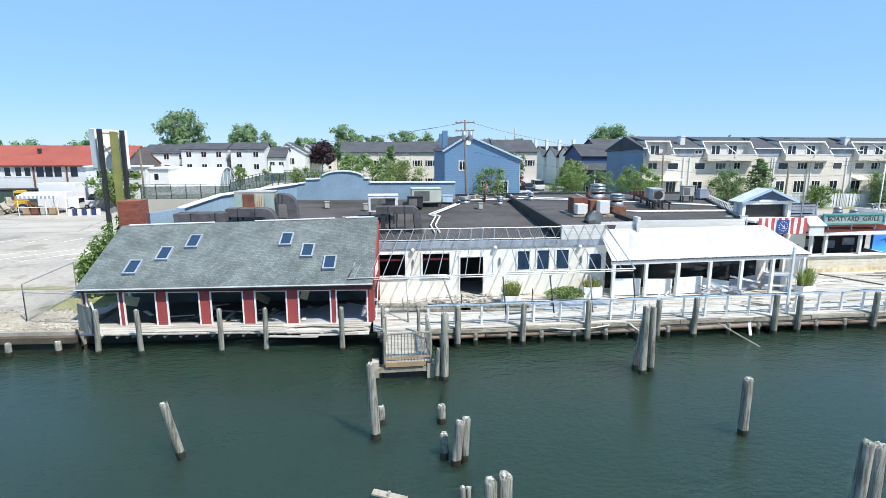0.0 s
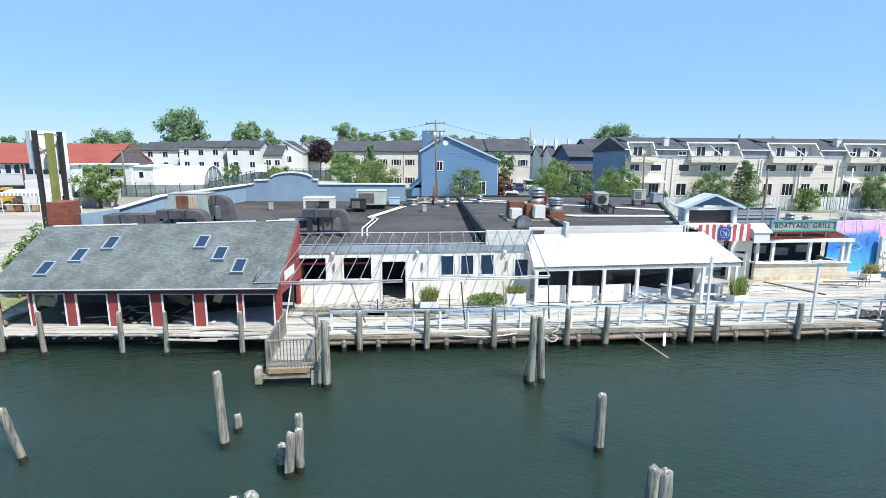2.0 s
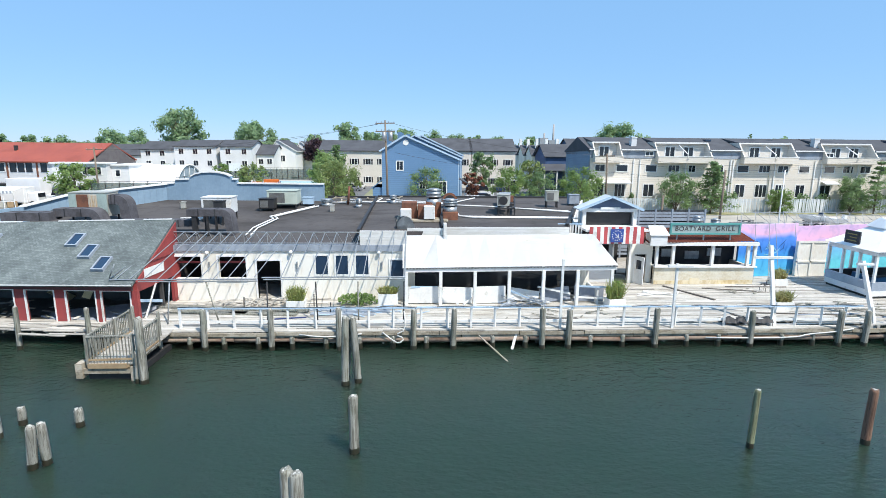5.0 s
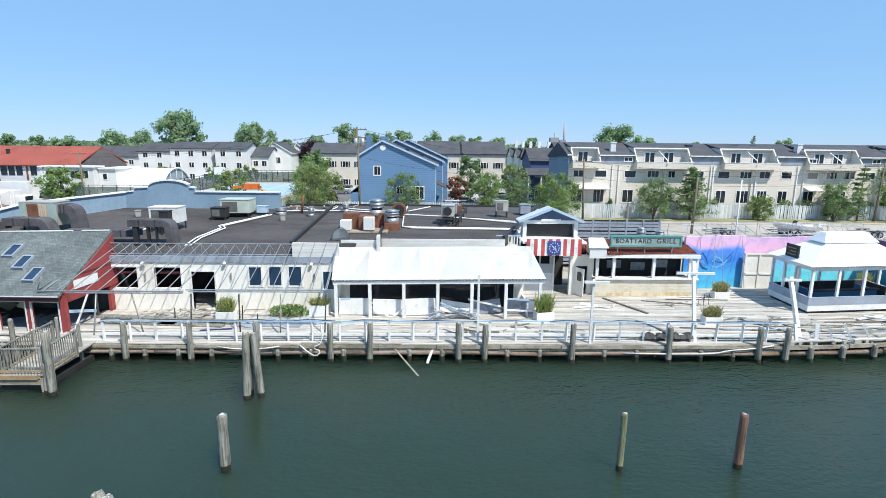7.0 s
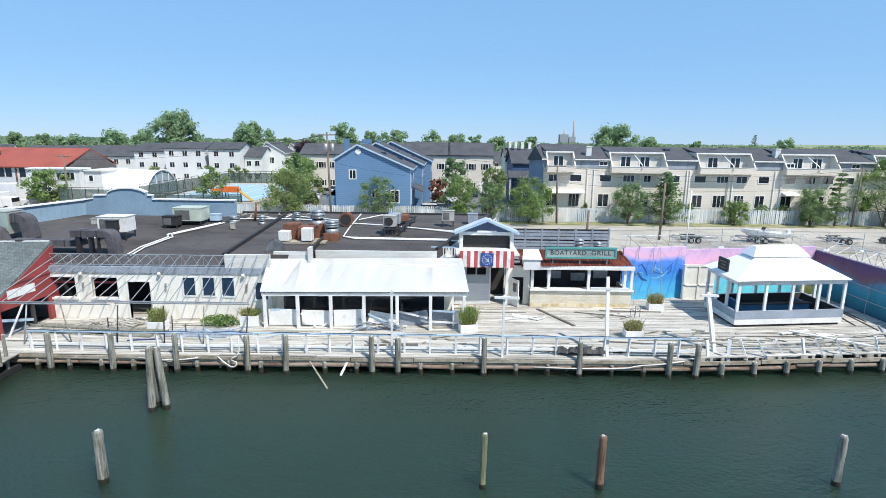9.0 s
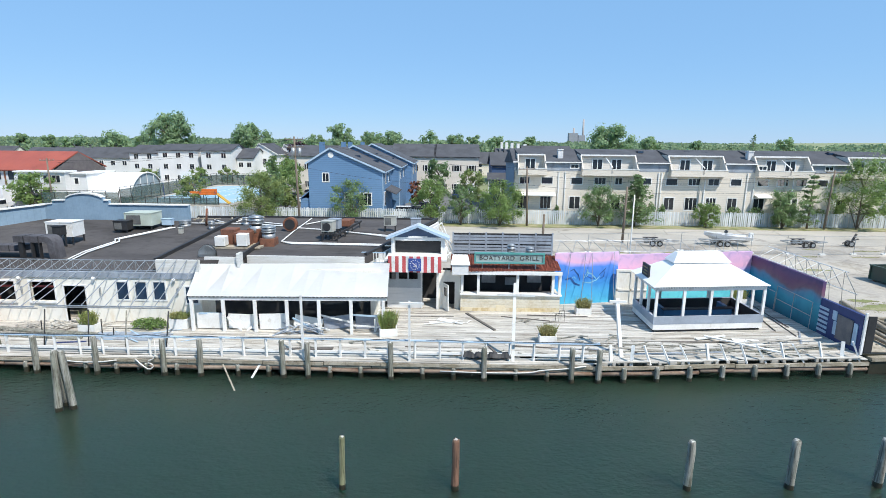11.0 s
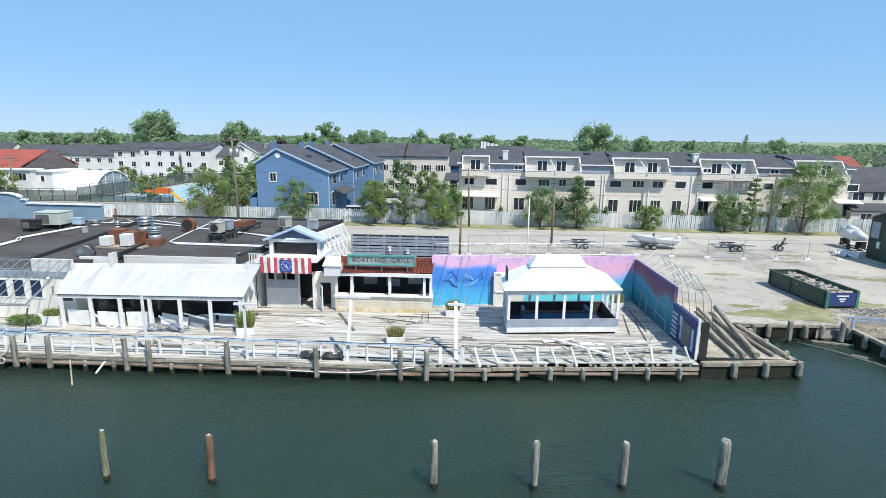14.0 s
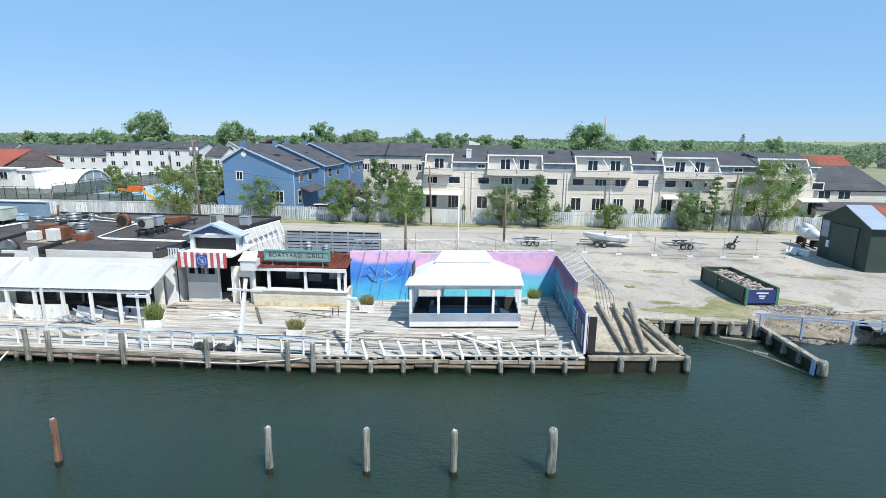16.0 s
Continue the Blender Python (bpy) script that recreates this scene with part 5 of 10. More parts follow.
# slatted grey screen behind the bar
scr = thing("slatted_screen", (27, 41, GZ), 0, "grey-blue slatted timber screen", "screen")
for i in range(7):
    x = 21.6 + i * 1.36
    bm = B()
    box(bm, x - 0.06, x + 0.06, 40.9, 41.02, GZ, 4.95)
    part("post", bm, "greyband", scr, at_world=True)
    if i < 6:
        for k in range(13):
            bm = B()
            box(bm, x + 0.06, x + 1.30, 40.93, 40.97, 1.2 + k * 0.28, 1.2 + k * 0.28 + (0.22 if k % 3 else 0.16))
            part("slat", bm, "greyband", scr, at_world=True)
bm = B()
box(bm, 21.6, 29.8, 41.3, 41.4, GZ, 4.8)
part("backing", bm, "black", scr, at_world=True)


# ---- mural walls ----
def mural(name, stops, height):
    """Bands of paint that melt into one another from the deck upwards, in slow waves."""
    m = bpy.data.materials.new(name)
    n, l, p = nodes_of(m)
    geo, sep = n.new("ShaderNodeNewGeometry"), n.new("ShaderNodeSeparateXYZ")
    l.new(geo.outputs["Position"], sep.inputs[0])
    slow, fine = n.new("ShaderNodeTexNoise"), n.new("ShaderNodeTexNoise")
    slow.inputs["Scale"].default_value, slow.inputs["Detail"].default_value = 0.42, 2
    fine.inputs["Scale"].default_value, fine.inputs["Detail"].default_value, fine.inputs["Distortion"].default_value = 1.6, 5, 0.8
    l.new(geo.outputs["Position"], slow.inputs["Vector"])
    l.new(geo.outputs["Position"], fine.inputs["Vector"])
    ad = n.new("ShaderNodeMath")
    ad.operation = "MULTIPLY_ADD"
    ad.inputs[1].default_value = 1.5
    l.new(slow.outputs["Fac"], ad.inputs[0])
    l.new(sep.outputs["Z"], ad.inputs[2])
    mr = n.new("ShaderNodeMapRange")
    mr.inputs["From Min"].default_value, mr.inputs["From Max"].default_value = DZ + 0.75, DZ + 0.75 + height
    l.new(ad.outputs[0], mr.inputs["Value"])
    cr = n.new("ShaderNodeValToRGB")
    e = cr.color_ramp.elements
    e[0].position, e[0].color = stops[0][0], (*stops[0][1], 1)
    e[1].position, e[1].color = stops[-1][0], (*stops[-1][1], 1)
    for pos, c in stops[1:-1]:
        e.new(pos).color = (*c, 1)
    l.new(mr.outputs[0], cr.inputs["Fac"])
    th, mx = n.new("ShaderNodeMapRange"), n.new("ShaderNodeMix")
    th.inputs["From Min"].default_value, th.inputs["From Max"].default_value, th.inputs["To Max"].default_value = 0.5, 0.72, 0.5
    l.new(fine.outputs["Fac"], th.inputs["Value"])
    mx.data_type, mx.blend_type = "RGBA", "MULTIPLY"
    l.new(th.outputs[0], mx.inputs["Factor"])
    l.new(cr.outputs[0], mx.inputs["A"])
    mx.inputs["B"].default_value = (0.45, 0.62, 0.75, 1)
    l.new(mx.outputs["Result"], p.inputs["Base Color"])
    p.inputs["Roughness"].default_value = 0.7
    return m


def stroke(parent, pts, w, material):
    """A tapering brush stroke on the wall between two ends of its line."""
    bm = B()
    n = len(pts)
    left, right = [], []
    for i, (p, out) in enumerate(pts):
        a, b = Vector(pts[max(0, i - 1)][0]), Vector(pts[min(n - 1, i + 1)][0])
        side = (b - a).normalized().cross(Vector(out)) * w * (0.25 + 0.75 * math.sin(math.pi * (i + 0.5) / n))
        left.append(bm.verts.new(Vector(p) + side))
        right.append(bm.verts.new(Vector(p) - side))
    for i in range(n - 1):
        bm.faces.new((left[i], left[i + 1], right[i + 1], right[i]))
    return part("brush_stroke", bm, material, parent)


MUR_A = mural("mural_paint_blue_pink", ((0.0, (0.08, 0.46, 0.68)), (0.25, (0.07, 0.40, 0.70)), (0.48, (0.04, 0.22, 0.64)), (0.7, (0.09, 0.26, 0.72)), (0.77, (0.45, 0.40, 0.76)), (0.83, (0.78, 0.45, 0.62)), (1.0, (0.70, 0.48, 0.68))), 3.67)
MUR_B = mural("mural_paint_cyan_pink", ((0.0, (0.10, 0.50, 0.56)), (0.3, (0.14, 0.58, 0.68)), (0.5, (0.20, 0.48, 0.76)), (0.6, (0.55, 0.46, 0.74)), (0.7, (0.80, 0.45, 0.60)), (1.0, (0.66, 0.42, 0.62))), 3.45)
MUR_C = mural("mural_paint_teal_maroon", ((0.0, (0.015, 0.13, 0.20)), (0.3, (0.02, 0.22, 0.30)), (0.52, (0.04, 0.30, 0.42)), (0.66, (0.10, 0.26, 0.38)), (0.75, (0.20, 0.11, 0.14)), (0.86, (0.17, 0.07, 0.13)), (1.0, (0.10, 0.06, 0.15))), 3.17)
bm = B()
poly(bm, [(28.8, 34.5), (33.5, 35.35), (33.5, 35.55), (28.8, 34.7)], DZ - 0.1, 4.62)
blue_wall = solo("wall_mural_blue", bm, MUR_A, "painted wall with a blue undersea mural and pink sky", "wall", "structure")
bm = B()
poly(bm, [(33.5, 35.35), (44.0, 37.2), (44.0, 37.4), (33.5, 35.55)], DZ - 0.1, 4.4)
solo("wall_mural_back", bm, MUR_B, "painted wall with a pink and turquoise mural", "wall", "structure")
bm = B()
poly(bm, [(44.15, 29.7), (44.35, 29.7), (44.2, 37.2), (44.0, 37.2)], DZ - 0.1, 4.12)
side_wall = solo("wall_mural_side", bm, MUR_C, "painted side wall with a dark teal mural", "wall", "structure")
FOAM = mat("pale_foam_paint", (0.26, 0.58, 0.74), None, 0.7)
DEEP = mat("deep_blue_paint", (0.025, 0.10, 0.30), None, 0.7)
for w, m, pts in ((0.07, FOAM, ((31.0, 2.8), (31.2, 3.2), (31.55, 3.05), (31.9, 2.7))), (0.06, FOAM, ((30.9, 2.5), (31.4, 2.4), (31.9, 2.6), (32.2, 2.9))), (0.05, FOAM, ((31.2, 3.45), (31.3, 3.1), (31.15, 2.85))), (0.05, FOAM, ((30.0, 2.75), (30.25, 2.9), (30.4, 2.7))),
                  (0.07, DEEP, ((29.9, 3.3), (30.2, 3.45), (30.55, 3.0), (30.7, 2.6))), (0.12, DEEP, ((29.6, 2.7), (30.0, 2.8), (30.3, 2.4), (30.7, 2.25))), (0.05, DEEP, ((32.1, 3.0), (32.4, 3.25), (32.6, 3.5))), (0.05, DEEP, ((32.2, 2.7), (32.45, 2.85), (32.5, 3.2))), (0.04, DEEP, ((31.0, 3.0), (31.5, 2.75), (32.0, 2.75)))):
    stroke(blue_wall, [((x, 34.5 + (x - 28.8) * 0.181 - 0.012, z), (0.178, -0.984, 0)) for x, z in pts], w * 0.7, m)
for k in range(6):
    y = 34.9 - 0.32 * k
    stroke(side_wall, [((44.02 + (37.2 - y) * 0.02 - 0.006, y - 0.1 * f * (-1) ** k, 2.55 + 0.5 * f + 0.05 * (k % 3)), (-1, 0, 0)) for f in (0, 0.4, 0.7, 1)], 0.07, DEEP)
bm = B()
box(bm, 44.2, 44.4, 26.3, 29.7, DZ - 0.1, 3.1)
solo("wall_mural_end", bm, "navy", "low navy wall end with pale stripes", "wall", "structure")
for i in range(6):
    bm = B()
    box(bm, 44.15, 44.19, 28.9, 29.75, 1.1 + i * 0.28, 1.25 + i * 0.28)
    b = solo("stripe_board", bm, "paleblue", "pale blue painted board on the navy wall", "board", group="striped boards")
bm = B()
box(bm, 44.13, 44.18, 26.9, 28.1, 1.15, 2.6)
solo("grey_board", bm, mat("weathered_grey_ply", (0.13, 0.125, 0.13), (0.20, 0.18, 0.17), 0.85, scale=2), "weathered grey plywood sheet on the navy wall", "board")
for k, (ya, yb, za, zb) in enumerate(((28.15, 28.4, 1.3, 2.1), (28.2, 28.55, 2.15, 2.7), (26.55, 26.85, 1.2, 2.5))):
    bm = B()
    box(bm, 44.16, 44.19, ya, yb, za, zb)
    solo("torn_panel", bm, "paleblue", "torn pale blue panel strip on the navy wall", "board", group="striped boards")
bm = B()
box(bm, 44.2, 44.32, 26.15, 26.25, DZ, 3.3)
solo("end_post", bm, "white", "white timber end post of the painted wall", "post")
bm = B()
box(bm, 44.42, 44.85, 26.2, 26.26, GZ + 0.054, 3.1)
solo("dark_panel", bm, "black", "black sheet leaning at the wall end", "panel")
bm = B()
wall_x(bm, 33.3, 35.5, 34.9, 35.1, DZ, 3.4)
for q in ((33.3, 35.5, 3.3, 3.44), (33.3, 35.5, 1.9, 2.0), (33.3, 33.43, 0.95, 3.3), (34.3, 34.42, 0.95, 3.3)):
    box(bm, q[0], q[1], 34.84, 34.9, q[2], q[3])
solo("white_partition", bm, "cream", "cream boarded partition before the mural", "partition")
for i, (y0, y1, z0, z1) in enumerate(((30.0, 33.6, 0.95, 2.75), (33.7, 36.2, 0.95, 2.3))):
    cbr = thing("crowd_barrier", (43.9, (y0 + y1) / 2, DZ), 0, "thin steel mesh panel leaning on the mural wall", "barrier", "pipe barriers")
    for z in (z0 + 0.9 * (i == 0), z1):
        bm = B()
        rod(bm, (43.85, y0, z), (43.95, y1, z), 0.025, n=6)
        part("rail", bm, "steel", cbr, at_world=True)
    for y in (y0, (y0 + y1) / 2, y1):
        bm = B()
        rod(bm, (43.88, y, DZ), (43.92, y, z1), 0.022, n=6)
        part("upright", bm, "steel", cbr, at_world=True)
# bent canopy hoops on top of the side wall
hoop = thing("awning_frame", (44.3, 34, 4.1), 0, "bent white pipe awning frame on the mural wall", "awning frame")
for i in range(7):
    y = 29.8 + i * 1.15
    xw = 44.28 - 0.02 * i
    bm = B()
    rod(bm, (xw, y, 4.1), (xw + 1.2, y + 0.1, 4.75), 0.018, n=6)
    part("strut", bm, "white", hoop, at_world=True)
    bm = B()
    rod(bm, (xw, y, 4.1), (xw + 1.2, y + 1.2, 4.75), 0.012, n=6)
    part("brace", bm, "steel", hoop, at_world=True)
    if i < 6:
        bm = tube(B(), [(xw + 1.2, y + 0.1, 4.75), (xw + 2.4, y + 0.5, 3.2), (xw + 3.0, y + 1.0, 1.0)], 0.02)
        part("leg", bm, "steel", hoop, at_world=True)
        bm = B()
        rod(bm, (xw + 1.2, y + 0.1, 4.75), (xw + 2.4, y + 1.65, 3.2), 0.016, n=5)
        part("brace", bm, "steel", hoop, at_world=True)
for p, q in (((45.5, 29.6, 4.75), (45.3, 37.6, 4.75)), ((44.25, 29.7, 4.2), (44.1, 37.2, 4.2)), ((46.7, 30.2, 3.2), (46.5, 36.6, 3.2))):
    bm = B()
    rod(bm, p, q, 0.028, n=6)
    part("rail", bm, "white", hoop, at_world=True)
bf = thing("awning_frame", (31, 34.8, 4.5), 0, "thin pipe frame over the blue mural", "awning frame")


def mural_y(x):
    return 34.6 + (x - 28.8) * 0.178


for i in range(13):
    x = 28.9 + i * 1.16
    zt = 4.62 if x < 33.5 else 4.4
    bm = B()
    rod(bm, (x, mural_y(x), zt), (x + 0.4, mural_y(x) + 0.9, zt + 0.75), 0.02, n=6)
    rod(bm, (x + 1.16, mural_y(x) + 0.2, zt), (x + 0.4, mural_y(x) + 0.9, zt + 0.75), 0.02, n=6)
    if i % 2:
        rod(bm, (x + 0.4, mural_y(x) + 0.9, zt + 0.75), (x + 1.6, mural_y(x) + 1.1, zt + 0.55), 0.018, n=6)
    part("strut", bm, "steel", bf, at_world=True)
for dy, dz in ((0.9, 0.72), (0.1, 0.06)):
    bm = B()
    rod(bm, (28.9, mural_y(28.9) + dy, 4.6 + dz), (44.0, mural_y(44) + dy, 4.4 + dz), 0.022, n=6)
    part("rail", bm, "steel", bf, at_world=True)
for x, x2 in ((29.9, 29.3), (31.0, 30.5), (31.5, 31.3), (33.1, 32.9)):
    bm = B()
    rod(bm, (x, mural_y(x) - 0.16, 4.66), (x2, mural_y(x) - 1.5, DZ), 0.02, n=6)
    part("strut", bm, "steel", bf, at_world=True)

# ---- gazebo bar ----
gz = thing("gazebo", (37.35, 31.3, DZ), 0, "white open gazebo with a two-tier hipped roof", "gazebo")
GX0, GX1, GY0, GY1 = 33.88, 40.9, 28.95, 33.6
bm = B()
for q in ((GX0, GX1, GY0, GY0 + 0.1), (GX0, GX1, GY1 - 0.1, GY1), (GX0, GX0 + 0.1, GY0 + 0.1, GY1 - 0.1), (GX1 - 0.1, GX1, GY0 + 0.1, GY1 - 0.1)):
    box(bm, q[0], q[1], q[2], q[3], 1.06, 1.42)
part("base_wall", bm, "white", gz, at_world=True)
bm = B()
for q in ((GX0 - 0.02, GX1 + 0.02, GY0 - 0.02, GY0 + 0.12), (GX0 - 0.02, GX1 + 0.02, GY1 - 0.12, GY1 + 0.02), (GX0 - 0.02, GX0 + 0.12, GY0 + 0.12, GY1 - 0.12), (GX1 - 0.12, GX1 + 0.02, GY0 + 0.12, GY1 - 0.12)):
    box(bm, q[0], q[1], q[2], q[3], 1.42, 1.92)
part("wall_panel", bm, mat("silver_grey_panel", (0.38, 0.43, 0.50), (0.29, 0.33, 0.38), 0.4, 0.2), gz, at_world=True)
for x in (33.96, 35.7, 37.42, 39.14, 40.82):
    for y in (GY0 + 0.05, GY1 - 0.05):
        bm = B()
        box(bm, x - 0.08, x + 0.08, y - 0.08, y + 0.08, 1.92, 3.58)
        part("post", bm, "white", gz, at_world=True)
for y in (30.5, 32.1):
    for x in (33.96, 40.82):
        bm = B()
        box(bm, x - 0.08, x + 0.08, y - 0.08, y + 0.08, 1.92, 3.58)
        part("post", bm, "white", gz, at_world=True)
bm = B()
for q in ((GX0, GX1, GY0, GY0 + 0.1), (GX0, GX1, GY1 - 0.1, GY1), (GX0, GX0 + 0.1, GY0 + 0.1, GY1 - 0.1), (GX1 - 0.1, GX1, GY0 + 0.1, GY1 - 0.1)):
    box(bm, q[0], q[1], q[2], q[3], 3.52, 3.8)
part("eave_beam", bm, "white", gz, at_world=True)


def hip(bm, lo, hi, z0, z1):
    a = [bm.verts.new((x, y, z0)) for x, y in ((lo[0], lo[2]), (lo[1], lo[2]), (lo[1], lo[3]), (lo[0], lo[3]))]
    b = [bm.verts.new((x, y, z1)) for x, y in ((hi[0], hi[2]), (hi[1], hi[2]), (hi[1], hi[3]), (hi[0], hi[3]))]
    for i in range(4):
        bm.faces.new((a[i], a[(i + 1) % 4], b[(i + 1) % 4], b[i]))
    bm.faces.new(b)
    bm.faces.new(a[::-1])


bm = B()
hip(bm, (33.62, 41.02, 28.7, 33.85), (35.5, 38.85, 30.5, 32.05), 3.84, 4.98)
part("lower_roof", bm, "whiteroof", gz, at_world=True)
bm = B()
hip(bm, (35.3, 39.05, 30.34, 32.2), (35.75, 38.6, 31.0, 31.6), 5.0, 5.56)
box(bm, 35.6, 38.75, 30.6, 31.95, 4.9, 5.02)
part("upper_roof", bm, "whiteroof", gz, at_world=True)
bm = B()
box(bm, 35.0, 39.5, 30.4, 30.6, DZ, 1.95)
box(bm, 35.0, 35.2, 30.6, 32.4, DZ, 1.95)
box(bm, 39.3, 39.5, 30.6, 32.4, DZ, 1.95)
part("inner_counter", bm, mat("blue_counter_paint", (0.05, 0.17, 0.30), (0.04, 0.13, 0.24), 0.6), gz, at_world=True)
bm = B()
box(bm, 34.9, 39.6, 30.25, 30.75, 1.95, 2.02)
part("inner_counter_top", bm, "dark", gz, at_world=True)
bm = B()
box(bm, 33.86, 33.95, 30.5, 31.65, 3.9, 4.78)
gs = solo("hanging_sign", bm, "black", "black sign board with yellow writing on the gazebo roof", "sign")
bm = B()
for k in range(3):
    box(bm, 33.84, 33.86, 30.7, 31.45 - 0.2 * (k % 2), 4.14 + 0.2 * k, 4.2 + 0.2 * k)
part("plain_bar", bm, mat("dull_yellow_paint", (0.30, 0.25, 0.07), None, 0.6), gs)

# corrugated drip edge, roof curl and a skirt gap, its shade a dark block
bm = B()
for i in range(73):
    x = 33.7 + i * 0.1
    box(bm, x, x + 0.05, 28.735, 28.75, 3.74, 3.81)
part("drip_edge", bm, "greyband", gz, at_world=True, kind="stuff")
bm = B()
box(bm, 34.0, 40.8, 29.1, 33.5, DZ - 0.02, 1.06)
part("skirt_gap_shade", bm, "dark", gz, at_world=True)
# added lining that paints the shade on the inner wall faces
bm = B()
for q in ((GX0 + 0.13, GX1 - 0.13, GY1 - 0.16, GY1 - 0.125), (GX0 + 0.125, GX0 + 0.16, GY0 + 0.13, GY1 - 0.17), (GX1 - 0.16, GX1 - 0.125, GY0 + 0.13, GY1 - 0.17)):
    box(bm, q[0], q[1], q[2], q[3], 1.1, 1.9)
part("inner_shade_lining", bm, "dark", gz, at_world=True)
bm = B()
box(bm, 34.02, 40.78, 29.12, 33.4, 1.06, 1.1)
part("floor", bm, mat("dark_blue_floor", (0.05, 0.08, 0.13), (0.035, 0.05, 0.08), 0.6), gz, at_world=True)

# the plan is a slanted rectangle: the front runs off the square by six degrees, the sides do not
SLANT = Matrix(((1, 0, 0, 0), (0.107, 0.802, 0, 28.87 - 0.802 * 28.7 - 0.107 * 33.65), (0, 0, 1, 0), (0, 0, 0, 1)))
for ob in gz.children:
    ob.data.transform(PLACE[gz.name].inverted() @ SLANT @ PLACE[gz.name])

# ---- deck railing ----
ral = thing("deck_railing", (12, 24.55, DZ), 0, "white timber deck railing with pale blue top rail", "railing")
random.seed(11)
x = -4.95
while x < 29.2:
    bm = B()
    lean = random.uniform(-0.02, 0.02)
    beam(bm, (x, 24.58, DZ - 0.1), (x + lean, 24.56, 1.9), 0.1, 0.1)
    part("post", bm, "white", ral, at_world=True)
    x += random.uniform(1.18, 1.4)
x0 = -5.0
while x0 < 29.3:
    x1 = min(29.4, x0 + random.uniform(3.4, 4.4))
    bm = B()
    beam(bm, (x0, 24.55, 1.93 + random.uniform(-0.02, 0.03)), (x1, 24.55, 1.93 + random.uniform(-0.02, 0.03)), 0.16, 0.045)
    part("top_rail", bm, "paleblue", ral, at_world=True)
    bm = B()
    beam(bm, (x0, 24.64, 1.2 + random.uniform(-0.02, 0.02)), (x1, 24.64, 1.2 + random.uniform(-0.02, 0.02)), 0.05, 0.12)
    part("bottom_rail", bm, "white", ral, at_world=True)
    x0 = x1
bm = tube(B(), [(-5.0 + 0.86 * i, 24.52, 1.99 + 0.035 * math.sin(i * 1.7) - 0.02 * (i % 3)) for i in range(41)], 0.022)
part("cable", bm, mat("dark_cable", (0.05, 0.07, 0.09), None, 0.6), ral, "dark cable along the top rail", at_world=True)
# wrecked railing posts beyond the bend
x = 30.0
i = 0
while x < 43.9:
    lx = (-0.05, 0.1, -0.3, -0.38, -0.42, -0.1, -0.35, -0.3, -0.45, -0.2, -0.5, -0.15, 0.1, -0.3)[i % 14]
    y = deck_front(x) + 0.25
    bm = B()
    L = math.sqrt(max(0.2, 0.9 - lx * lx))
    beam(bm, (x, y - 0.1, DZ - 0.12), (x + lx * 1.15, y + 0.12, DZ + 1.0 * L), 0.17, 0.08)
    solo("broken_post", bm, "white", "leaning white post of the wrecked railing", "post", group="wrecked railing posts")
    x += 1.06
    i += 1
for (p, q, w) in (((36.6, 28.2, 1.1), (39.6, 25.7, 1.15), 0.2), ((36.0, 27.9, 1.0), (37.9, 28.4, 1.05), 0.18), ((32.5, 26.0, 1.0), (40.0, 27.0, 1.05), 0.08), ((34.0, 26.3, 0.99), (44.0, 27.4, 1.1), 0.07), ((30.5, 25.4, 1.4), (35.2, 25.7, 1.05), 0.06), ((38, 27.3, 1.0), (43.5, 28.0, 1.2), 0.08), ((40.5, 26.5, 1.15), (43.8, 27.0, 1.25), 0.09), ((33.4, 28.0, 0.95), (36.0, 28.2, 0.95), 0.09)):
    bm = B()
    beam(bm, p, q, w, 0.06)
    solo("fallen_timber", bm, "deck" if w < 0.1 else "white", "fallen bleached rail timber on the deck", "plank", group="fallen timbers")


def tpost(x, y, h, lean=0.0, arm=None, w=0.16, back=0.0):
    t = thing("white_mast_post", (x, y, DZ), 0, "white painted timber mast post on the deck edge", "post", "mast posts")
    bm = B()
    beam(bm, (0, 0, -0.1), (lean * h, back * h, h), w, w)
    part("upright", bm, "white", t)
    if arm:
        bm = B()
        z = h - arm[2]
        beam(bm, (lean * z - arm[0], back * z - 0.1, z + 0.02), (lean * z + arm[1], back * z - 0.1, z), 0.1, 0.12)
        part("crossarm", bm, "white", t)
    return t


tpost(13.72, 24.4, 3.5, 0.0, None, 0.11)
tpost(19.38, 24.3, 3.3, 0.0, (0.5, 0.75, 0.12), 0.11)
tpost(24.85, 24.55, 3.95, 0.03, (0.95, 1.05, 0.6), 0.16, 0.3)
tpost(30.8, 25.3, 2.95, -0.03, (0.45, 0.5, 0.15), 0.18, 0.4)

# ---- steel awning frame over the patio ----
af = thing("patio_awning_frame", (-1, 28, DZ), 0, "bare galvanised awning frame over the patio", "awning frame")
FT, FB, FY0, FY1 = 4.86, 3.08, 25.7, 29.62


def fx(i, n=20):
    return -7.3 + 13.2 * i / n


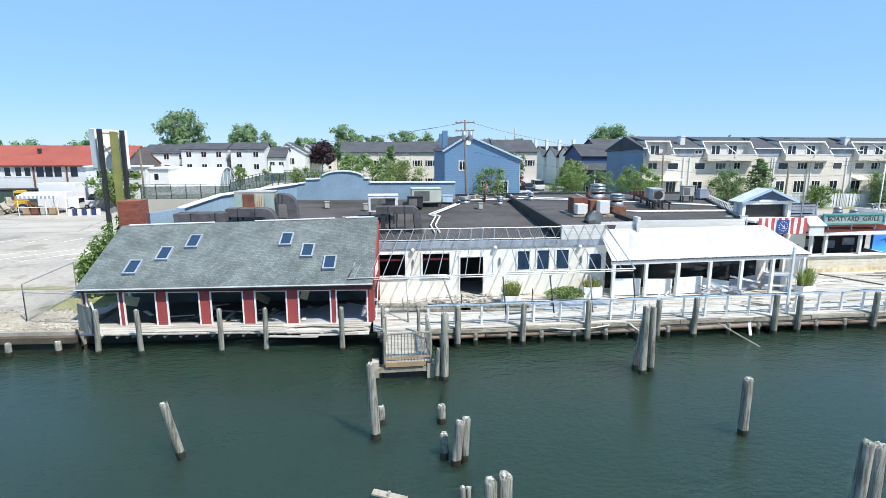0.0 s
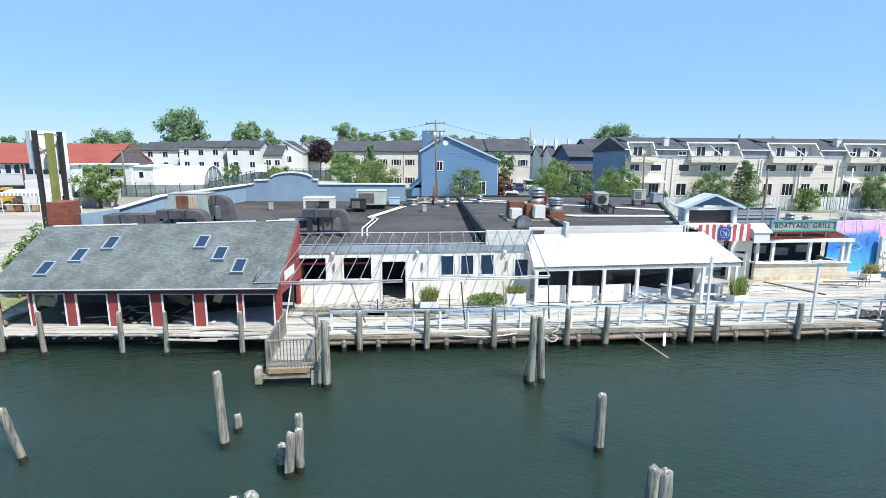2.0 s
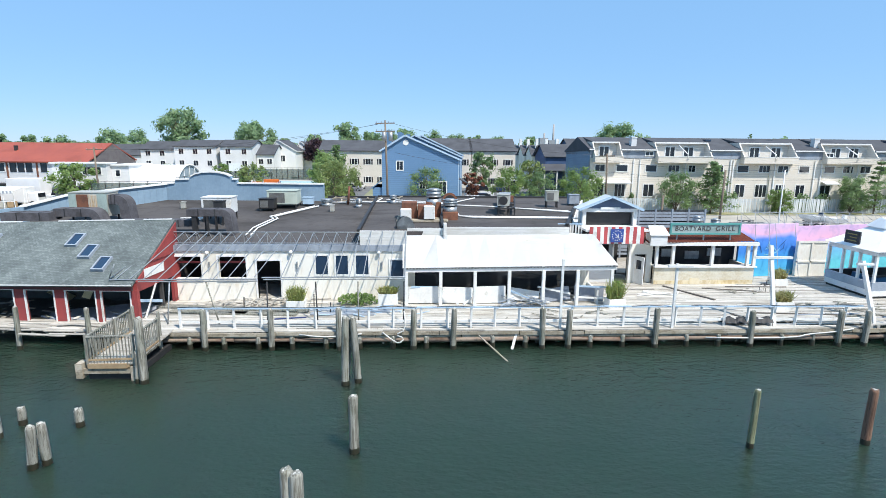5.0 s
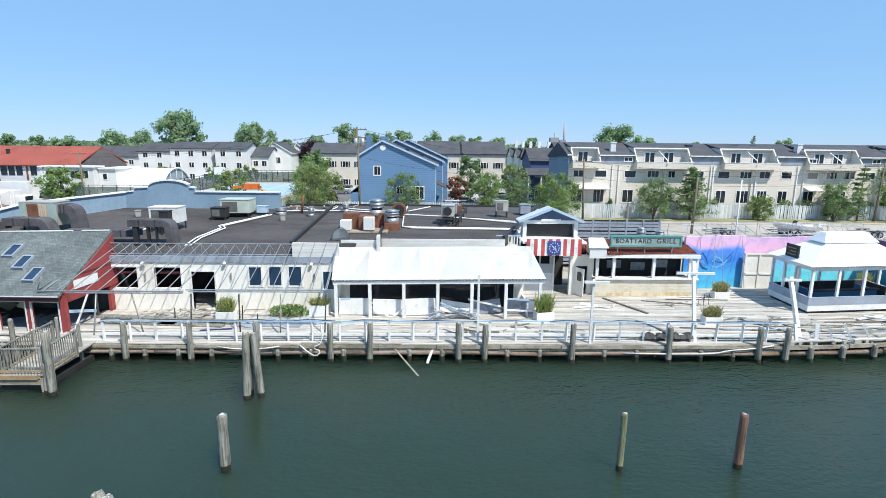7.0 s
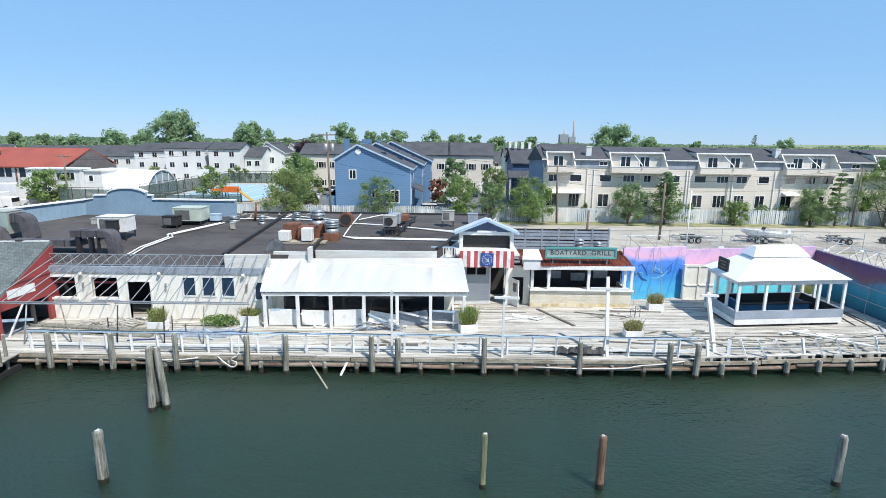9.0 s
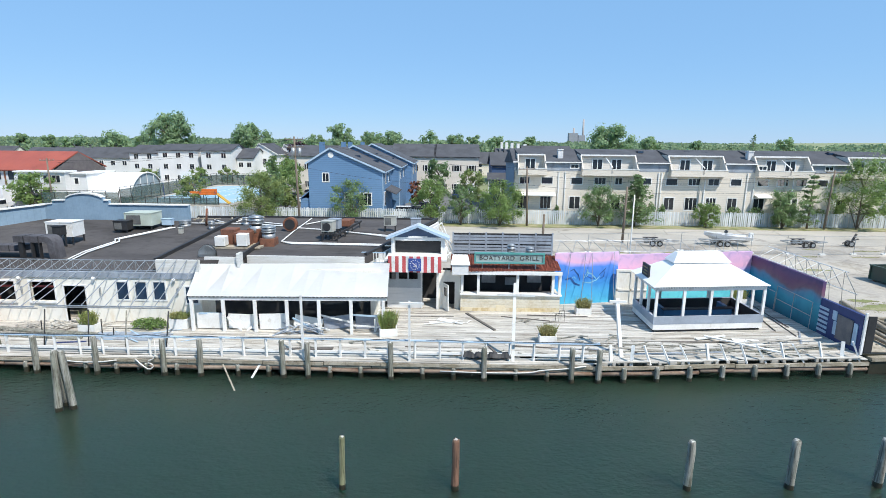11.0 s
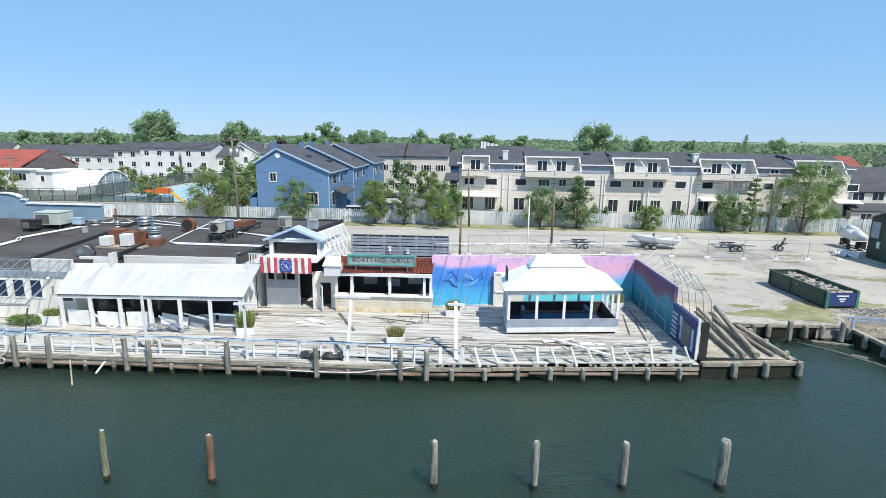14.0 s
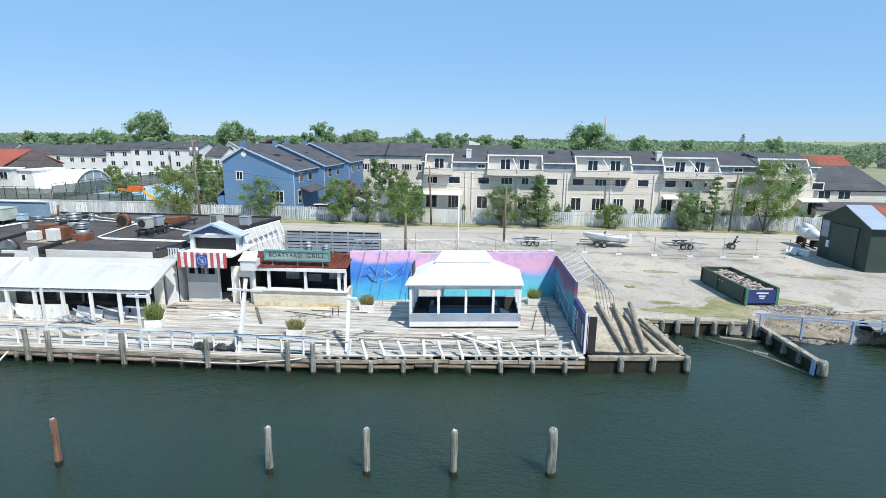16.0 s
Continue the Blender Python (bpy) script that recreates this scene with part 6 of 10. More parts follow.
for z in (FT, 4.22):
    bm = B()
    rod(bm, (-7.35, FY1, z), (3.3 if z > 4.5 else 5.95, FY1, z), 0.032, n=6)
    part("top_rail", bm, "steel", af, at_world=True)
for x0, x1, dz in ((-8.8, -1.55, 0.0), (-1.26, 5.95, 0.1)):
    for k, z in enumerate((FB + dz, FB - 0.16 + dz)):
        bm = B()
        rod(bm, (x0, FY0 + 0.22 * k, z), (x1, FY0 + 0.22 * k, z + 0.02), 0.034, n=6)
        part("front_rail", bm, "steel", af, at_world=True)
for i in range(21):
    bm = B()
    ztop = FT if fx(i) < 3.3 else 4.95
    rod(bm, (fx(i), FY1 - 0.1, ztop), (fx(i) * 1.04 - (0.9 if i < 11 else 0.25), FY0, FB + (0.02 if i < 10 else 0.12)), 0.024, n=6)
    part("rafter", bm, "steel", af, at_world=True)
    if i < 16:
        bm = B()
        rod(bm, (fx(i), FY1, FT), (fx(i + 0.5), FY1, 4.22), 0.013, n=5)
        rod(bm, (fx(i + 0.5), FY1, 4.22), (fx(i + 1), FY1, FT), 0.013, n=5)
        part("web", bm, "steel", af, at_world=True)
    if i < 17 and i % 2 == 0:
        bm = B()
        rod(bm, (fx(i), FY1, FT), (fx(i), FY1, 4.16), 0.02, n=5)
        part("strut", bm, "steel", af, at_world=True)
for x, xt, m in ((-3.34, -4.1, "timber"), (-0.95, -1.05, "black"), (1.55, 1.4, "black"), (3.6, 3.55, "timber"), (5.88, 5.9, "black"), (-5.9, -5.9, "steel")):
    bm = B()
    rod(bm, (x, 25.25, DZ - 0.05), (xt, FY0 + 0.1, FB - 0.14), 0.036, n=8)
    part("leg", bm, m, af, at_world=True)
bm = B()
tube(bm, [(-8.4, FY0 - 0.1, 3.9), (-8.8, FY0, FB), (-7.4, FY1, FT)], 0.03)
part("end_brace", bm, "steel", af, at_world=True)
bm = B()
rod(bm, (5.95, FY0, FB + 0.1), (5.9, FY1, 4.9), 0.03, n=6)
part("end_brace", bm, "steel", af, at_world=True)
# shorter broken pipes left standing on the patio
for x, y, h in ((-2.9, 27.6, 0.7), (0.95, 27.3, 0.95), (1.9, 26.9, 0.6)):
    bm = B()
    rod(bm, (x, y, DZ - 0.05), (x + 0.03, y, DZ + h), 0.03, n=6)
    part("stub", bm, "black", af, at_world=True)


# ---- planters ----
def leaves(name, n, centre, spread, size, material, parent, seed, dens=None):
    """A cloud of small leaf blades; dens: a function that says how far out a unit direction may reach."""
    rng = np.random.default_rng(seed)
    d = rng.normal(size=(n, 3))
    d /= np.linalg.norm(d, axis=1)[:, None]
    r = rng.uniform(0.35, 1, n) ** 0.6
    if dens is not None:
        r *= np.array([dens(v) for v in d])
    c = np.array(centre) + d * r[:, None] * np.array(spread)
    u = rng.normal(size=(n, 3))
    u /= np.linalg.norm(u, axis=1)[:, None]
    w = np.cross(u, rng.normal(size=(n, 3)))
    w /= np.linalg.norm(w, axis=1)[:, None]
    s = size * rng.uniform(0.6, 1.3, n)[:, None]
    v = np.stack([c - u * s, c + w * s * 0.55, c + u * s, c - w * s * 0.55], 1).reshape(-1, 3)
    return quick(name, v.tolist(), [(4 * i, 4 * i + 1, 4 * i + 2, 4 * i + 3) for i in range(n)], material, parent)


def planter(x, y, w=0.95, h=0.42, ph=0.8, kind="leaf", n=190, rz=0.0, label="white planter box with overgrown green grass"):
    t = thing("planter", (x, y, DZ), rz, label, "planter", "deck planters")
    bm = B()
    for q in ((-w / 2, w / 2, -0.3, -0.24), (-w / 2, w / 2, 0.24, 0.3), (-w / 2, -w / 2 + 0.06, -0.24, 0.24), (w / 2 - 0.06, w / 2, -0.24, 0.24)):
        box(bm, q[0], q[1], q[2], q[3], 0, h)
    part("box", bm, "white", t)
    bm = B()
    box(bm, -w / 2 + 0.06, w / 2 - 0.06, -0.24, 0.24, h - 0.12, h - 0.06)
    part("soil", bm, "earth", t)
    rng = random.Random(int(x * 10))
    vs, fs = [], []
    for i in range(n):
        bx, by = rng.uniform(-w / 2 + 0.1, w / 2 - 0.1), rng.uniform(-0.2, 0.2)
        tx, ty, tz = bx * 1.3 + rng.uniform(-0.28, 0.28), by * 1.5 + rng.uniform(-0.25, 0.25), h + ph * rng.uniform(0.45, 1)
        a = rng.uniform(0, math.pi)
        dx, dy = 0.013 * math.cos(a), 0.013 * math.sin(a)
        mx, my, mz = bx * 0.6 + tx * 0.4, by * 0.6 + ty * 0.4, h - 0.08 + (tz - h) * 0.55
        k = len(vs)
        vs += [(bx - dx, by - dy, h - 0.08), (bx + dx, by + dy, h - 0.08), (mx + dx * 1.5, my + dy * 1.5, mz), (tx, ty, tz), (mx - dx * 1.5, my - dy * 1.5, mz)]
        fs += [(k, k + 1, k + 2, k + 4), (k + 4, k + 2, k + 3)]
    quick("grass", vs, fs, kind, t, kind="stuff")
    leaves("foliage", int(n * 2.6), (0, 0, h + ph * 0.36), (w * 0.56, 0.36, ph * 0.46), 0.055, "leaf" if n > 250 else kind, t, int(x * 7) + 500)
    return t


planter(-0.1, 27.75, 1.0, 0.5, 0.95, "fresh_grass", label="white planter box with tall yellowing grass")
planter(17.8, 27.95, 1.05, 0.48, 1.25, "fresh_grass", 330, 12)
planter(27.15, 27.3, 1.0, 0.45, 0.75, "fresh_grass")
planter(30.45, 32.5, 1.0, 0.45, 0.8, "fresh_grass")
planter(42.3, 35.2, 0.9, 0.45, 0.8, "fresh_grass")
planter(4.9, 28.7, 1.1, 0.6, 0.5, "fresh_grass")
bush = thing("bush", (3.2, 28.4, DZ), 0, "sprawling green weed bush growing through the deck", "bush")
leaves("leaves", 900, (0, 0, 0.28), (1.15, 0.55, 0.42), 0.09, "leaf", bush, 3, lambda v: 1 if v[2] > -0.4 else 0.4)
bm = B()
for a in range(7):
    rod(bm, (0, 0, 0), (math.cos(a) * 0.7, math.sin(a) * 0.3, 0.35), 0.015, 0.006, n=5)
part("stem", bm, "bark", bush)

# ---- gangway ----
gw = thing("gangway", (-6.25, 22.5, 0.5), 0, "weathered timber gangway landing with picket railings", "gangway")
for i in range(23):
    y = 20.75 + i * 0.157
    bm = B()
    box(bm, -7.1, -5.18, y, y + 0.145, 0.74 + 0.007 * i, 0.79 + 0.007 * i)
    part("deck_board", bm, "deck", gw, at_world=True)
bm = B()
for x in (-7.1, -5.45):
    beam(bm, (x, 20.75, 0.66), (x, 24.4, 0.8), 0.08, 0.18)
beam(bm, (-7.06, 20.72, 0.655), (-5.49, 20.72, 0.655), 0.08, 0.2)
part("stringer", bm, "rail_new", gw, at_world=True)
for xa, ya, xb, yb in ((-7.08, 20.76, -5.2, 20.76), (-7.08, 20.76, -7.08, 24.1), (-5.2, 20.76, -5.2, 22.9)):
    bm = B()
    beam(bm, (xa, ya, 1.92), (xb, yb, 1.98), 0.1, 0.05)
    part("handrail", bm, "timber", gw, at_world=True)
    bm = B()
    beam(bm, (xa, ya, 0.9), (xb, yb, 0.95), 0.05, 0.08)
    part("lower_rail", bm, "rail_new", gw, at_world=True)
    L = math.hypot(xb - xa, yb - ya)
    n = int(L / 0.13)
    for i in range(n + 1):
        x, y = xa + (xb - xa) * i / n, ya + (yb - ya) * i / n
        if i == 0 and xa == xb:
            continue
        bm = B()
        s = 0.09 if i in (0, n) else 0.035
        box(bm, x - s / 2, x + s / 2, y - s / 2, y + s / 2, 0.7, 2.04 if s > 0.05 else 1.92)
        part("picket", bm, "timber", gw, at_world=True)
bm = B()
box(bm, -7.55, -5.1, 20.75, 21.15, 0.3, 0.5)
box(bm, -7.6, -7.32, 20.7, 21.2, 0.1, 0.75)
box(bm, -5.36, -5.06, 20.7, 21.2, -0.1, 0.62)
part("float_beam", bm, "palewood", gw, at_world=True)
bm = B()
box(bm, -7.2, -5.3, 20.9, 24.2, -0.3, 0.28)
part("float", bm, "black", gw, at_world=True)
for x, y in ((-7.05, 22.8), (-5.5, 23.6), (-7.15, 24.5)):
    pile(x, y, 2.05, 0.1, (0, 0), "thin timber post beside the gangway", group="gangway posts")

# ---- background: street fence, houses, trees ----
def house_window(parent, x0, x1, y, z0, z1, mull=1, name="window"):
    return framed_window(parent, x0, x1, y, z0, z1, mullions=mull, t=0.12, name=name)


fen = thing("street_fence", (35, 70.55, GZ), 0, "long weathered white board fence along the street", "fence")
random.seed(21)
vs, fs = [], []
x = -26.0
while x < 118:
    w = random.uniform(0.17, 0.21)
    h = 2.95 + random.uniform(-0.06, 0.06)
    d = random.choice((0.0, 0.07))
    k = len(vs)
    vs += [(x - 35, d, 0), (x + w - 35, d, 0), (x + w - 35, d, h - GZ), (x - 35, d, h - GZ), (x - 35, d + 0.04, 0), (x + w - 35, d + 0.04, 0), (x + w - 35, d + 0.04, h - GZ), (x - 35, d + 0.04, h - GZ)]
    fs += [(k, k + 1, k + 2, k + 3), (k + 5, k + 4, k + 7, k + 6), (k + 3, k + 2, k + 6, k + 7), (k + 4, k, k + 3, k + 7), (k + 1, k + 5, k + 6, k + 2)]
    x += w + 0.07
quick("fence_board", vs, fs, "fence", fen, kind="stuff")
bm = B()
box(bm, -26, 118, 70.68, 70.74, 1.3, 1.42)
box(bm, -26, 118, 70.68, 70.74, 2.5, 2.62)
part("fence_rail", bm, "fence", fen, at_world=True)

# beige terrace of town houses
tn = thing("town_house_terrace", (55, 78, GZ), 0, "long beige three-storey terrace with charcoal roofs", "terrace")
TX0, TX1 = 29.99, 83.2
bm = B()
box(bm, TX0, TX1, 72.0, 84, GZ, 8.35)
part("wall", bm, "beige_siding", tn, at_world=True)
bm = B()
DORM = ((30.49, 34.2, (32.3,)), (39.24, 46.73, (41.7, 44.35)), (51.3, 58.76, (53.86, 56.98)), (63.08, 70.35, (65.73, 68.4)), (75.8, 82.1, (77.9, 80.5)))


def prism_x(bm, x0, x1, prof):
    """A solid of one profile (y, z) from x0 to x1."""
    va = [bm.verts.new((x0, y, z)) for y, z in prof]
    vb = [bm.verts.new((x1, y, z)) for y, z in prof]
    bm.faces.new(va)
    bm.faces.new(vb[::-1])
    for i in range(len(prof)):
        j = (i + 1) % len(prof)
        bm.faces.new((va[i], vb[i], vb[j], va[j]))
    bmesh.ops.recalc_face_normals(bm, faces=bm.faces)
    return bm


EAVE = [(71.7, 9.42), (71.7, 9.56), (77.6, 11.25), (84.3, 9.2), (84.3, 8.95)]
BACK = [(72.75, 10.42), (72.75, 10.56), (77.6, 11.26), (84.3, 9.21), (84.3, 8.96), (77.6, 10.9)]
trf = None
edges = [TX0 - 0.25] + [v for d in DORM for v in d[:2]] + [TX1 + 0.25]
for k, (x0, x1) in enumerate(zip(edges, edges[1:])):
    piece = part("roof", prism_x(B(), x0, x1, BACK if k % 2 else EAVE), "farroof", tn, at_world=True)
    trf = trf or piece
    if k % 2 == 0:
        bm = B()
        box(bm, max(x0, TX0), min(x1, TX1), 71.95, 72.25, 8.35, 9.42)
        part("upper_band", bm, "greyband", tn, at_world=True)
        bm = B()
        box(bm, x0, x1, 71.6, 71.7, 9.42, 9.57)
        part("gutter", bm, "white", tn, at_world=True)
bm = B()
box(bm, TX0 - 0.02, TX0 + 0.06, 72.0, 84, GZ, 9.0)
part("end_wall", bm, "slate_siding", tn, "blue-grey sided end wall", at_world=True)
bm = B()
vs3 = [bm.verts.new((TX0 - 0.02, y, z)) for y, z in ((72, 9.0), (84, 9.0), (78, 11.2))]
bm.faces.new(vs3)
part("end_gable", bm, "slate_siding", tn, at_world=True)
for x0, x1, doors in DORM:
    d = thing("dormer", (x0, 72, 8), 0)
    d.parent = tn
    d.matrix_parent_inverse = PLACE[tn.name].inverted()
    PLACE[d.name] = Matrix.Translation((x0, 72, 8))
    # recessed loggia: back wall with doors, sloping cheek walls, projecting parapet
    bm = B()
    wall_x(bm, x0, x1, 73.2, 73.34, 8.3, 10.42, [(c - 0.72, c + 0.72, 8.4, 9.95) for c in doors])
    part("dormer_wall", bm, "beige_siding", d, at_world=True)
    bm = B()
    box(bm, x0 - 0.05, x1 + 0.05, 72.66, 72.76, 10.38, 10.57)
    part("fascia", bm, "white", d, at_world=True)
    for xc in (x0, x1):
        part("cheek_wall", prism_x(B(), xc - 0.08, xc + 0.08, [(71.1, 8.0), (73.3, 8.0), (75.0, 9.6), (75.0, 10.6), (72.7, 10.5), (71.15, 8.7)]), "beige_siding", d, at_world=True)
    bm = B()
    box(bm, x0 - 0.1, x1 + 0.1, 70.95, 71.07, 7.86, 8.6)
    box(bm, x0 - 0.1, x0, 71.07, 72.0, 7.86, 8.6)
    box(bm, x1, x1 + 0.1, 71.07, 72.0, 7.86, 8.6)
    box(bm, x0 - 0.1, x1 + 0.1, 70.95, 72.0, 7.76, 7.86)
    part("balcony_parapet", bm, "beige_siding", d, at_world=True)
    bm = B()
    box(bm, x0 - 0.14, x1 + 0.14, 70.9, 71.1, 8.6, 8.68)
    part("balcony_coping", bm, "white", d, at_world=True)
    bm = B()
    box(bm, x0 + 0.05, x1 - 0.05, 71.1, 73.2, 8.3, 8.38)
    part("balcony_floor", bm, "greyband", d, at_world=True)
    for c in doors:
        bm = B()
        wall_x(bm, c - 0.78, c + 0.78, 73.13, 73.24, 8.38, 10.02, [(c - 0.64, c - 0.05, 8.5, 9.88), (c + 0.05, c + 0.64, 8.5, 9.88)])
        part("balcony_door", bm, "white", d, at_world=True)
        bm = B()
        box(bm, c - 0.64, c + 0.64, 73.2, 73.23, 8.5, 9.88)
        part("pane", bm, "glass", d, at_world=True)
    if len(doors) > 1:
        xm = sum(doors) / 2
        bm = tube(B(), [(xm - 0.35, 72.6, 10.1), (xm + 0.15, 70.85, 8.95), (xm + 0.2, 70.85, 8.3), (xm + 0.2, 71.85, 7.7), (xm + 0.2, 71.9, 2.0)], 0.07)
        part("downpipe", bm, "white", d, "white rainwater pipe bent over the balcony", at_world=True)
for c, w, m in ((31.47, 1.3, 1), (34.57, 1.5, 0), (38.68, 1.5, 0), (41.89, 1.5, 2), (44.46, 0.9, 1), (48.21, 1.4, 0), (51.77, 1.5, 0), (54.86, 1.5, 2), (57.53, 1.4, 1), (60.60, 1.4, 0), (64.26, 1.4, 0), (66.96, 1.4, 2), (69.49, 1.4, 1), (72.41, 1.3, 0), (80.85, 1.4, 1), (83.62, 1.4, 0)):
    house_window(tn, c - w / 2, c + w / 2, 72.0, 6.55, 7.4, m)
for c, w, m in ((31.34, 1.5, 1), (34.45, 1.4, 2), (38.52, 1.4, 1), (44.17, 1.2, 1), (51.61, 1.3, 1), (54.66, 1.6, 2), (57.41, 1.3, 2), (60.33, 1.2, 1), (63.99, 1.4, 1), (68.55, 1.4, 1), (75.26, 1.3, 1), (83.34, 1.2, 1)):
    house_window(tn, c - w / 2, c + w / 2, 72.0, 3.1, 4.75, m)
for c in (38.27, 63.95, 72.97):
    house_window(tn, c - 0.5, c + 0.5, 71.95, 8.75, 9.2, 1)
for c in (36.49, 62.84):
    ch = thing("chimney", (c, 73, 9), 0)
    ch.parent = tn
    ch.matrix_parent_inverse = PLACE[tn.name].inverted()
    PLACE[ch.name] = Matrix.Translation((c, 73, 9))
    bm = B()
    box(bm, c - 0.36, c + 0.36, 73.2, 74.0, 9.5, 11.15)
    part("shaft", bm, "white_siding", ch, at_world=True)
    bm = B()
    box(bm, c - 0.42, c + 0.42, 73.13, 74.07, 11.15, 11.27)
    part("cap", bm, "white", ch, at_world=True)
for c in (36.15, 37.07, 43.52, 49.90, 50.30, 56.31, 62.07, 63.03, 68.36, 73.60, 74.16):
    bm = B()
    box(bm, c - 0.07, c + 0.07, 71.85, 71.99, 2, 8.2)
    part("downpipe", bm, "white", tn, at_world=True)
for x0, x1 in ((30.16, 35.70), (63.30, 65.32), (81.29, 84.70)):
    bm = B()
    sheet(bm, (x0, 70.9, 5.0), (x1, 70.9, 5.0), (x1, 72, 5.35), (x0, 72, 5.35), 0.1)
    part("awning", bm, "white", tn, "white awning over the ground floor", at_world=True)
for c in (48.45, 57.60, 75.63, 55.06):
    bm = B()
    s = 76.2
    zz = 9.6 + (s - 71.7) / 5.9 * 1.65
    box(bm, c - 0.4, c + 0.4, s - 0.5, s + 0.5, zz - 0.1, zz + 0.18)
    part("roof_light", bm, "skylight", trf, at_world=True)
# lower end house
eh = thing("end_house", (87, 75, GZ), 0, "low beige end house with charcoal roof", "house")
bm = B()
box(bm, 83.3, 93, 72.5, 82, GZ, 6.6)
box(bm, 83.3, 93.5, 71.0, 72.5, GZ, 4.0)
part("wall", bm, "beige_siding", eh, at_world=True)
bm = B()
sheet(bm, (83.2, 72.1, 6.5), (93.5, 72.1, 6.5), (91.5, 77.5, 9.6), (83.2, 77.5, 9.6), 0.2)
sheet(bm, (83.2, 70.6, 4.0), (93.9, 70.6, 4.0), (93.9, 72.5, 4.9), (83.2, 72.5, 4.9), 0.15)
part("roof", bm, "farroof", eh, at_world=True)
for x0 in (84.0, 86.6):
    house_window(eh, x0 + 0.2, x0 + 1.7, 72.5, 5.3, 6.3, 1)
    house_window(eh, x0 + 0.6, x0 + 2.0, 71.0, 2.4, 3.6, 1)


def gable_house(name, x0, x1, y0, y1, zl, zr, zp, xp, wall, label, base=GZ, trim="white", windows=(), side=()):
    """A house whose gable faces the street: eave heights left and right, peak at xp."""
    t = thing(name, ((x0 + x1) / 2, (y0 + y1) / 2, base), 0, label, "house")
    bm = B()
    prof = [(x0, base), (x1, base), (x1, zr), (xp, zp), (x0, zl)]
    va = [bm.verts.new((x, y0, z)) for x, z in prof]
    vb = [bm.verts.new((x, y1, z)) for x, z in prof]
    bm.faces.new(va)
    bm.faces.new(vb[::-1])
    for i in range(5):
        bm.faces.new((va[(i + 1) % 5], va[i], vb[i], vb[(i + 1) % 5]))
    bmesh.ops.recalc_face_normals(bm, faces=bm.faces)
    part("wall", bm, wall, t, at_world=True)
    bm = B()
    sheet(bm, (x0 - 0.3, y0 - 0.25, zl - 0.02), (xp, y0 - 0.25, zp + 0.18), (xp, y1, zp + 0.18), (x0 - 0.3, y1, zl - 0.02), 0.14)
    part("roof_slope", bm, "farroof", t, at_world=True)
    bm = B()
    sheet(bm, (xp, y0 - 0.25, zp + 0.18), (x1 + 0.35, y0 - 0.25, zr - 0.02), (x1 + 0.35, y1, zr - 0.02), (xp, y1, zp + 0.18), 0.14)
    part("roof_slope", bm, "farroof", t, at_world=True)
    bm = B()
    beam(bm, (x0 - 0.3, y0 - 0.27, zl - 0.08), (xp, y0 - 0.27, zp + 0.12), 0.06, 0.22)
    beam(bm, (xp, y0 - 0.27, zp + 0.12), (x1 + 0.35, y0 - 0.27, zr - 0.08), 0.06, 0.22)
    box(bm, x1 - 0.05, x1 + 0.05, y0 - 0.04, y0 + 0.1, base, zr)
    box(bm, x1 + 0.2, x1 + 0.38, y0 - 0.2, y1, zr - 0.2, zr - 0.04)
    part("trim", bm, trim, t, at_world=True)
    for c, w, z0, z1, m in windows:
        house_window(t, c - w / 2, c + w / 2, y0, z0, z1, m)
    for yc, w, z0, z1 in side:
        bm = B()
        box(bm, x1 - 0.02, x1 + 0.05, yc - w / 2 - 0.1, yc + w / 2 + 0.1, z0 - 0.1, z1 + 0.1)
        wv = part("window", bm, "white", t, at_world=True)
        bm = B()
        box(bm, x1 + 0.04, x1 + 0.07, yc - w / 2, yc + w / 2, z0, z1)
        part("pane", bm, "glass", wv, at_world=True)
    return t


g1 = gable_house("blue_house", 1.5, 11.8, 70.9, 82, 9.1, 8.0, 11.0, 4.6, "blue_siding", "blue lap-sided terrace house with saltbox gable", trim="paleblue", windows=((3.9, 0.8, 6.6, 7.7, 1), (9.35, 1.6, 3.4, 5.0, 2), (6.9, 0.7, 4.1, 5.0, 1)), side=((74, 1.6, 6.2, 7.5), (78, 1.6, 6.2, 7.5), (73, 1.2, 3.2, 5.0)))
bm = B()
rod(bm, (4.7, 70.85, 10.2), (4.7, 70.92, 10.2), 0.38, n=16)
part("round_vent", bm, "white", g1, at_world=True)
bm = B()
box(bm, 0.2, 1.5, 71.2, 78, GZ, 4.2)
sheet(bm, (0.0, 71.0, 4.1), (1.5, 71.0, 5.3), (1.5, 78, 5.3), (0.0, 78, 4.1), 0.1)
part("lean_to", bm, "blue_siding", g1, at_world=True)
bm = B()
sheet(bm, (11.8, 73.5, 5.4), (13.4, 73.5, 4.7), (13.4, 81, 4.7), (11.8, 81, 5.4), 0.12)
part("porch_roof", bm, "farroof", g1, at_world=True)
g2 = gable_house("blue_house", 2.6, 12.9, 82.05, 94, 9.2, 8.1, 11.25, 5.7, "blue_siding", "blue lap-sided terrace house with saltbox gable", trim="paleblue", side=((85, 1.6, 6.2, 7.5), (90, 1.6, 6.2, 7.5)))
g3 = gable_house("blue_house", 3.7, 14.0, 94.05, 106, 9.3, 8.2, 11.45, 6.8, "blue_siding", "blue lap-sided terrace house with saltbox gable", trim="paleblue", side=((97, 1.6, 6.2, 7.5), (102, 1.6, 6.2, 7.5)))
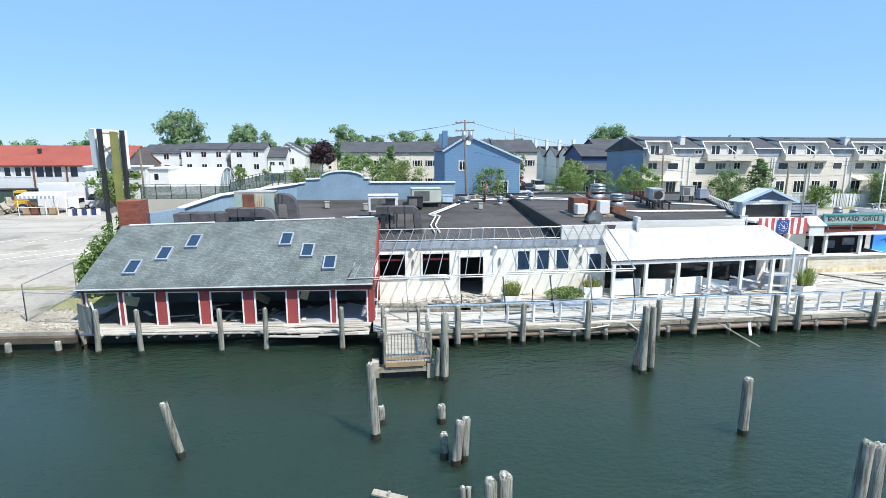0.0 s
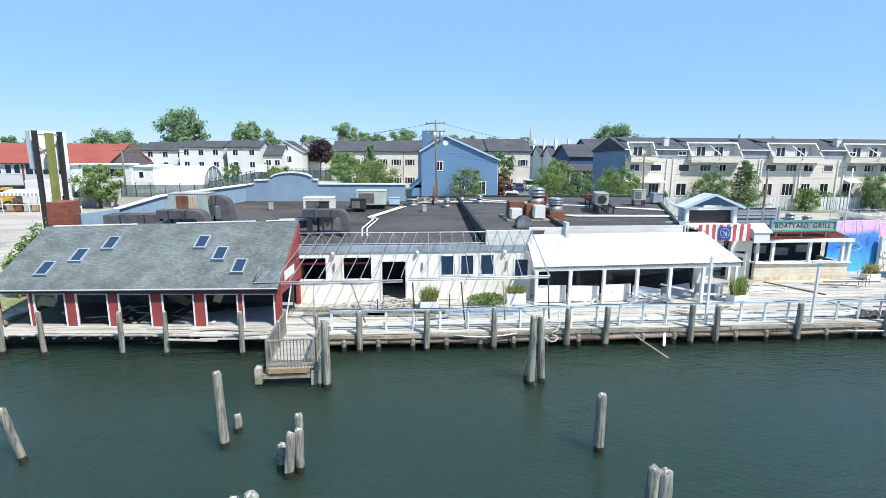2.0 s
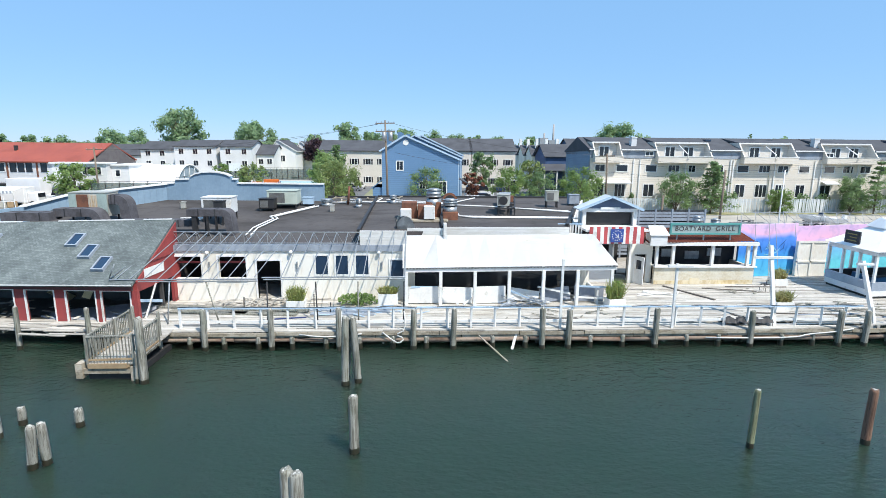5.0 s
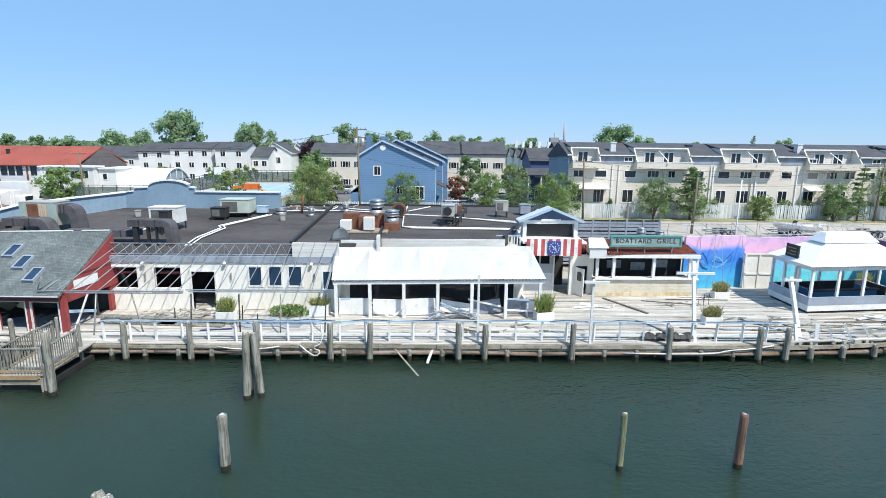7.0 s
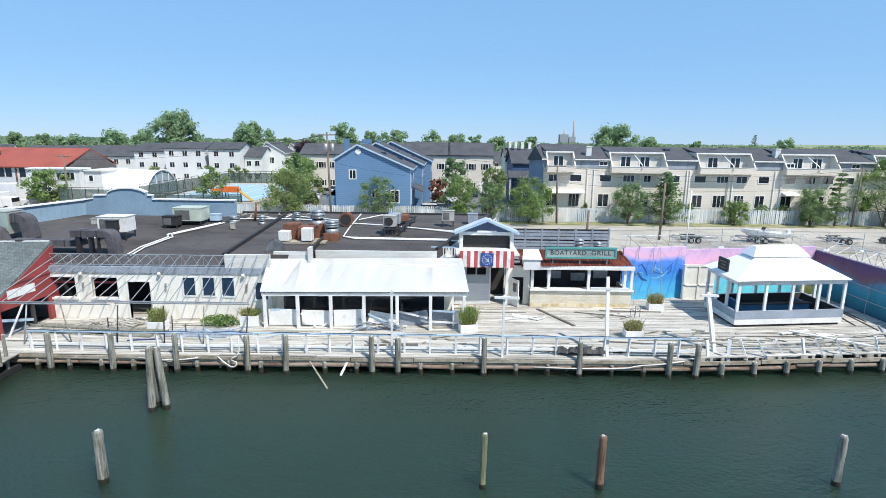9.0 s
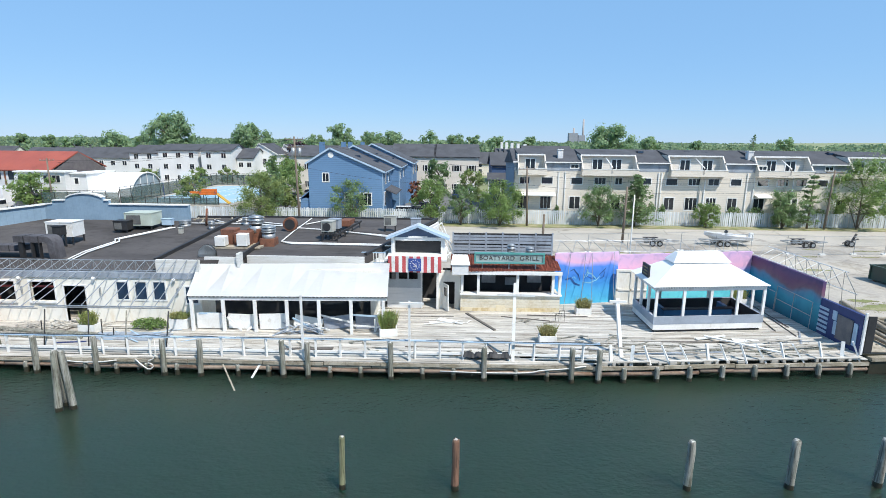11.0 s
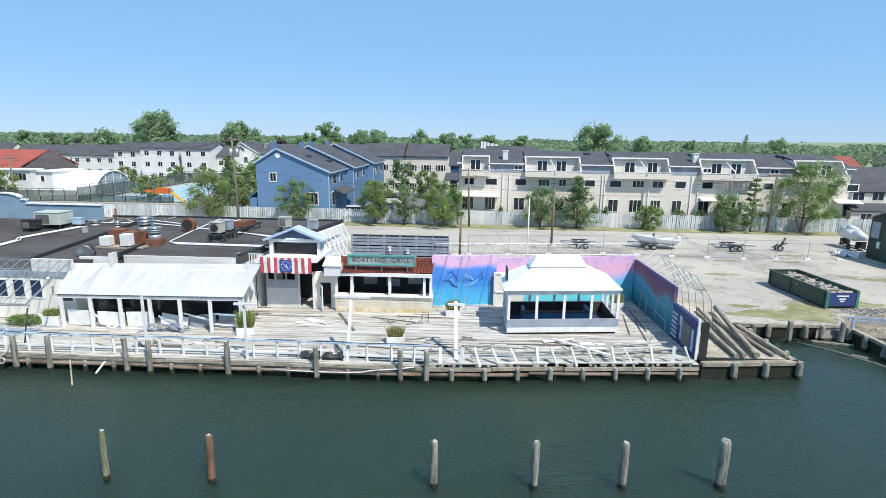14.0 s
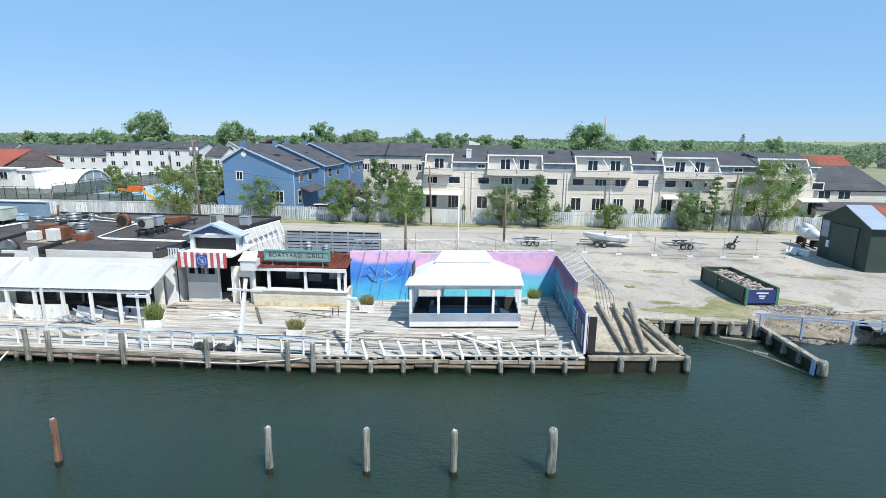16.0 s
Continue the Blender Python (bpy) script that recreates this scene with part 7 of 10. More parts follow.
for i, (t, x, y) in enumerate(((g1, 2.2, 76), (g2, 3.3, 86), (g2, 3.4, 91), (g3, 4.4, 98))):
    bm = B()
    box(bm, x - 0.35, x + 0.35, y, y + 0.7, 8.5, 11.9)
    part("chimney", bm, "blue_siding", t, at_world=True)
for t, x, y in ((g1, 7.6, 75.5), (g1, 9.6, 79.5), (g2, 8.5, 86), (g2, 10.7, 91), (g3, 9.7, 99)):
    bm = B()
    zz = 11.18 - (x - (t.location.x - 2.05)) * 0.42
    box(bm, x - 0.4, x + 0.4, y - 0.55, y + 0.55, zz - 0.4, zz + 0.15)
    part("roof_light", bm, "skylight", t, at_world=True)


def row_house(name, x0, x1, y0, depth, eave, ridge, wall, label, base=GZ, cols=4, storeys=2, roof="farroof", shutters=False, garage=False):
    """A house with its eaves to the street and windows in rows."""
    t = thing(name, ((x0 + x1) / 2, y0 + depth / 2, base), 0, label, "house")
    bm = B()
    box(bm, x0, x1, y0, y0 + depth, base, eave)
    ym = y0 + depth / 2
    for x in (x0, x1):
        bm.faces.new([bm.verts.new(v) for v in ((x, y0, eave), (x, y0 + depth, eave), (x, ym, ridge - 0.1))])
    part("wall", bm, wall, t, at_world=True)
    bm = B()
    sheet(bm, (x0 - 0.3, y0 - 0.4, eave - 0.05), (x1 + 0.3, y0 - 0.4, eave - 0.05), (x1 + 0.3, ym, ridge), (x0 - 0.3, ym, ridge), 0.15)
    part("roof_slope", bm, roof, t, at_world=True)
    bm = B()
    sheet(bm, (x0 - 0.3, ym, ridge), (x1 + 0.3, ym, ridge), (x1 + 0.3, y0 + depth + 0.4, eave - 0.05), (x0 - 0.3, y0 + depth + 0.4, eave - 0.05), 0.15)
    part("roof_slope", bm, roof, t, at_world=True)
    sh = (eave - base) / storeys
    for s in range(storeys):
        for c in range(cols):
            xc = x0 + (x1 - x0) * (c + 0.5) / cols
            z0 = base + sh * s + 0.9
            if garage and s == 0 and c == cols - 1:
                continue
            house_window(t, xc - 0.55, xc + 0.55, y0, z0, z0 + 1.2, 1)
            if shutters:
                for xs in (xc - 0.85, xc + 0.85):
                    bm = B()
                    box(bm, xs - 0.15, xs + 0.15, y0 - 0.05, y0, z0, z0 + 1.2)
                    part("shutter", bm, "black", t, at_world=True)
    if garage:
        bm = B()
        xc = x0 + (x1 - x0) * (cols - 0.5) / cols
        box(bm, xc - 1.4, xc + 1.4, y0 - 0.05, y0 + 0.02, base, base + 2.3)
        part("garage_door", bm, "white", t, at_world=True)
    return t


row_house("beige_house", 8.2, 17.4, 112.8, 12, 8.9, 11.5, "beige_siding", "beige two-storey house with black shutters", cols=3, shutters=True)
row_house("beige_house", 17.5, 26.9, 112.8, 12, 8.9, 11.5, "beige_siding", "beige two-storey house with a garage", cols=3, shutters=True, garage=True)
row_house("beige_house", -15.2, -0.4, 116, 11, 8.7, 10.9, "beige_siding", "beige two-storey house beyond the car park", cols=5, shutters=True)
row_house("beige_house", -0.3, 8.0, 116.4, 11, 8.7, 11.1, "beige_siding", "beige two-storey house beyond the car park", cols=3, shutters=True)
SLB = lined(mat("deep_blue_siding", (0.06, 0.11, 0.22), (0.05, 0.09, 0.18), 0.7, scale=0.3, fine=3, bump=0.05), "Z", 0.26, 0.03, 0.7, 0.8)
ba = row_house("blue_house", 28.2, 34.6, 90.5, 8.5, 8.2, 10.3, SLB, "deep blue house with a charcoal roof behind the terrace", cols=2)
bm = B()
sheet(bm, (27.2, 87.4, 5.9), (35.2, 87.4, 5.9), (34.8, 90.5, 6.9), (27.4, 90.5, 6.9), 0.15)
part("porch_roof", bm, "farroof", ba, at_world=True)
for x in (27.5, 29.6, 31.7, 33.8):
    bm = B()
    box(bm, x - 0.09, x + 0.09, 87.6, 87.78, GZ, 5.85)
    part("porch_post", bm, "white", ba, at_world=True)
row_house("blue_house", 35.0, 44.0, 99.0, 10, 9.2, 11.45, SLB, "deep blue house with a charcoal roof behind the terrace", cols=2)
for k in range(5):
    x, y = 37.6 - k * 0.6, 117 + k * 8
    rt = row_house("white_house", x - 1.6, x + 1.5, y, 9, 7.6, 10.2, "white_siding", "white stepped terrace house with a pale chimney", cols=1)
    bm = B()
    box(bm, x - 0.35, x + 0.35, y + 2.5, y + 3.2, 8.6, 11.6 + 0.1 * k)
    part("chimney", bm, "white", rt, at_world=True)
# white terraces, far left
for i, (x0, x1, y0, e, r) in enumerate(((-63.5, -53.0, 136, 8.4, 10.4), (-53, -43, 131, 9.3, 10.8), (-41.7, -34.1, 130, 9.3, 10.9), (-34.0, -29.8, 133, 7.4, 9.8), (-80, -64, 142, 6.8, 9.6), (-104, -81, 150, 6.6, 9.2))):
    t = row_house("white_house", x0, x1, y0, 10, e, r, "white_siding", "white three-storey terrace house with grey roof", cols=max(2, int((x1 - x0) / 3)), storeys=3 if e > 8 else 2)
gable_house("white_house", -31.4, -26.0, 140, 152, 9.6, 8.2, 10.9, -30.6, "white_siding", "white gabled house beyond the car park", windows=((-29.5, 1.4, 5.5, 7, 1),))
gable_house("white_house", -27.6, -23.4, 150, 164, 9.0, 8.0, 10.6, -27.0, "white_siding", "white gabled house beyond the car park", windows=((-25.5, 1.2, 5.5, 6.8, 1),))
random.seed(30)
for i in range(26):
    x, y = random.uniform(-260, 330), random.uniform(165, 270)
    w = random.uniform(11, 20)
    row_house("far_house", x, x + w, y, 10, random.uniform(4.5, 6.0), random.uniform(7.6, 9.0), random.choice(("white_siding", "beige_siding", "grey_siding")), "distant house among trees", cols=4, storeys=2)
for x, y, w, rf in ((98, 120, 16, "redroof"), (75, 110, 14, "farroof"), (88, 103, 12, "farroof"), (112, 135, 18, "terracotta"), (60, 116, 13, "farroof"), (42, 120, 12, "farroof")):
    row_house("far_house", x, x + w, y, 11, 6.6, 9.6, "beige_siding" if rf != "farroof" else "slate_siding", "house beyond the terrace", cols=4, roof="rust" if rf == "redroof" else rf)

# red-roofed hall
rh = thing("red_roofed_hall", (-85, 91, GZ), 0, "long white hall with a red metal roof", "hall")
bm = B()
box(bm, -150, -45.2, 84.5, 98, GZ, 6.95)
part("wall", bm, "white_siding", rh, at_world=True)
bm = B()
sheet(bm, (-150, 84, 6.9), (-45, 84, 6.9), (-45, 91.3, 9.8), (-150, 91.3, 9.8), 0.2)
part("roof_slope", bm, "redroof", rh, at_world=True)
bm = B()
sheet(bm, (-150, 91.3, 9.8), (-45, 91.3, 9.8), (-45, 98.6, 6.9), (-150, 98.6, 6.9), 0.2)
part("roof_slope", bm, "redroof", rh, at_world=True)
bm = B()
va = [bm.verts.new((-45.15, y, z)) for y, z in ((84.4, 6.5), (98.2, 6.5), (91.3, 9.65))]
vb = [bm.verts.new((-44.95, v.co.y, v.co.z)) for v in va]
bm.faces.new(va)
bm.faces.new(vb[::-1])
box(bm, -45.15, -44.9, 84.5, 98, 4.2, 6.5)
part("gable", bm, mat("brown_boarding", (0.16, 0.14, 0.13), (0.12, 0.10, 0.10), 0.8), rh, "dark boarded gable end", at_world=True)
for c in (-72, -70, -66.4, -64.8, -62.4, -60.94, -59.48, -58.24):
    house_window(rh, c - 0.4, c + 0.4, 84.5, 5.35, 6.6, 0)
for c in (-56.54, -55.34, -54.13, -51.9):
    framed_window(rh, c - 0.42, c + 0.42, 84.5, 5.3, 6.75, "black", 0, 0.05)
for c in (-57.4, -52.9):
    bm = B()
    box(bm, c - 0.09, c + 0.09, 84.34, 84.5, GZ, 6.9)
    part("downpipe", bm, "rust", rh, at_world=True)
bm = B()
box(bm, -58.6, -58.2, 88, 88.4, 8, 9.3)
part("flue", bm, "black", rh, at_world=True)
wa = thing("white_annex", (-43, 82, GZ), 0, "low white annex with a strip of windows", "annex")
for x0, x1, y0, y1, zt in ((-48.9, -40.9, 81.8, 84.4, 6.7), (-40.85, -38.2, 83.0, 90.0, 6.4)):
    bm = B()
    box(bm, x0, x1, y0, y1, GZ, zt)
    part("wall", bm, "white_siding", wa, at_world=True)
    bm = B()
    box(bm, x0 - 0.2, x1 + 0.2, y0 - 0.3, y1 + 0.1, zt, zt + 0.2)
    part("roof", bm, "white", wa, at_world=True)
for c in (-47.2, -46.4, -44.1, -43.4, -42.7, -42.0):
    house_window(wa, c - 0.3, c + 0.3, 81.8, 5.1, 6.2, 0)
for c in (-46.6, -45.9):
    house_window(wa, c - 0.3, c + 0.3, 81.8, 3.0, 3.9, 0)
for c in (-39.9,):
    house_window(wa, c - 0.3, c + 0.3, 83.0, 4.8, 5.7, 0)

# half-round fabric hall
dm = thing("fabric_hall", (-37, 93, GZ), 0, "white half-round fabric hall with a glazed end", "fabric hall")
HX0, HX1, HY, HR, HH = -43.5, -31.3, 88.2, 5.6, 5.5
bm = B()
prev = None
for i in range(17):
    a = math.pi * i / 16
    y, z = HY - HR * math.cos(a), GZ + HH * math.sin(a)
    cur = (bm.verts.new((HX0, y, z)), bm.verts.new((HX1, y, z)))
    if prev:
        bm.faces.new((prev[0], prev[1], cur[1], cur[0])).smooth = True
    prev = cur
part("skin", bm, "whiteroof", dm, at_world=True)
for x in (HX1 - 0.1, HX0 + 0.1):
    bm = B()
    bm.faces.new([bm.verts.new((x, HY - (HR - 0.05) * math.cos(math.pi * i / 16), GZ + (HH - 0.05) * math.sin(math.pi * i / 16))) for i in range(17)])
    part("end_wall", bm, mat("grey_green_end_sheet", (0.36, 0.43, 0.47), (0.28, 0.35, 0.38), 0.4), dm, at_world=True)
bm = tube(B(), [(HX1, HY - HR * math.cos(math.pi * i / 16), GZ + HH * math.sin(math.pi * i / 16)) for i in range(17)], 0.14)
part("end_arch", bm, "white", dm, at_world=True)
for k in range(-2, 3):
    bm = B()
    rod(bm, (HX1, HY + k * 2.0, GZ), (HX1, HY + k * 2.0, GZ + HH * math.sqrt(max(0, 1 - (k * 2.0 / HR) ** 2))), 0.06, n=6)
    part("end_mullion", bm, "white", dm, at_world=True)

# tennis courts on raised ground, and their screens
CZ = 2.8
bm = B()
poly(bm, [(-38.5, 72.9), (-10.6, 72.9), (-10.6, 112), (-30.0, 112), (-30.0, 82.4), (-38.5, 80.0)], GZ + 0.01, CZ)
solo("court_terrace", bm, "road", "raised pale paved terrace round the courts", "ground", "structure")
bm = B()
poly(bm, [(-26.0, 76), (-11.5, 76), (-11.5, 104), (-26.0, 104)], CZ + 0.004, CZ + 0.02)
solo("tennis_court", bm, "court", "pale blue tennis court", "court", "structure")
bm = B()
for x in (-25, -21, -17, -13):
    box(bm, x, x + 0.12, 80, 104, CZ + 0.024, CZ + 0.03)
for y in (80, 92, 104):
    box(bm, -25, -12.88, y, y + 0.12, CZ + 0.032, CZ + 0.036)
solo("court_lines", bm, "white", "white lines on the tennis court", "marking", "structure")


def net_fence(pts, h, n, label="tall chain-link fence with dark green windscreen", base=CZ):
    t = thing("court_fence", (*pts[0], base), 0, label, "fence")
    for (xa, ya), (xb, yb) in zip(pts, pts[1:]):
        bm = B()
        beam(bm, (xa, ya, base + h * 0.45), (xb, yb, base + h * 0.45), 0.03, h * 0.86)
        part("windscreen", bm, "green_net", t, at_world=True)
        for i in range(n + 1):
            x, y = xa + (xb - xa) * i / n, ya + (yb - ya) * i / n
            bm = B()
            rod(bm, (x, y - 0.06, base), (x, y - 0.06, base + h), 0.05, n=6)
            part("post", bm, "black", t, at_world=True)
        bm = B()
        rod(bm, (xa, ya - 0.06, base + h), (xb, yb - 0.06, base + h), 0.035, n=6)
        part("top_rail", bm, "black", t, at_world=True)


net_fence([(-26.9, 73.6), (-27.7, 107), (-15, 108.5)], 2.4, 12)
net_fence([(-38.0, 73.0), (-27.0, 73.5)], 1.9, 6)
net_fence([(-26.8, 73.5), (-12.5, 73.7)], 1.15, 8, "low chain-link fence before the court", CZ)
bm = B()
for x, y in ((-22, 76.4), (-18, 76.4)):
    rod(bm, (x, y, CZ), (x, y, CZ + 3), 0.05, n=6)
solo("court_posts", bm, "navy", "dark blue court fence posts", "post")
bb = thing("basketball_hoop", (-22.9, 85.4, CZ), 0, "basketball post with a white backboard", "hoop")
bm = B()
rod(bm, (0, 0, 0), (0, 0, 3.2), 0.07, n=8)
part("post", bm, "black", bb)
bm = B()
box(bm, -0.9, 0.9, -0.3, -0.22, 2.8, 4.0)
part("backboard", bm, "white", bb)
pl = thing("playground_slide", (-14.2, 74.4, CZ), 0, "orange and yellow plastic playground slide", "slide")
bm = B()
box(bm, -1.2, 1.2, -0.6, 0.6, 1.4, 1.6)
box(bm, -2.6, 1.3, -0.5, -0.3, 1.6, 1.9)
box(bm, -1.0, 1.0, -0.2, 0.4, 1.6, 2.2)
part("platform", bm, "orange", pl)
bm = B()
sheet(bm, (1.2, -0.4, 1.6), (3.0, -0.4, 0.2), (3.0, 0.4, 0.2), (1.2, 0.4, 1.6), 0.12)
part("chute", bm, "yellow", pl)
for x in (-1.1, 1.1):
    for y in (-0.5, 0.5):
        bm = B()
        rod(bm, (x, y, 0), (x, y, 1.9), 0.06, n=6)
        part("post", bm, "navy", pl)


# ---- trees ----
def tree(x, y, h, r, crown="leaf", seed=1, n=2600, low=0.3, leaf=0.28, trunk=0.16, base=GZ, label="leafy green broadleaf tree", flat=0.85, clumps=16, name="tree"):
    """Trunk, limbs to each clump, and a crown of many leaf blades gathered in uneven clumps."""
    t = thing(name, (x, y, base), 0, label, "tree")
    rng = np.random.default_rng(seed)
    H = h - base
    bm = B()
    top = Vector((rng.uniform(-0.2, 0.2), rng.uniform(-0.2, 0.2), H * 0.62))
    rod(bm, (0, 0, -0.1), top * 0.5, trunk, trunk * 0.75, n=8)
    rod(bm, top * 0.5, top, trunk * 0.75, trunk * 0.3, n=7)
    if low < 0.2:
        for k in range(3):
            a = rng.uniform(0, 6.3)
            rod(bm, (0, 0, 0.1), (math.cos(a) * r * 0.4, math.sin(a) * r * 0.4, H * 0.5), trunk * 0.5, trunk * 0.2, n=6)
    zc, zr = H * (low + 1) / 2, H * (1 - low) / 2
    cs = []
    for k in range(clumps):
        a = k * 2.39996 + rng.uniform(-0.5, 0.5)
        u = -0.97 + 1.9 * (k + 0.5) / clumps + rng.uniform(-0.08, 0.08)
        wide = math.sqrt(max(0.05, 1 - (u * 0.95) ** 2)) if u > -0.3 else 0.9 - 0.35 * (-0.3 - u)
        rad = wide * rng.uniform(0.25, 0.95)
        c = Vector((math.cos(a) * rad * r, math.sin(a) * rad * r, zc + u * zr * 0.84))
        s = rng.uniform(0.2, 0.42) * r * (0.95 if clumps > 24 else 1)
        cs.append((c, s))
        st = top * min(0.95, max(0.35, (c.z / H - 0.15) / 0.62))
        rod(bm, st, c, trunk * 0.35, trunk * 0.08, n=5, caps=False)
    part("trunk", bm, "bark", t)
    per = n // clumps
    cen, nrm = [], []
    for c, s in cs:
        d = rng.normal(size=(per, 3))
        d /= np.linalg.norm(d, axis=1)[:, None]
        rr = np.clip(np.abs(rng.normal(0.0, 0.58, per)) + 0.12, 0, 1.15 * rng.uniform(0.8, 1.0, per))
        cen.append(np.array(c) + d * (rr * s)[:, None] * np.array([1, 1, flat]))
        nrm.append(d)
    cen, d = np.concatenate(cen), np.concatenate(nrm)
    m = len(cen)
    u = np.cross(d, rng.normal(size=(m, 3)))
    u /= np.linalg.norm(u, axis=1)[:, None]
    w = np.cross(d, u) + rng.normal(size=(m, 3)) * 0.45
    w /= np.linalg.norm(w, axis=1)[:, None]
    s = leaf * rng.uniform(0.55, 1.25, m)[:, None]
    v = np.stack([cen - u * s, cen - w * s * 0.6, cen + u * s, cen + w * s * 0.6], 1).reshape(-1, 3)
    quick("crown", v.tolist(), [(4 * i, 4 * i + 1, 4 * i + 2, 4 * i + 3) for i in range(m)], crown, t)
    return t


def conifer(x, y, h, r, seed, n=2200, base=GZ, sparse=False, crown="leaf3"):
    t = thing("pine_tree", (x, y, base), 0, "ragged blue-green pine tree", "tree")
    rng = np.random.default_rng(seed)
    H = h - base
    bm = B()
    rod(bm, (0, 0, -0.1), (0, 0, H * 0.97), 0.14, 0.03, n=7)
    cen = []
    tiers = int(H / (0.75 if sparse else 0.5))
    for k in range(tiers):
        z = H * (0.12 + 0.86 * k / tiers)
        rr = r * (1 - k / tiers) ** 0.8 + 0.2
        for b in range(6):
            a = rng.uniform(0, 2 * math.pi)
            L = rr * rng.uniform(0.45, 1.1)
            e = np.array((math.cos(a) * L, math.sin(a) * L, z + 0.12 * L))
            rod(bm, (0, 0, z), tuple(e), 0.03, 0.01, n=4, caps=False)
            per = max(6, n // (tiers * 6))
            f = rng.uniform(0.3, 1.05, per)[:, None]
            cen.append(np.array((0, 0, z)) * (1 - f) + e * f + rng.normal(size=(per, 3)) * np.array((0.16, 0.16, 0.12)) * (0.6 + rr * 0.3))
    part("trunk", bm, "bark", t)
    cen = np.concatenate(cen)
    m = len(cen)
    u = rng.normal(size=(m, 3)) * np.array((1, 1, 0.5))
    u /= np.linalg.norm(u, axis=1)[:, None]
    w = np.cross(u, rng.normal(size=(m, 3)))
    w /= np.linalg.norm(w, axis=1)[:, None]
    s = 0.2 * rng.uniform(0.6, 1.3, m)[:, None]
    v = np.stack([cen - u * s, cen - w * s * 0.45, cen + u * s, cen + w * s * 0.45], 1).reshape(-1, 3)
    quick("crown", v.tolist(), [(4 * i, 4 * i + 1, 4 * i + 2, 4 * i + 3) for i in range(m)], crown, t)
    return t



for x, y, h, r, c, s, n, low in (
    (-4.8, 69.3, 8.3, 3.9, "leaf2", 1, 3800, 0.06), (7.6, 69.3, 7.4, 3.0, "leaf3", 2, 2300, 0.1), (18.6, 69.4, 7.4, 2.9, "leaf", 3, 2800, 0.12),
    (27.9, 69.3, 7.2, 3.9, "leaf", 4, 3800, 0.06), (22.6, 69.4, 6.8, 2.2, "leaf3", 5, 1600, 0.15), (76.0, 69.4, 10.8, 4.6, "leaf", 6, 4600, 0.12),
    (55.8, 69.4, 4.6, 1.8, "leaf", 7, 1400, 0.05), (66.0, 69.3, 6.3, 2.8, "leaf3", 8, 2600, 0.06), (41.3, 69.4, 6.8, 2.9, "leaf3", 9, 2600, 0.06)):
    tree(x, y, h, r, c, s, int(n * 2.4), low, 0.13, 0.14, clumps=24)
conifer(46.2, 69.3, 8.4, 2.9, 11, 3600)
conifer(69.4, 69.4, 8.8, 1.5, 12, 1300, sparse=True)
tree(-43.2, 77.5, 7.2, 3.3, "leaf", 14, 3000, 0.12, 0.24, 0.2, clumps=20)
tree(-18.2, 77.5, 6.9, 2.6, "leaf2", 15, 2400, 0.1, 0.18, clumps=18, base=CZ)
tree(-13, 109, 8.4, 3.6, "leaf", 16, 2600, 0.15, 0.25, clumps=18, base=CZ)
tree(-8.5, 88, 8.8, 3.8, "leaf", 17, 2800, 0.12, 0.26, clumps=18)
tree(-5.5, 82, 6.4, 3.2, "leaf2", 18, 2000, 0.1, 0.24)
conifer(-5.6, 77.5, 10.2, 2.0, 19, 2200)
tree(-22.6, 148.5, 11.3, 4.2, "leaf_purple", 20, 3600, 0.4, 0.4, clumps=24, label="dark purple-leaved tree beyond the houses")
tree(18.5, 100, 9.4, 3.0, "leaf3", 23, 1800, 0.12, 0.3)
tree(24.5, 85, 8.0, 2.6, "leaf2", 22, 1800, 0.2, 0.28)
tree(15.5, 88, 5.6, 2.0, mat("rust_red_leaves", (0.22, 0.07, 0.04), (0.14, 0.06, 0.03), 0.8, island=0.4, bump=0), 24, 1200, 0.1, 0.25, label="small rust-red leaved tree")
tree(-30, 118, 6.0, 2.4, "leaf2", 25, 1200, 0.1, 0.3)
tree(-38, 121, 5.8, 2.2, "leaf", 26, 1200, 0.1, 0.3)
tree(-47, 116, 5.6, 2.6, "leaf2", 27, 1000, 0.1, 0.3)
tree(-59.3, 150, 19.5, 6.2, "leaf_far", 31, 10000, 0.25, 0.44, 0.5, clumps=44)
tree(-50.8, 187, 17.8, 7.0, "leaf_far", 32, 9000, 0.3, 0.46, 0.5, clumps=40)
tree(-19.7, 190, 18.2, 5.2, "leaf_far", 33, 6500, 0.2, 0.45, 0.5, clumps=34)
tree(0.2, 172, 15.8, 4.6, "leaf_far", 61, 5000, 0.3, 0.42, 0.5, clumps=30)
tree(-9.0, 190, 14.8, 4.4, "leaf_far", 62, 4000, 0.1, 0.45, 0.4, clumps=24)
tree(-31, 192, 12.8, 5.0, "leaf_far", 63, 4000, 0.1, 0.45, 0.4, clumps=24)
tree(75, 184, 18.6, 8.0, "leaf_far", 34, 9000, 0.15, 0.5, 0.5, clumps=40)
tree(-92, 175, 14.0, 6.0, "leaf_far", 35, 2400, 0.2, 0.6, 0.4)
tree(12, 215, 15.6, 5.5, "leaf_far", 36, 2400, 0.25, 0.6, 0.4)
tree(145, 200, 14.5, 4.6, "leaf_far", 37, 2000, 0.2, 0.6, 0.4)
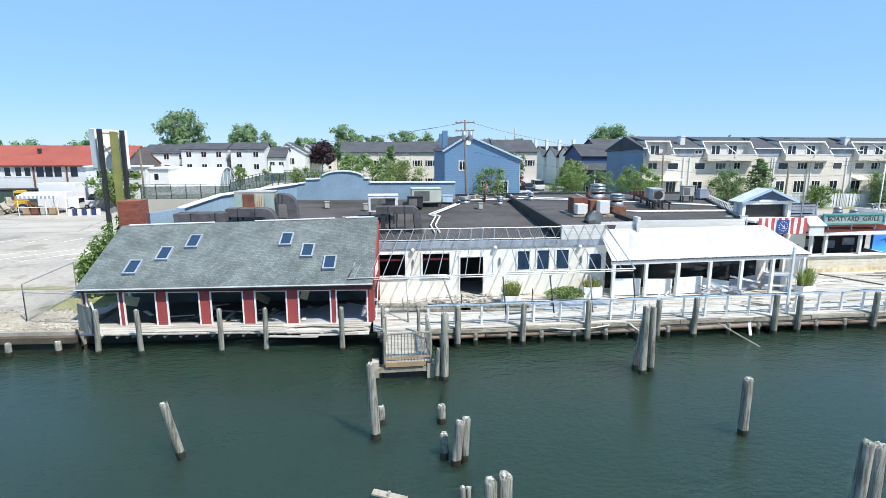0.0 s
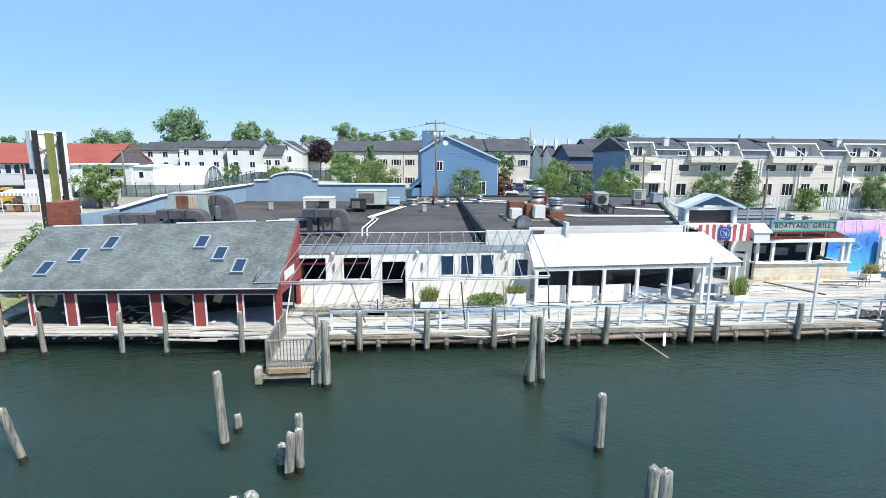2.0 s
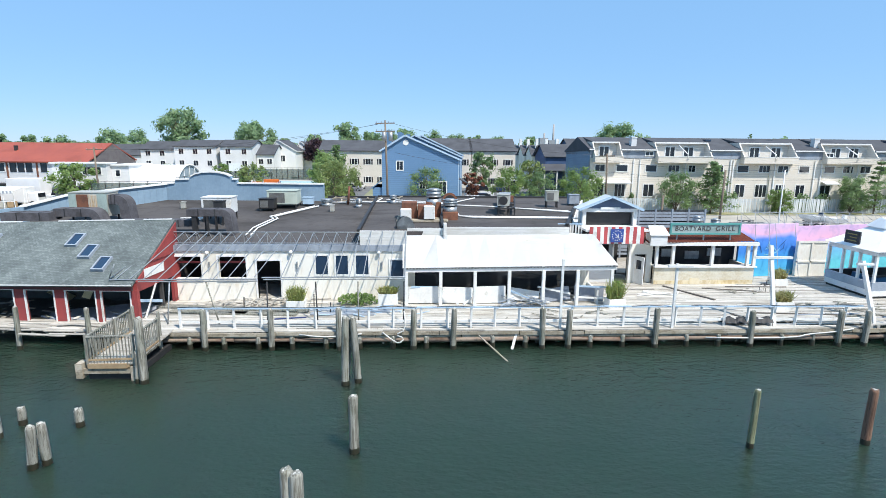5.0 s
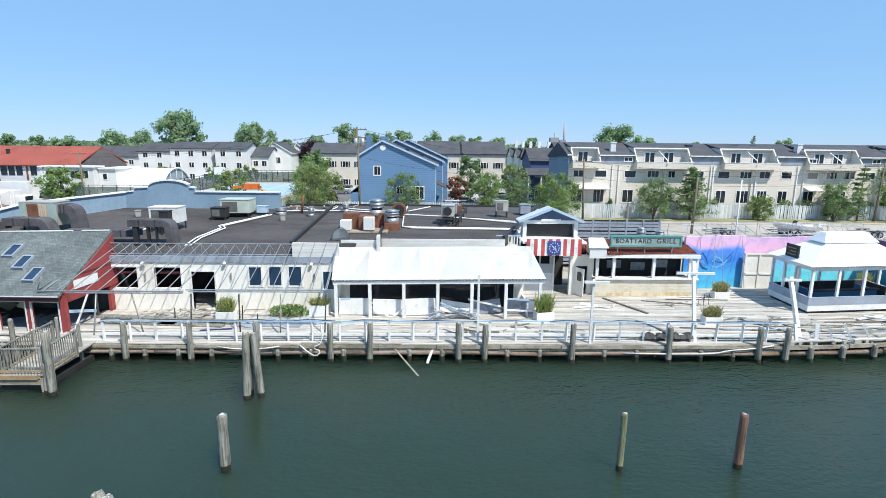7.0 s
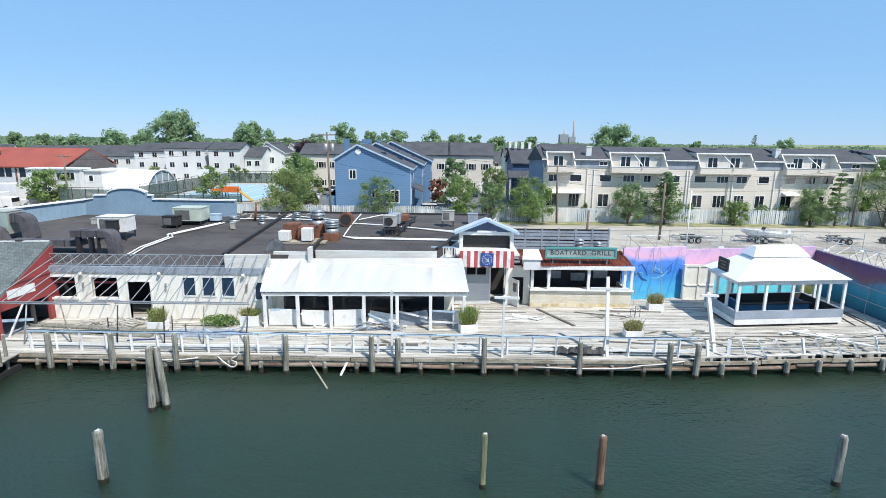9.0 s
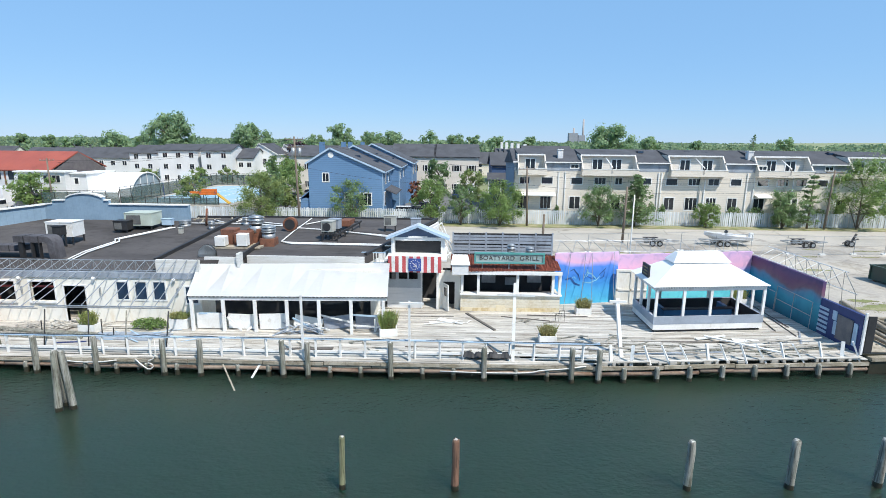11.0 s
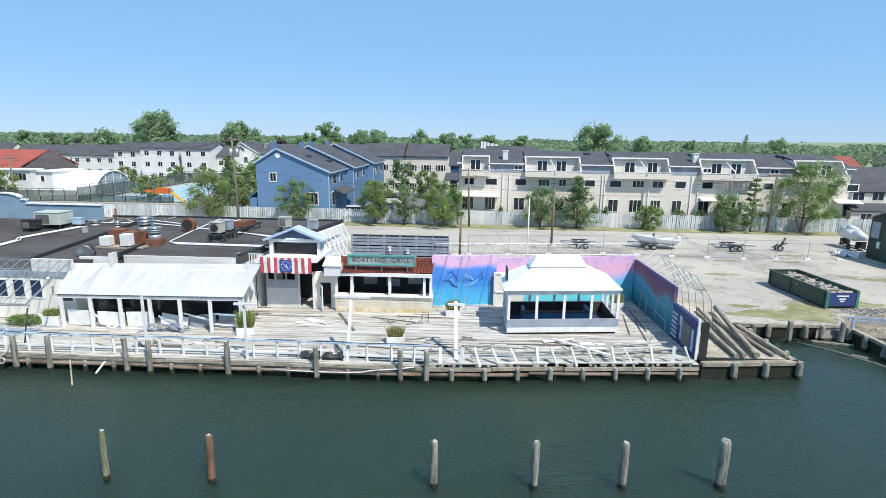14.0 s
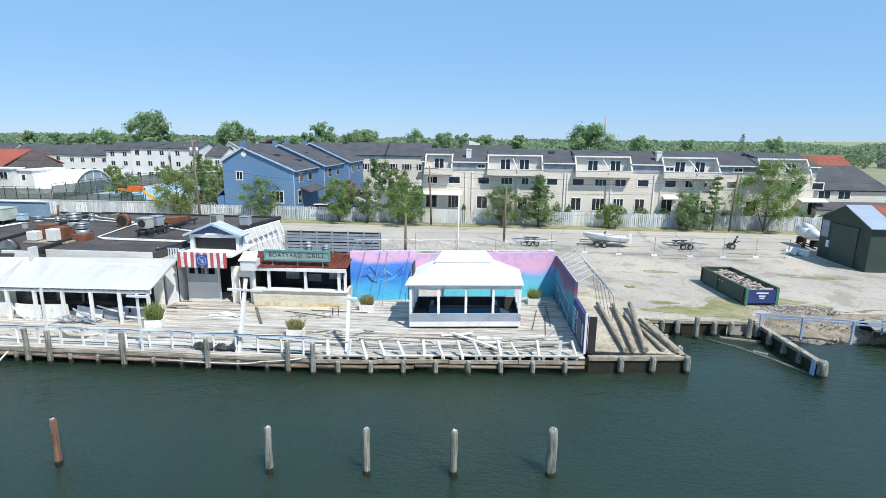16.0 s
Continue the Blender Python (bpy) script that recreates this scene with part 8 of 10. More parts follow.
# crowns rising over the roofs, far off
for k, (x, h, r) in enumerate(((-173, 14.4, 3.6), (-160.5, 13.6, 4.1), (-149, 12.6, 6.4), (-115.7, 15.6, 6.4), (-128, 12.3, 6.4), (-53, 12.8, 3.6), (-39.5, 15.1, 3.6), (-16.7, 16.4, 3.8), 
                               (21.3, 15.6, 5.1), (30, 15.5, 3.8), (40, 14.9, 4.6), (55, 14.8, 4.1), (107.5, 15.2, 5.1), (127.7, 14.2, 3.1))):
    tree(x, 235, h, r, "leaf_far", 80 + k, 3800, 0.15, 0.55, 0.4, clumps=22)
conifer(136, 205, 16, 3.5, 38, 1500)
# hedge of shrubs along the terrace's gardens
random.seed(44)
for k, (x, w, h) in enumerate(((60.5, 2.2, 3.6), (63.5, 2.2, 3.6), (58.2, 0.9, 3.4), (72.0, 2.4, 3.5), (79.0, 2.4, 3.6), (47.6, 0.8, 3.9), (49.0, 0.9, 4.1), (50.6, 0.8, 3.8), (36.0, 0.6, 3.6), (82.3, 1.6, 3.4), (11, 1.6, 2.6), (8.5, 1.6, 2.5), (-2.5, 1.8, 2.4))):
    t = thing("hedge_shrub", (x, 71.4, GZ), 0, "clipped dark green garden shrub", "shrub", "garden shrubs")
    leaves("leaves", 700, (0, 0, (h - GZ) * 0.5), (w * 0.55, 0.55, (h - GZ) * 0.55), 0.14, "leaf3", t, 60 + k)
    bm = B()
    rod(bm, (0, 0, -0.1), (0, 0, (h - GZ) * 0.6), 0.06, 0.02, n=6)
    part("stem", bm, "bark", t)

# distant woods: uneven bands of leaf clumps
rng = np.random.default_rng(77)
for band, (y0, y1, h0, h1, n, sz, x0, x1) in enumerate(((150, 200, 6.5, 10.8, 24000, 0.5, 42, 110), (195, 275, 7.0, 11.6, 46000, 0.65, -330, 420), (290, 420, 7.5, 11.0, 34000, 0.9, -560, 620), (470, 760, 8.0, 11.5, 30000, 1.9, -1000, 1100), (800, 1500, 8.0, 12.0, 26000, 4.0, -1900, 2100))):
    k = rng.integers(0, (70, 190, 260, 360, 420)[band], n)
    cx = rng.uniform(x0, x1, (70, 190, 260, 360, 420)[band])
    cy = rng.uniform(y0, y1, (70, 190, 260, 360, 420)[band])
    ch = rng.uniform(h0, h1, (70, 190, 260, 360, 420)[band])
    cr = rng.uniform(3.0, 6.0, (70, 190, 260, 360, 420)[band]) * (1, 1, 1.7, 2.6, 6.0)[band]
    d = rng.normal(size=(n, 3))
    d /= np.linalg.norm(d, axis=1)[:, None]
    c = np.stack([cx[k] + d[:, 0] * cr[k], cy[k] + d[:, 1] * cr[k], GZ + (ch[k] - GZ) * (0.5 + 0.5 * d[:, 2] * rng.uniform(0.7, 1, n))], 1)
    u = rng.normal(size=(n, 3))
    u /= np.linalg.norm(u, axis=1)[:, None]
    w = np.cross(u, rng.normal(size=(n, 3)))
    w /= np.linalg.norm(w, axis=1)[:, None]
    s = sz * rng.uniform(0.6, 1.3, n)[:, None]
    v = np.stack([c - u * s, c - w * s * 0.7, c + u * s, c + w * s * 0.7], 1).reshape(-1, 3)
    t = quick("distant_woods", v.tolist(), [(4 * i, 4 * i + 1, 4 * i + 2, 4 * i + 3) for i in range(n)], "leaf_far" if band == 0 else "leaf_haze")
    tagged(t, "distant green woods on the horizon", "woods", kind="stuff")
# grassed landfill hill on the horizon
bm = B()
g = [[bm.verts.new((350 + i * 70, 900 + j * 90, GZ + 15 * math.sin(math.pi * min(1, i / 22)) ** 0.8 * math.sin(math.pi * j / 6))) for j in range(7)] for i in range(23)]
for i in range(22):
    for j in range(6):
        bm.faces.new((g[i][j], g[i + 1][j], g[i + 1][j + 1], g[i][j + 1])).smooth = True
solo("landfill_hill", bm, mat("pale_hill_grass", (0.20, 0.24, 0.12), (0.26, 0.28, 0.16), 1.0, scale=0.01, fine=0.1, bump=0), "long grassy hill on the horizon", "hill", "structure")
ps = thing("power_station", (370, 1500, GZ), 0, "distant power station with two tall stacks", "power station")
bm = B()
box(bm, -28, -4, 0, 20, 0, 34)
box(bm, -2, 16, 0, 20, 0, 28)
# bluish grey with the distance's haze put into it
part("boiler_house", bm, mat("hazy_grey_wall", (0.30, 0.32, 0.36), None, 0.9), ps)
for x, h in ((12, 72), (-14, 48)):
    bm = B()
    rod(bm, (x, 10, 0), (x, 10, h), 3.2, 2.4, n=12)
    part("chimney", bm, mat("stack_concrete", (0.40, 0.38, 0.38), None, 0.9), ps)


# ---- utility poles and wires ----
def upole(x, y, h, lean=0.0, arms=1, box_on=False, name="utility_pole", white=False):
    t = thing(name, (x, y, GZ), 0, "white flagpole in the yard" if white else "grey-brown timber utility pole", "flagpole" if white else "utility pole", "" if white else "utility poles")
    bm = B()
    rod(bm, (0, 0, -0.2), (lean, 0, h - GZ), 0.15 if not white else 0.06, 0.10 if not white else 0.045, n=10)
    part("shaft", bm, "white" if white else "pole", t)
    for k in range(arms):
        z = h - GZ - 0.35 - k * 0.9
        bm = B()
        beam(bm, (lean - 1.1, 0, z), (lean + 1.1, 0, z + 0.05), 0.1, 0.12)
        part("crossarm", bm, "pole", t)
        for dx in (-1.0, -0.4, 0.4, 1.0):
            bm = B()
            rod(bm, (lean + dx, 0, z + 0.05), (lean + dx, 0, z + 0.25), 0.05, 0.03, n=6)
            part("insulator", bm, "steel", t)
    if box_on:
        for dx in (-0.38, 0.38):
            bm = B()
            rod(bm, (dx, -0.2, h - GZ - 2.3), (dx, -0.2, h - GZ - 1.3), 0.25, n=10)
            part("transformer", bm, "steel", t)
    return t


upole(2.9, 61.3, 12.6, -0.25, 2, True)
upole(31.6, 69.0, 9.0, -0.3, 1)
upole(41.1, 58.2, 7.4, 0.1, 0)
upole(71.4, 69.0, 9.0, 0.3, 1)
upole(-38.9, 76.0, 9.2, 0, 1)
upole(36.4, 41.6, 8.1, 0, 0, name="flagpole", white=True)
upole(30.6, 50.5, 5.2, 0.05, 0)
wires = thing("overhead_wires", (2.9, 61.3, 11), 0, "thin black overhead wires", "wires")
for (p, q, sag) in (((2.7, 61.3, 12.3), (-38.9, 76, 8.9), 0.9), ((3.7, 61.3, 12.2), (31.3, 69, 8.8), 0.8), ((1.9, 61.3, 12.2), (-38.4, 76, 8.6), 1.0), ((31.3, 69, 8.7), (71.7, 69, 8.7), 1.2), ((30.5, 69, 8.2), (71.0, 69, 8.2), 1.3), ((31.3, 69, 6.6), (71.7, 69, 6.6), 1.0), ((71.7, 69, 8.6), (130, 70, 9), 1.3), ((3.7, 61.3, 9.0), (31.3, 69, 6.8), 1.0)):
    bm = tube(B(), [Vector(p).lerp(Vector(q), i / 14) - Vector((0, 0, sag * 4 * i / 14 * (1 - i / 14))) for i in range(15)], 0.014, 4)
    part("wire", bm, "black", wires, at_world=True)

# ---- equipment on the restaurant roof ----
COIL = lined(mat("grey_coil_fins", (0.17, 0.17, 0.16), (0.11, 0.11, 0.105), 0.7, scale=3), "Z", 0.07, 0.01, 0.6, 0.7)


def unit(name, x, y, z, w, d, h, material, label, category="roof unit", rz=0.0, legs=0.0, grille=True, lid=True):
    t = thing(name, (x, y, z), rz, label, category, "rooftop units")
    bm = B()
    box(bm, -w / 2, w / 2, -d / 2, d / 2, legs, legs + h, bevel=0.02)
    part("casing", bm, material, t)
    if lid:
        bm = B()
        box(bm, -w / 2 - 0.03, w / 2 + 0.03, -d / 2 - 0.03, d / 2 + 0.03, legs + h, legs + h + 0.05)
        part("lid", bm, material, t)
    if grille:
        bm = B()
        box(bm, -w * 0.42, w * 0.1, -d / 2 - 0.015, -d / 2 + 0.01, legs + h * 0.12, legs + h * 0.86)
        part("coil_grille", bm, COIL, t)
    for sx in (-1, 1):
        for sy in (-1, 1):
            x0, y0 = sx * (w / 2 - 0.08), sy * (d / 2 - 0.08)
            bm = B()
            box(bm, x0 - 0.04, x0 + 0.04, y0 - 0.04, y0 + 0.04, -0.25, legs + 0.02)
            part("leg", bm, "black", t)
    return t


def roof_z(x, y):
    return (4.1 + (y - 29.6) * 0.094) if x < 3.1 else (4.82 + (y - 30) * 0.052)


u = unit("rooftop_air_handler", -15.05, 35.6, roof_z(-15, 35.6), 2.4, 1.4, 1.55, "hvac", "large air handler with rusted middle and pale green ends", legs=0.35, grille=False)
bm = B()
box(bm, -0.72, 0.0, -0.73, -0.69, 0.45, 1.8)
part("rusted_panel", bm, "rust", u, "brown rusted panel")
bm = B()
for k in range(4):
    box(bm, 0.06 + 0.13 * k, 0.15 + 0.13 * k, -0.74, -0.69, 0.45, 1.8 - 0.06 * (k % 2))
part("streaked_panel", bm, mat("rust_streaked_cream", (0.48, 0.33, 0.18), (0.52, 0.48, 0.40), 0.7, scale=3, stretch=(3, 1, 0.3)), u, "cream panel with rust streaks")
bm = B()
box(bm, -1.22, -0.76, -0.74, -0.69, 0.4, 1.85)
box(bm, 0.62, 1.22, -0.74, -0.69, 0.4, 1.85)
part("green_panel", bm, mat("pale_green_metal", (0.36, 0.44, 0.40), None, 0.5), u, "pale green end panel")


def duct(name, pts, w, material, label, wide=1.0):
    t = thing(name, pts[0], 0, label, "duct", "rooftop ducts")
    soft = []
    for i, p in enumerate(pts):
        p = Vector(p)
        if 0 < i < len(pts) - 1:
            a, b = Vector(pts[i - 1]), Vector(pts[i + 1])
            da, db = (a - p).normalized() * min(w * 0.7, (a - p).length * 0.45), (b - p).normalized() * min(w * 0.7, (b - p).length * 0.45)
            soft += [p + da * (1 - f) ** 2 + db * f ** 2 for f in (0, 0.2, 0.4, 0.6, 0.8, 1)]
        else:
            soft.append(p)
    def strip(run, thick, half):
        bm = B()
        y0 = pts[0][1]
        rows = []
        for i, p in enumerate(run):
            d = (run[min(i + 1, len(run) - 1)] - run[max(i - 1, 0)]).normalized()
            o = Vector((-d.z, 0, d.x)) * thick / 2
            rows.append([bm.verts.new((q.x, y, q.z)) for q, y in ((p + o, y0 - half), (p + o, y0 + half), (p - o, y0 + half), (p - o, y0 - half))])
        for a, b in zip(rows, rows[1:]):
            for k in range(4):
                bm.faces.new((a[k], a[(k + 1) % 4], b[(k + 1) % 4], b[k]))
        bm.faces.new(rows[0][::-1])
        bm.faces.new(rows[-1])
        bmesh.ops.bevel(bm, geom=[e for e in bm.edges if e.calc_face_angle(0) > 1.2], offset=0.025, segments=2, affect="EDGES")
        return bm

    part("casing", strip(soft, w, w * wide / 2), material, t, at_world=True)
    a, b = soft[0], soft[1]
    for f in (0.33, 0.8):
        c, d = a.lerp(b, f), (b - a).normalized() * 0.03
        part("seam", strip([c - d, c + d], w + 0.03, w * wide / 2 + 0.015), "black", t, at_world=True)
    return t


DUCT = stained(mat("dark_membrane_duct_wrap", (0.115, 0.11, 0.12), (0.07, 0.067, 0.072), 0.9, scale=1.2, fine=9), 1.3, 0.5, lo=0.5, hi=0.62)
duct("roof_duct", [(-19.3, 33.6, 5.22), (-16.35, 33.6, 5.24)], 0.5, DUCT, "dark membrane-wrapped duct lying on the roof", 2.4)
duct("roof_duct", [(-16.5, 34.1, 5.42), (-14.0, 34.1, 5.42), (-13.7, 34.1, 4.55)], 0.5, DUCT, "dark membrane-wrapped duct beside the air handler", 2.0)
duct("roof_duct", [(-13.75, 35.4, 6.15), (-12.85, 35.4, 6.1), (-12.7, 35.4, 4.7)], 0.6, DUCT, "curved dark duct elbow on the roof", 1.6)
duct("roof_duct", [(-7.4, 32.2, 5.68), (-5.0, 32.2, 5.68), (-4.85, 32.2, 4.25)], 0.42, DUCT, "dark grey duct bridging the roof on tall legs", 2.2)
duct("roof_duct", [(-11.8, 32.6, 4.95), (-7.2, 32.4, 4.98)], 0.4, DUCT, "low dark duct behind the pavilion roof", 2.2)
for x, w, y in ((-7.0, 0.14, 31.9), (-6.2, 0.04, 31.8), (-5.7, 0.03, 31.85), (-6.6, 0.05, 32.6)):
    bm = B()
    box(bm, x - w, x + w, y - 0.12, y + 0.12, roof_z(x, y) - 0.1, 5.52)
    solo("duct_leg", bm, "black", "black steel leg under the roof duct", "stand", group="duct legs")
unit("rooftop_air_handler", -6.95, 35.9, roof_z(-7, 35.9), 1.95, 1.3, 1.05, "white", "white boxy rooftop unit", legs=0.5)
unit("condenser", -6.5, 34.7, roof_z(-6.5, 34.7), 0.6, 0.6, 0.65, "black", "small dark condenser before the white unit", legs=0.85, grille=False)
unit("rooftop_air_handler", -3.7, 40.3, roof_z(-4, 40.3), 2.2, 1.6, 1.0, mat("pale_green_casing", (0.50, 0.55, 0.47), (0.42, 0.46, 0.38), 0.5), "pale green rooftop unit", legs=0.25)
unit("condenser", -4.6, 39.0, roof_z(-4, 39), 1.1, 0.8, 0.7, "black", "dark grey condenser unit on the roof", legs=0.15)
unit("junction_box", -2.0, 40.8, roof_z(-2, 40.8), 0.8, 0.5, 0.5, "paleblue", "small pale blue roof box", grille=False, legs=0.1)
unit("junction_box", -11.0, 39.5, roof_z(-11, 39.5), 0.3, 0.3, 0.45, "hvac", "small beige roof vent box", grille=False)
unit("junction_box", -8.2, 38.6, roof_z(-8, 38.6), 0.3, 0.3, 0.45, "hvac", "small beige roof vent box", grille=False)
unit("junction_box", 0.2, 38.6, roof_z(0, 38.6), 0.3, 0.3, 0.45, "hvac", "small beige roof vent box", grille=False)
# condensers on a long black rack with rusty framing
u = unit("condenser", 12.5, 36.0, roof_z(12, 36.0), 0.85, 0.75, 0.75, "hvac", "beige condenser on a black steel rack", legs=0.6, rz=-8)
bm = B()
rod(bm, (0, -0.4, 0.98), (0, -0.37, 0.98), 0.3, n=18)
part("fan_grille", bm, "black", u)
u = unit("condenser", 12.75, 37.0, roof_z(12, 37.0), 0.8, 0.7, 0.7, "greyband", "grey condenser on a black steel rack", legs=0.6, rz=-8)
rk = thing("equipment_rack", (12.8, 37.5, roof_z(12, 37.5)), 0, "long black steel rack with rusted framing on the roof", "rack")
for xa in (12.1, 13.2):
    bm = B()
    beam(bm, (xa, 35.3, 5.58), (xa + 0.9, 40.6, 5.8), 0.1, 0.14)
    part("rail", bm, "black", rk, at_world=True)
for y in (35.5, 37.0, 38.5, 40.2):
    bm = B()
    beam(bm, (12.1 + (y - 35.3) * 0.17, y, 5.6 + (y - 35.3) * 0.04), (13.2 + (y - 35.3) * 0.17, y, 5.6 + (y - 35.3) * 0.04), 0.08, 0.1)
    for xa in (12.1, 13.2):
        xx = xa + (y - 35.3) * 0.17
        beam(bm, (xx, y, roof_z(12, y) - 0.05), (xx, y, 5.6 + (y - 35.3) * 0.04), 0.08, 0.08)
    part("frame", bm, "black", rk, at_world=True)
for k in range(5):
    y = 38.2 + 0.5 * k
    bm = B()
    box(bm, 12.7, 13.6, y, y + 0.32, 5.75, 6.2 - 0.04 * k)
    part("rusted_coil", bm, "rust", rk, "rust-red coil block", at_world=True)
unit("condenser", 16.65, 39.0, roof_z(16, 39.0), 0.95, 0.5, 0.75, "hvac", "small beige condenser on a pipe stand", legs=0.45)
unit("junction_box", 18.6, 40.0, roof_z(18, 40.0), 0.8, 0.6, 0.7, "greyband", "grey roof box by the edge", grille=False, legs=0.1)
# kitchen exhausts: rusted plenum, drum fan on top, white motor boxes before it
pln = thing("kitchen_plenum", (7.0, 34.4, roof_z(7, 34.4)), 0, "rusted steel kitchen exhaust plenum with patched sides", "plenum", "kitchen exhausts")
for q, m in (((-1.5, -0.5, -0.6, 0.4, 0, 1.1), "rust"), ((-0.45, 0.55, -0.9, 0.2, 0, 0.95), "rust"), ((0.1, 1.1, 0.1, 1.1, 0, 1.05), "rust"), ((-1.1, 0.4, 0.42, 1.0, 0, 0.8), "hvac")):
    bm = B()
    box(bm, *q, bevel=0.03)
    part("housing", bm, m, pln)
bm = B()
rod(bm, (-1.0, -0.62, 0.55), (-1.0, -0.2, 0.55), 0.5, n=18)
part("scroll", bm, "rust", pln)
for q in ((-1.55, -0.85, -1.5, -0.85, 0.1, 0.75), (-0.05, 0.65, -1.5, -0.92, 0.12, 0.95)):
    bm = B()
    box(bm, *q, bevel=0.03)
    part("motor_box", bm, "white", pln, "white sheet-metal motor box")
bm = B()
box(bm, -1.8, 1.5, -1.55, 1.2, -0.06, 0.05)
part("curb", bm, "palewood", pln)
exhaust(7.62, 34.95, 5.9, 1.1, 0.5, "galvanised drum exhaust fan on the kitchen plenum")
bm = B()
box(bm, 8.2, 9.2, 33.75, 34.75, roof_z(9, 34) - 0.1, roof_z(9, 34) + 0.5, bevel=0.02)
solo("vent_curb", bm, "rust", "rusty square vent curb on the roof", "curb")
exhaust(8.7, 34.25, roof_z(9, 34) + 0.5, 0.85, 0.48, "galvanised mushroom vent on a rusty curb")
t = thing("dome_cowl", (5.75, 31.3, roof_z(6, 31.3)), -78, "silver half-round ventilator cowl standing on edge", "cowl", "roof vents")
bm = B()
vs0 = [bm.verts.new((0.0, 0.55 * math.cos(math.pi * i / 14), 0.72 * math.sin(math.pi * i / 14))) for i in range(15)]
vs1 = [bm.verts.new((0.5, 0.55 * math.cos(math.pi * i / 14), 0.72 * math.sin(math.pi * i / 14))) for i in range(15)]
for i in range(14):
    bm.faces.new((vs0[i], vs0[i + 1], vs1[i + 1], vs1[i])).smooth = True
bm.faces.new(vs1)
bmesh.ops.solidify(bm, geom=bm.faces[:], thickness=0.03)
part("shell", bm, "steel", t)
bm = B()
box(bm, 0.05, 0.4, -0.3, 0.3, 0, 0.35)
part("fan_motor", bm, "black", t)
exhaust(2.0, 40.0, roof_z(2, 40), 0.7, 0.24)
exhaust(4.6, 40.6, roof_z(4, 40.6), 0.65, 0.26)
exhaust(-0.6, 40.9, roof_z(0, 40.9), 0.5, 0.45, "squat white roof ventilator")
t = thing("rusty_fan", (8.9, 38.6, roof_z(9, 38.6)), 0, "round rusted fan housing standing on edge", "fan")
bm = B()
rod(bm, (0, -0.2, 0.55), (0, 0.2, 0.55), 0.55, n=18)
part("housing", bm, "rust", t)
bm = B()
rod(bm, (0, -0.23, 0.55), (0, -0.2, 0.55), 0.4, n=18)
part("opening", bm, "black", t)
for k, pts in enumerate((((-3.9, 31.6), (-4.0, 33.4), (-3.4, 36.0), (-3.8, 36.6), (-1.4, 40.2)), ((-3.6, 31.6), (-3.7, 33.4), (-3.1, 36.0), (-3.5, 36.6), (-1.1, 40.2)), ((9.3, 43.2), (9.25, 38.2), (9.35, 34.9), (10.2, 34.35), (17.3, 34.1)), ((9.6, 34.75), (10.3, 34.65), (16.9, 34.4)), ((9.2, 39.4), (12.6, 38.6), (17.6, 36.4)), ((13.0, 38.3), (17.4, 36.9)), ((-1.0, 41.6), (4.4, 40.8), (9.0, 39.8)), ((4.0, 42.0), (8.6, 40.3)), ((11.2, 43.0), (9.5, 40.8)), ((-9.7, 36.0), (-7.9, 36.1), (-10.2, 33.5)), ((1.0, 42.8), (3.0, 41.4), (3.6, 42.6)))):
    bm = B()
    for (xa, ya), (xb, yb) in zip(pts, pts[1:]):
        rod(bm, (xa, ya, roof_z(xa, ya) + 0.07), (xb, yb, roof_z(xb, yb) + 0.07), 0.05, n=6)
    solo("roof_pipe", bm, "white", "white plastic pipe run lying on the roof", "pipe", group="roof pipes")
bm = B()
random.seed(9)
for i in range(14):
    x, y = -0.5 + random.uniform(0, 6), 41 + random.uniform(0, 2)
    z = roof_z(x, y) + 0.06 + random.uniform(0, 0.3)
    a = random.uniform(0, math.pi)
    beam(bm, (x, y, z), (x + math.cos(a) * 1.1, y + math.sin(a) * 0.5, z + random.uniform(-0.05, 0.25)), 0.1, 0.06)
solo("roof_debris", bm, "palewood", "heap of broken boards and pipe on the roof", "debris", "stuff")
bm = B()
rod(bm, (1.0, 41.2, 5.2), (1.15, 41.2, 6.6), 0.09, n=8)
solo("roof_stub", bm, "rust", "rusty pipe stub standing on the roof", "pipe")
# fallen white lattice on the roof's right edge
lat = thing("fallen_lattice", (20.4, 39.5, 3.6), 0, "white slatted panel fallen against the roof edge", "panel")
for i in range(9):
    y = 37.2 + i * 0.62
    bm = B()
    beam(bm, (19.0 + (y - 37.2) * 0.32, y, 5.3 + (y - 37.2) * 0.05), (20.3 + (y - 37.2) * 0.3, y - 0.4, 3.0), 0.09, 0.05)
    part("slat", bm, "white", lat, at_world=True)
for f in (0.03, 0.5, 0.95):
    bm = B()
    beam(bm, (19.0 + 1.3 * f, 37.2 - 0.4 * f, 5.3 - 2.3 * f), (20.6 + 1.2 * f, 42.2 - 0.4 * f, 5.55 - 2.4 * f), 0.09, 0.06)
    part("batten", bm, "white", lat, at_world=True)

# ---- right-hand yard ----
earth = B()
poly(earth, [(44.5, 26.5), (49.4, 26.5), (49.4, 36.5), (47, 40), (44.5, 40)], GZ + 0.004, GZ + 0.05)
solo("earth_bank", earth, "earth", "pale sandy earth behind the timber bulkhead", "ground", "structure")


DRY = leaf_material("dry_grass_blades", (0.24, 0.24, 0.09), (0.30, 0.28, 0.14))


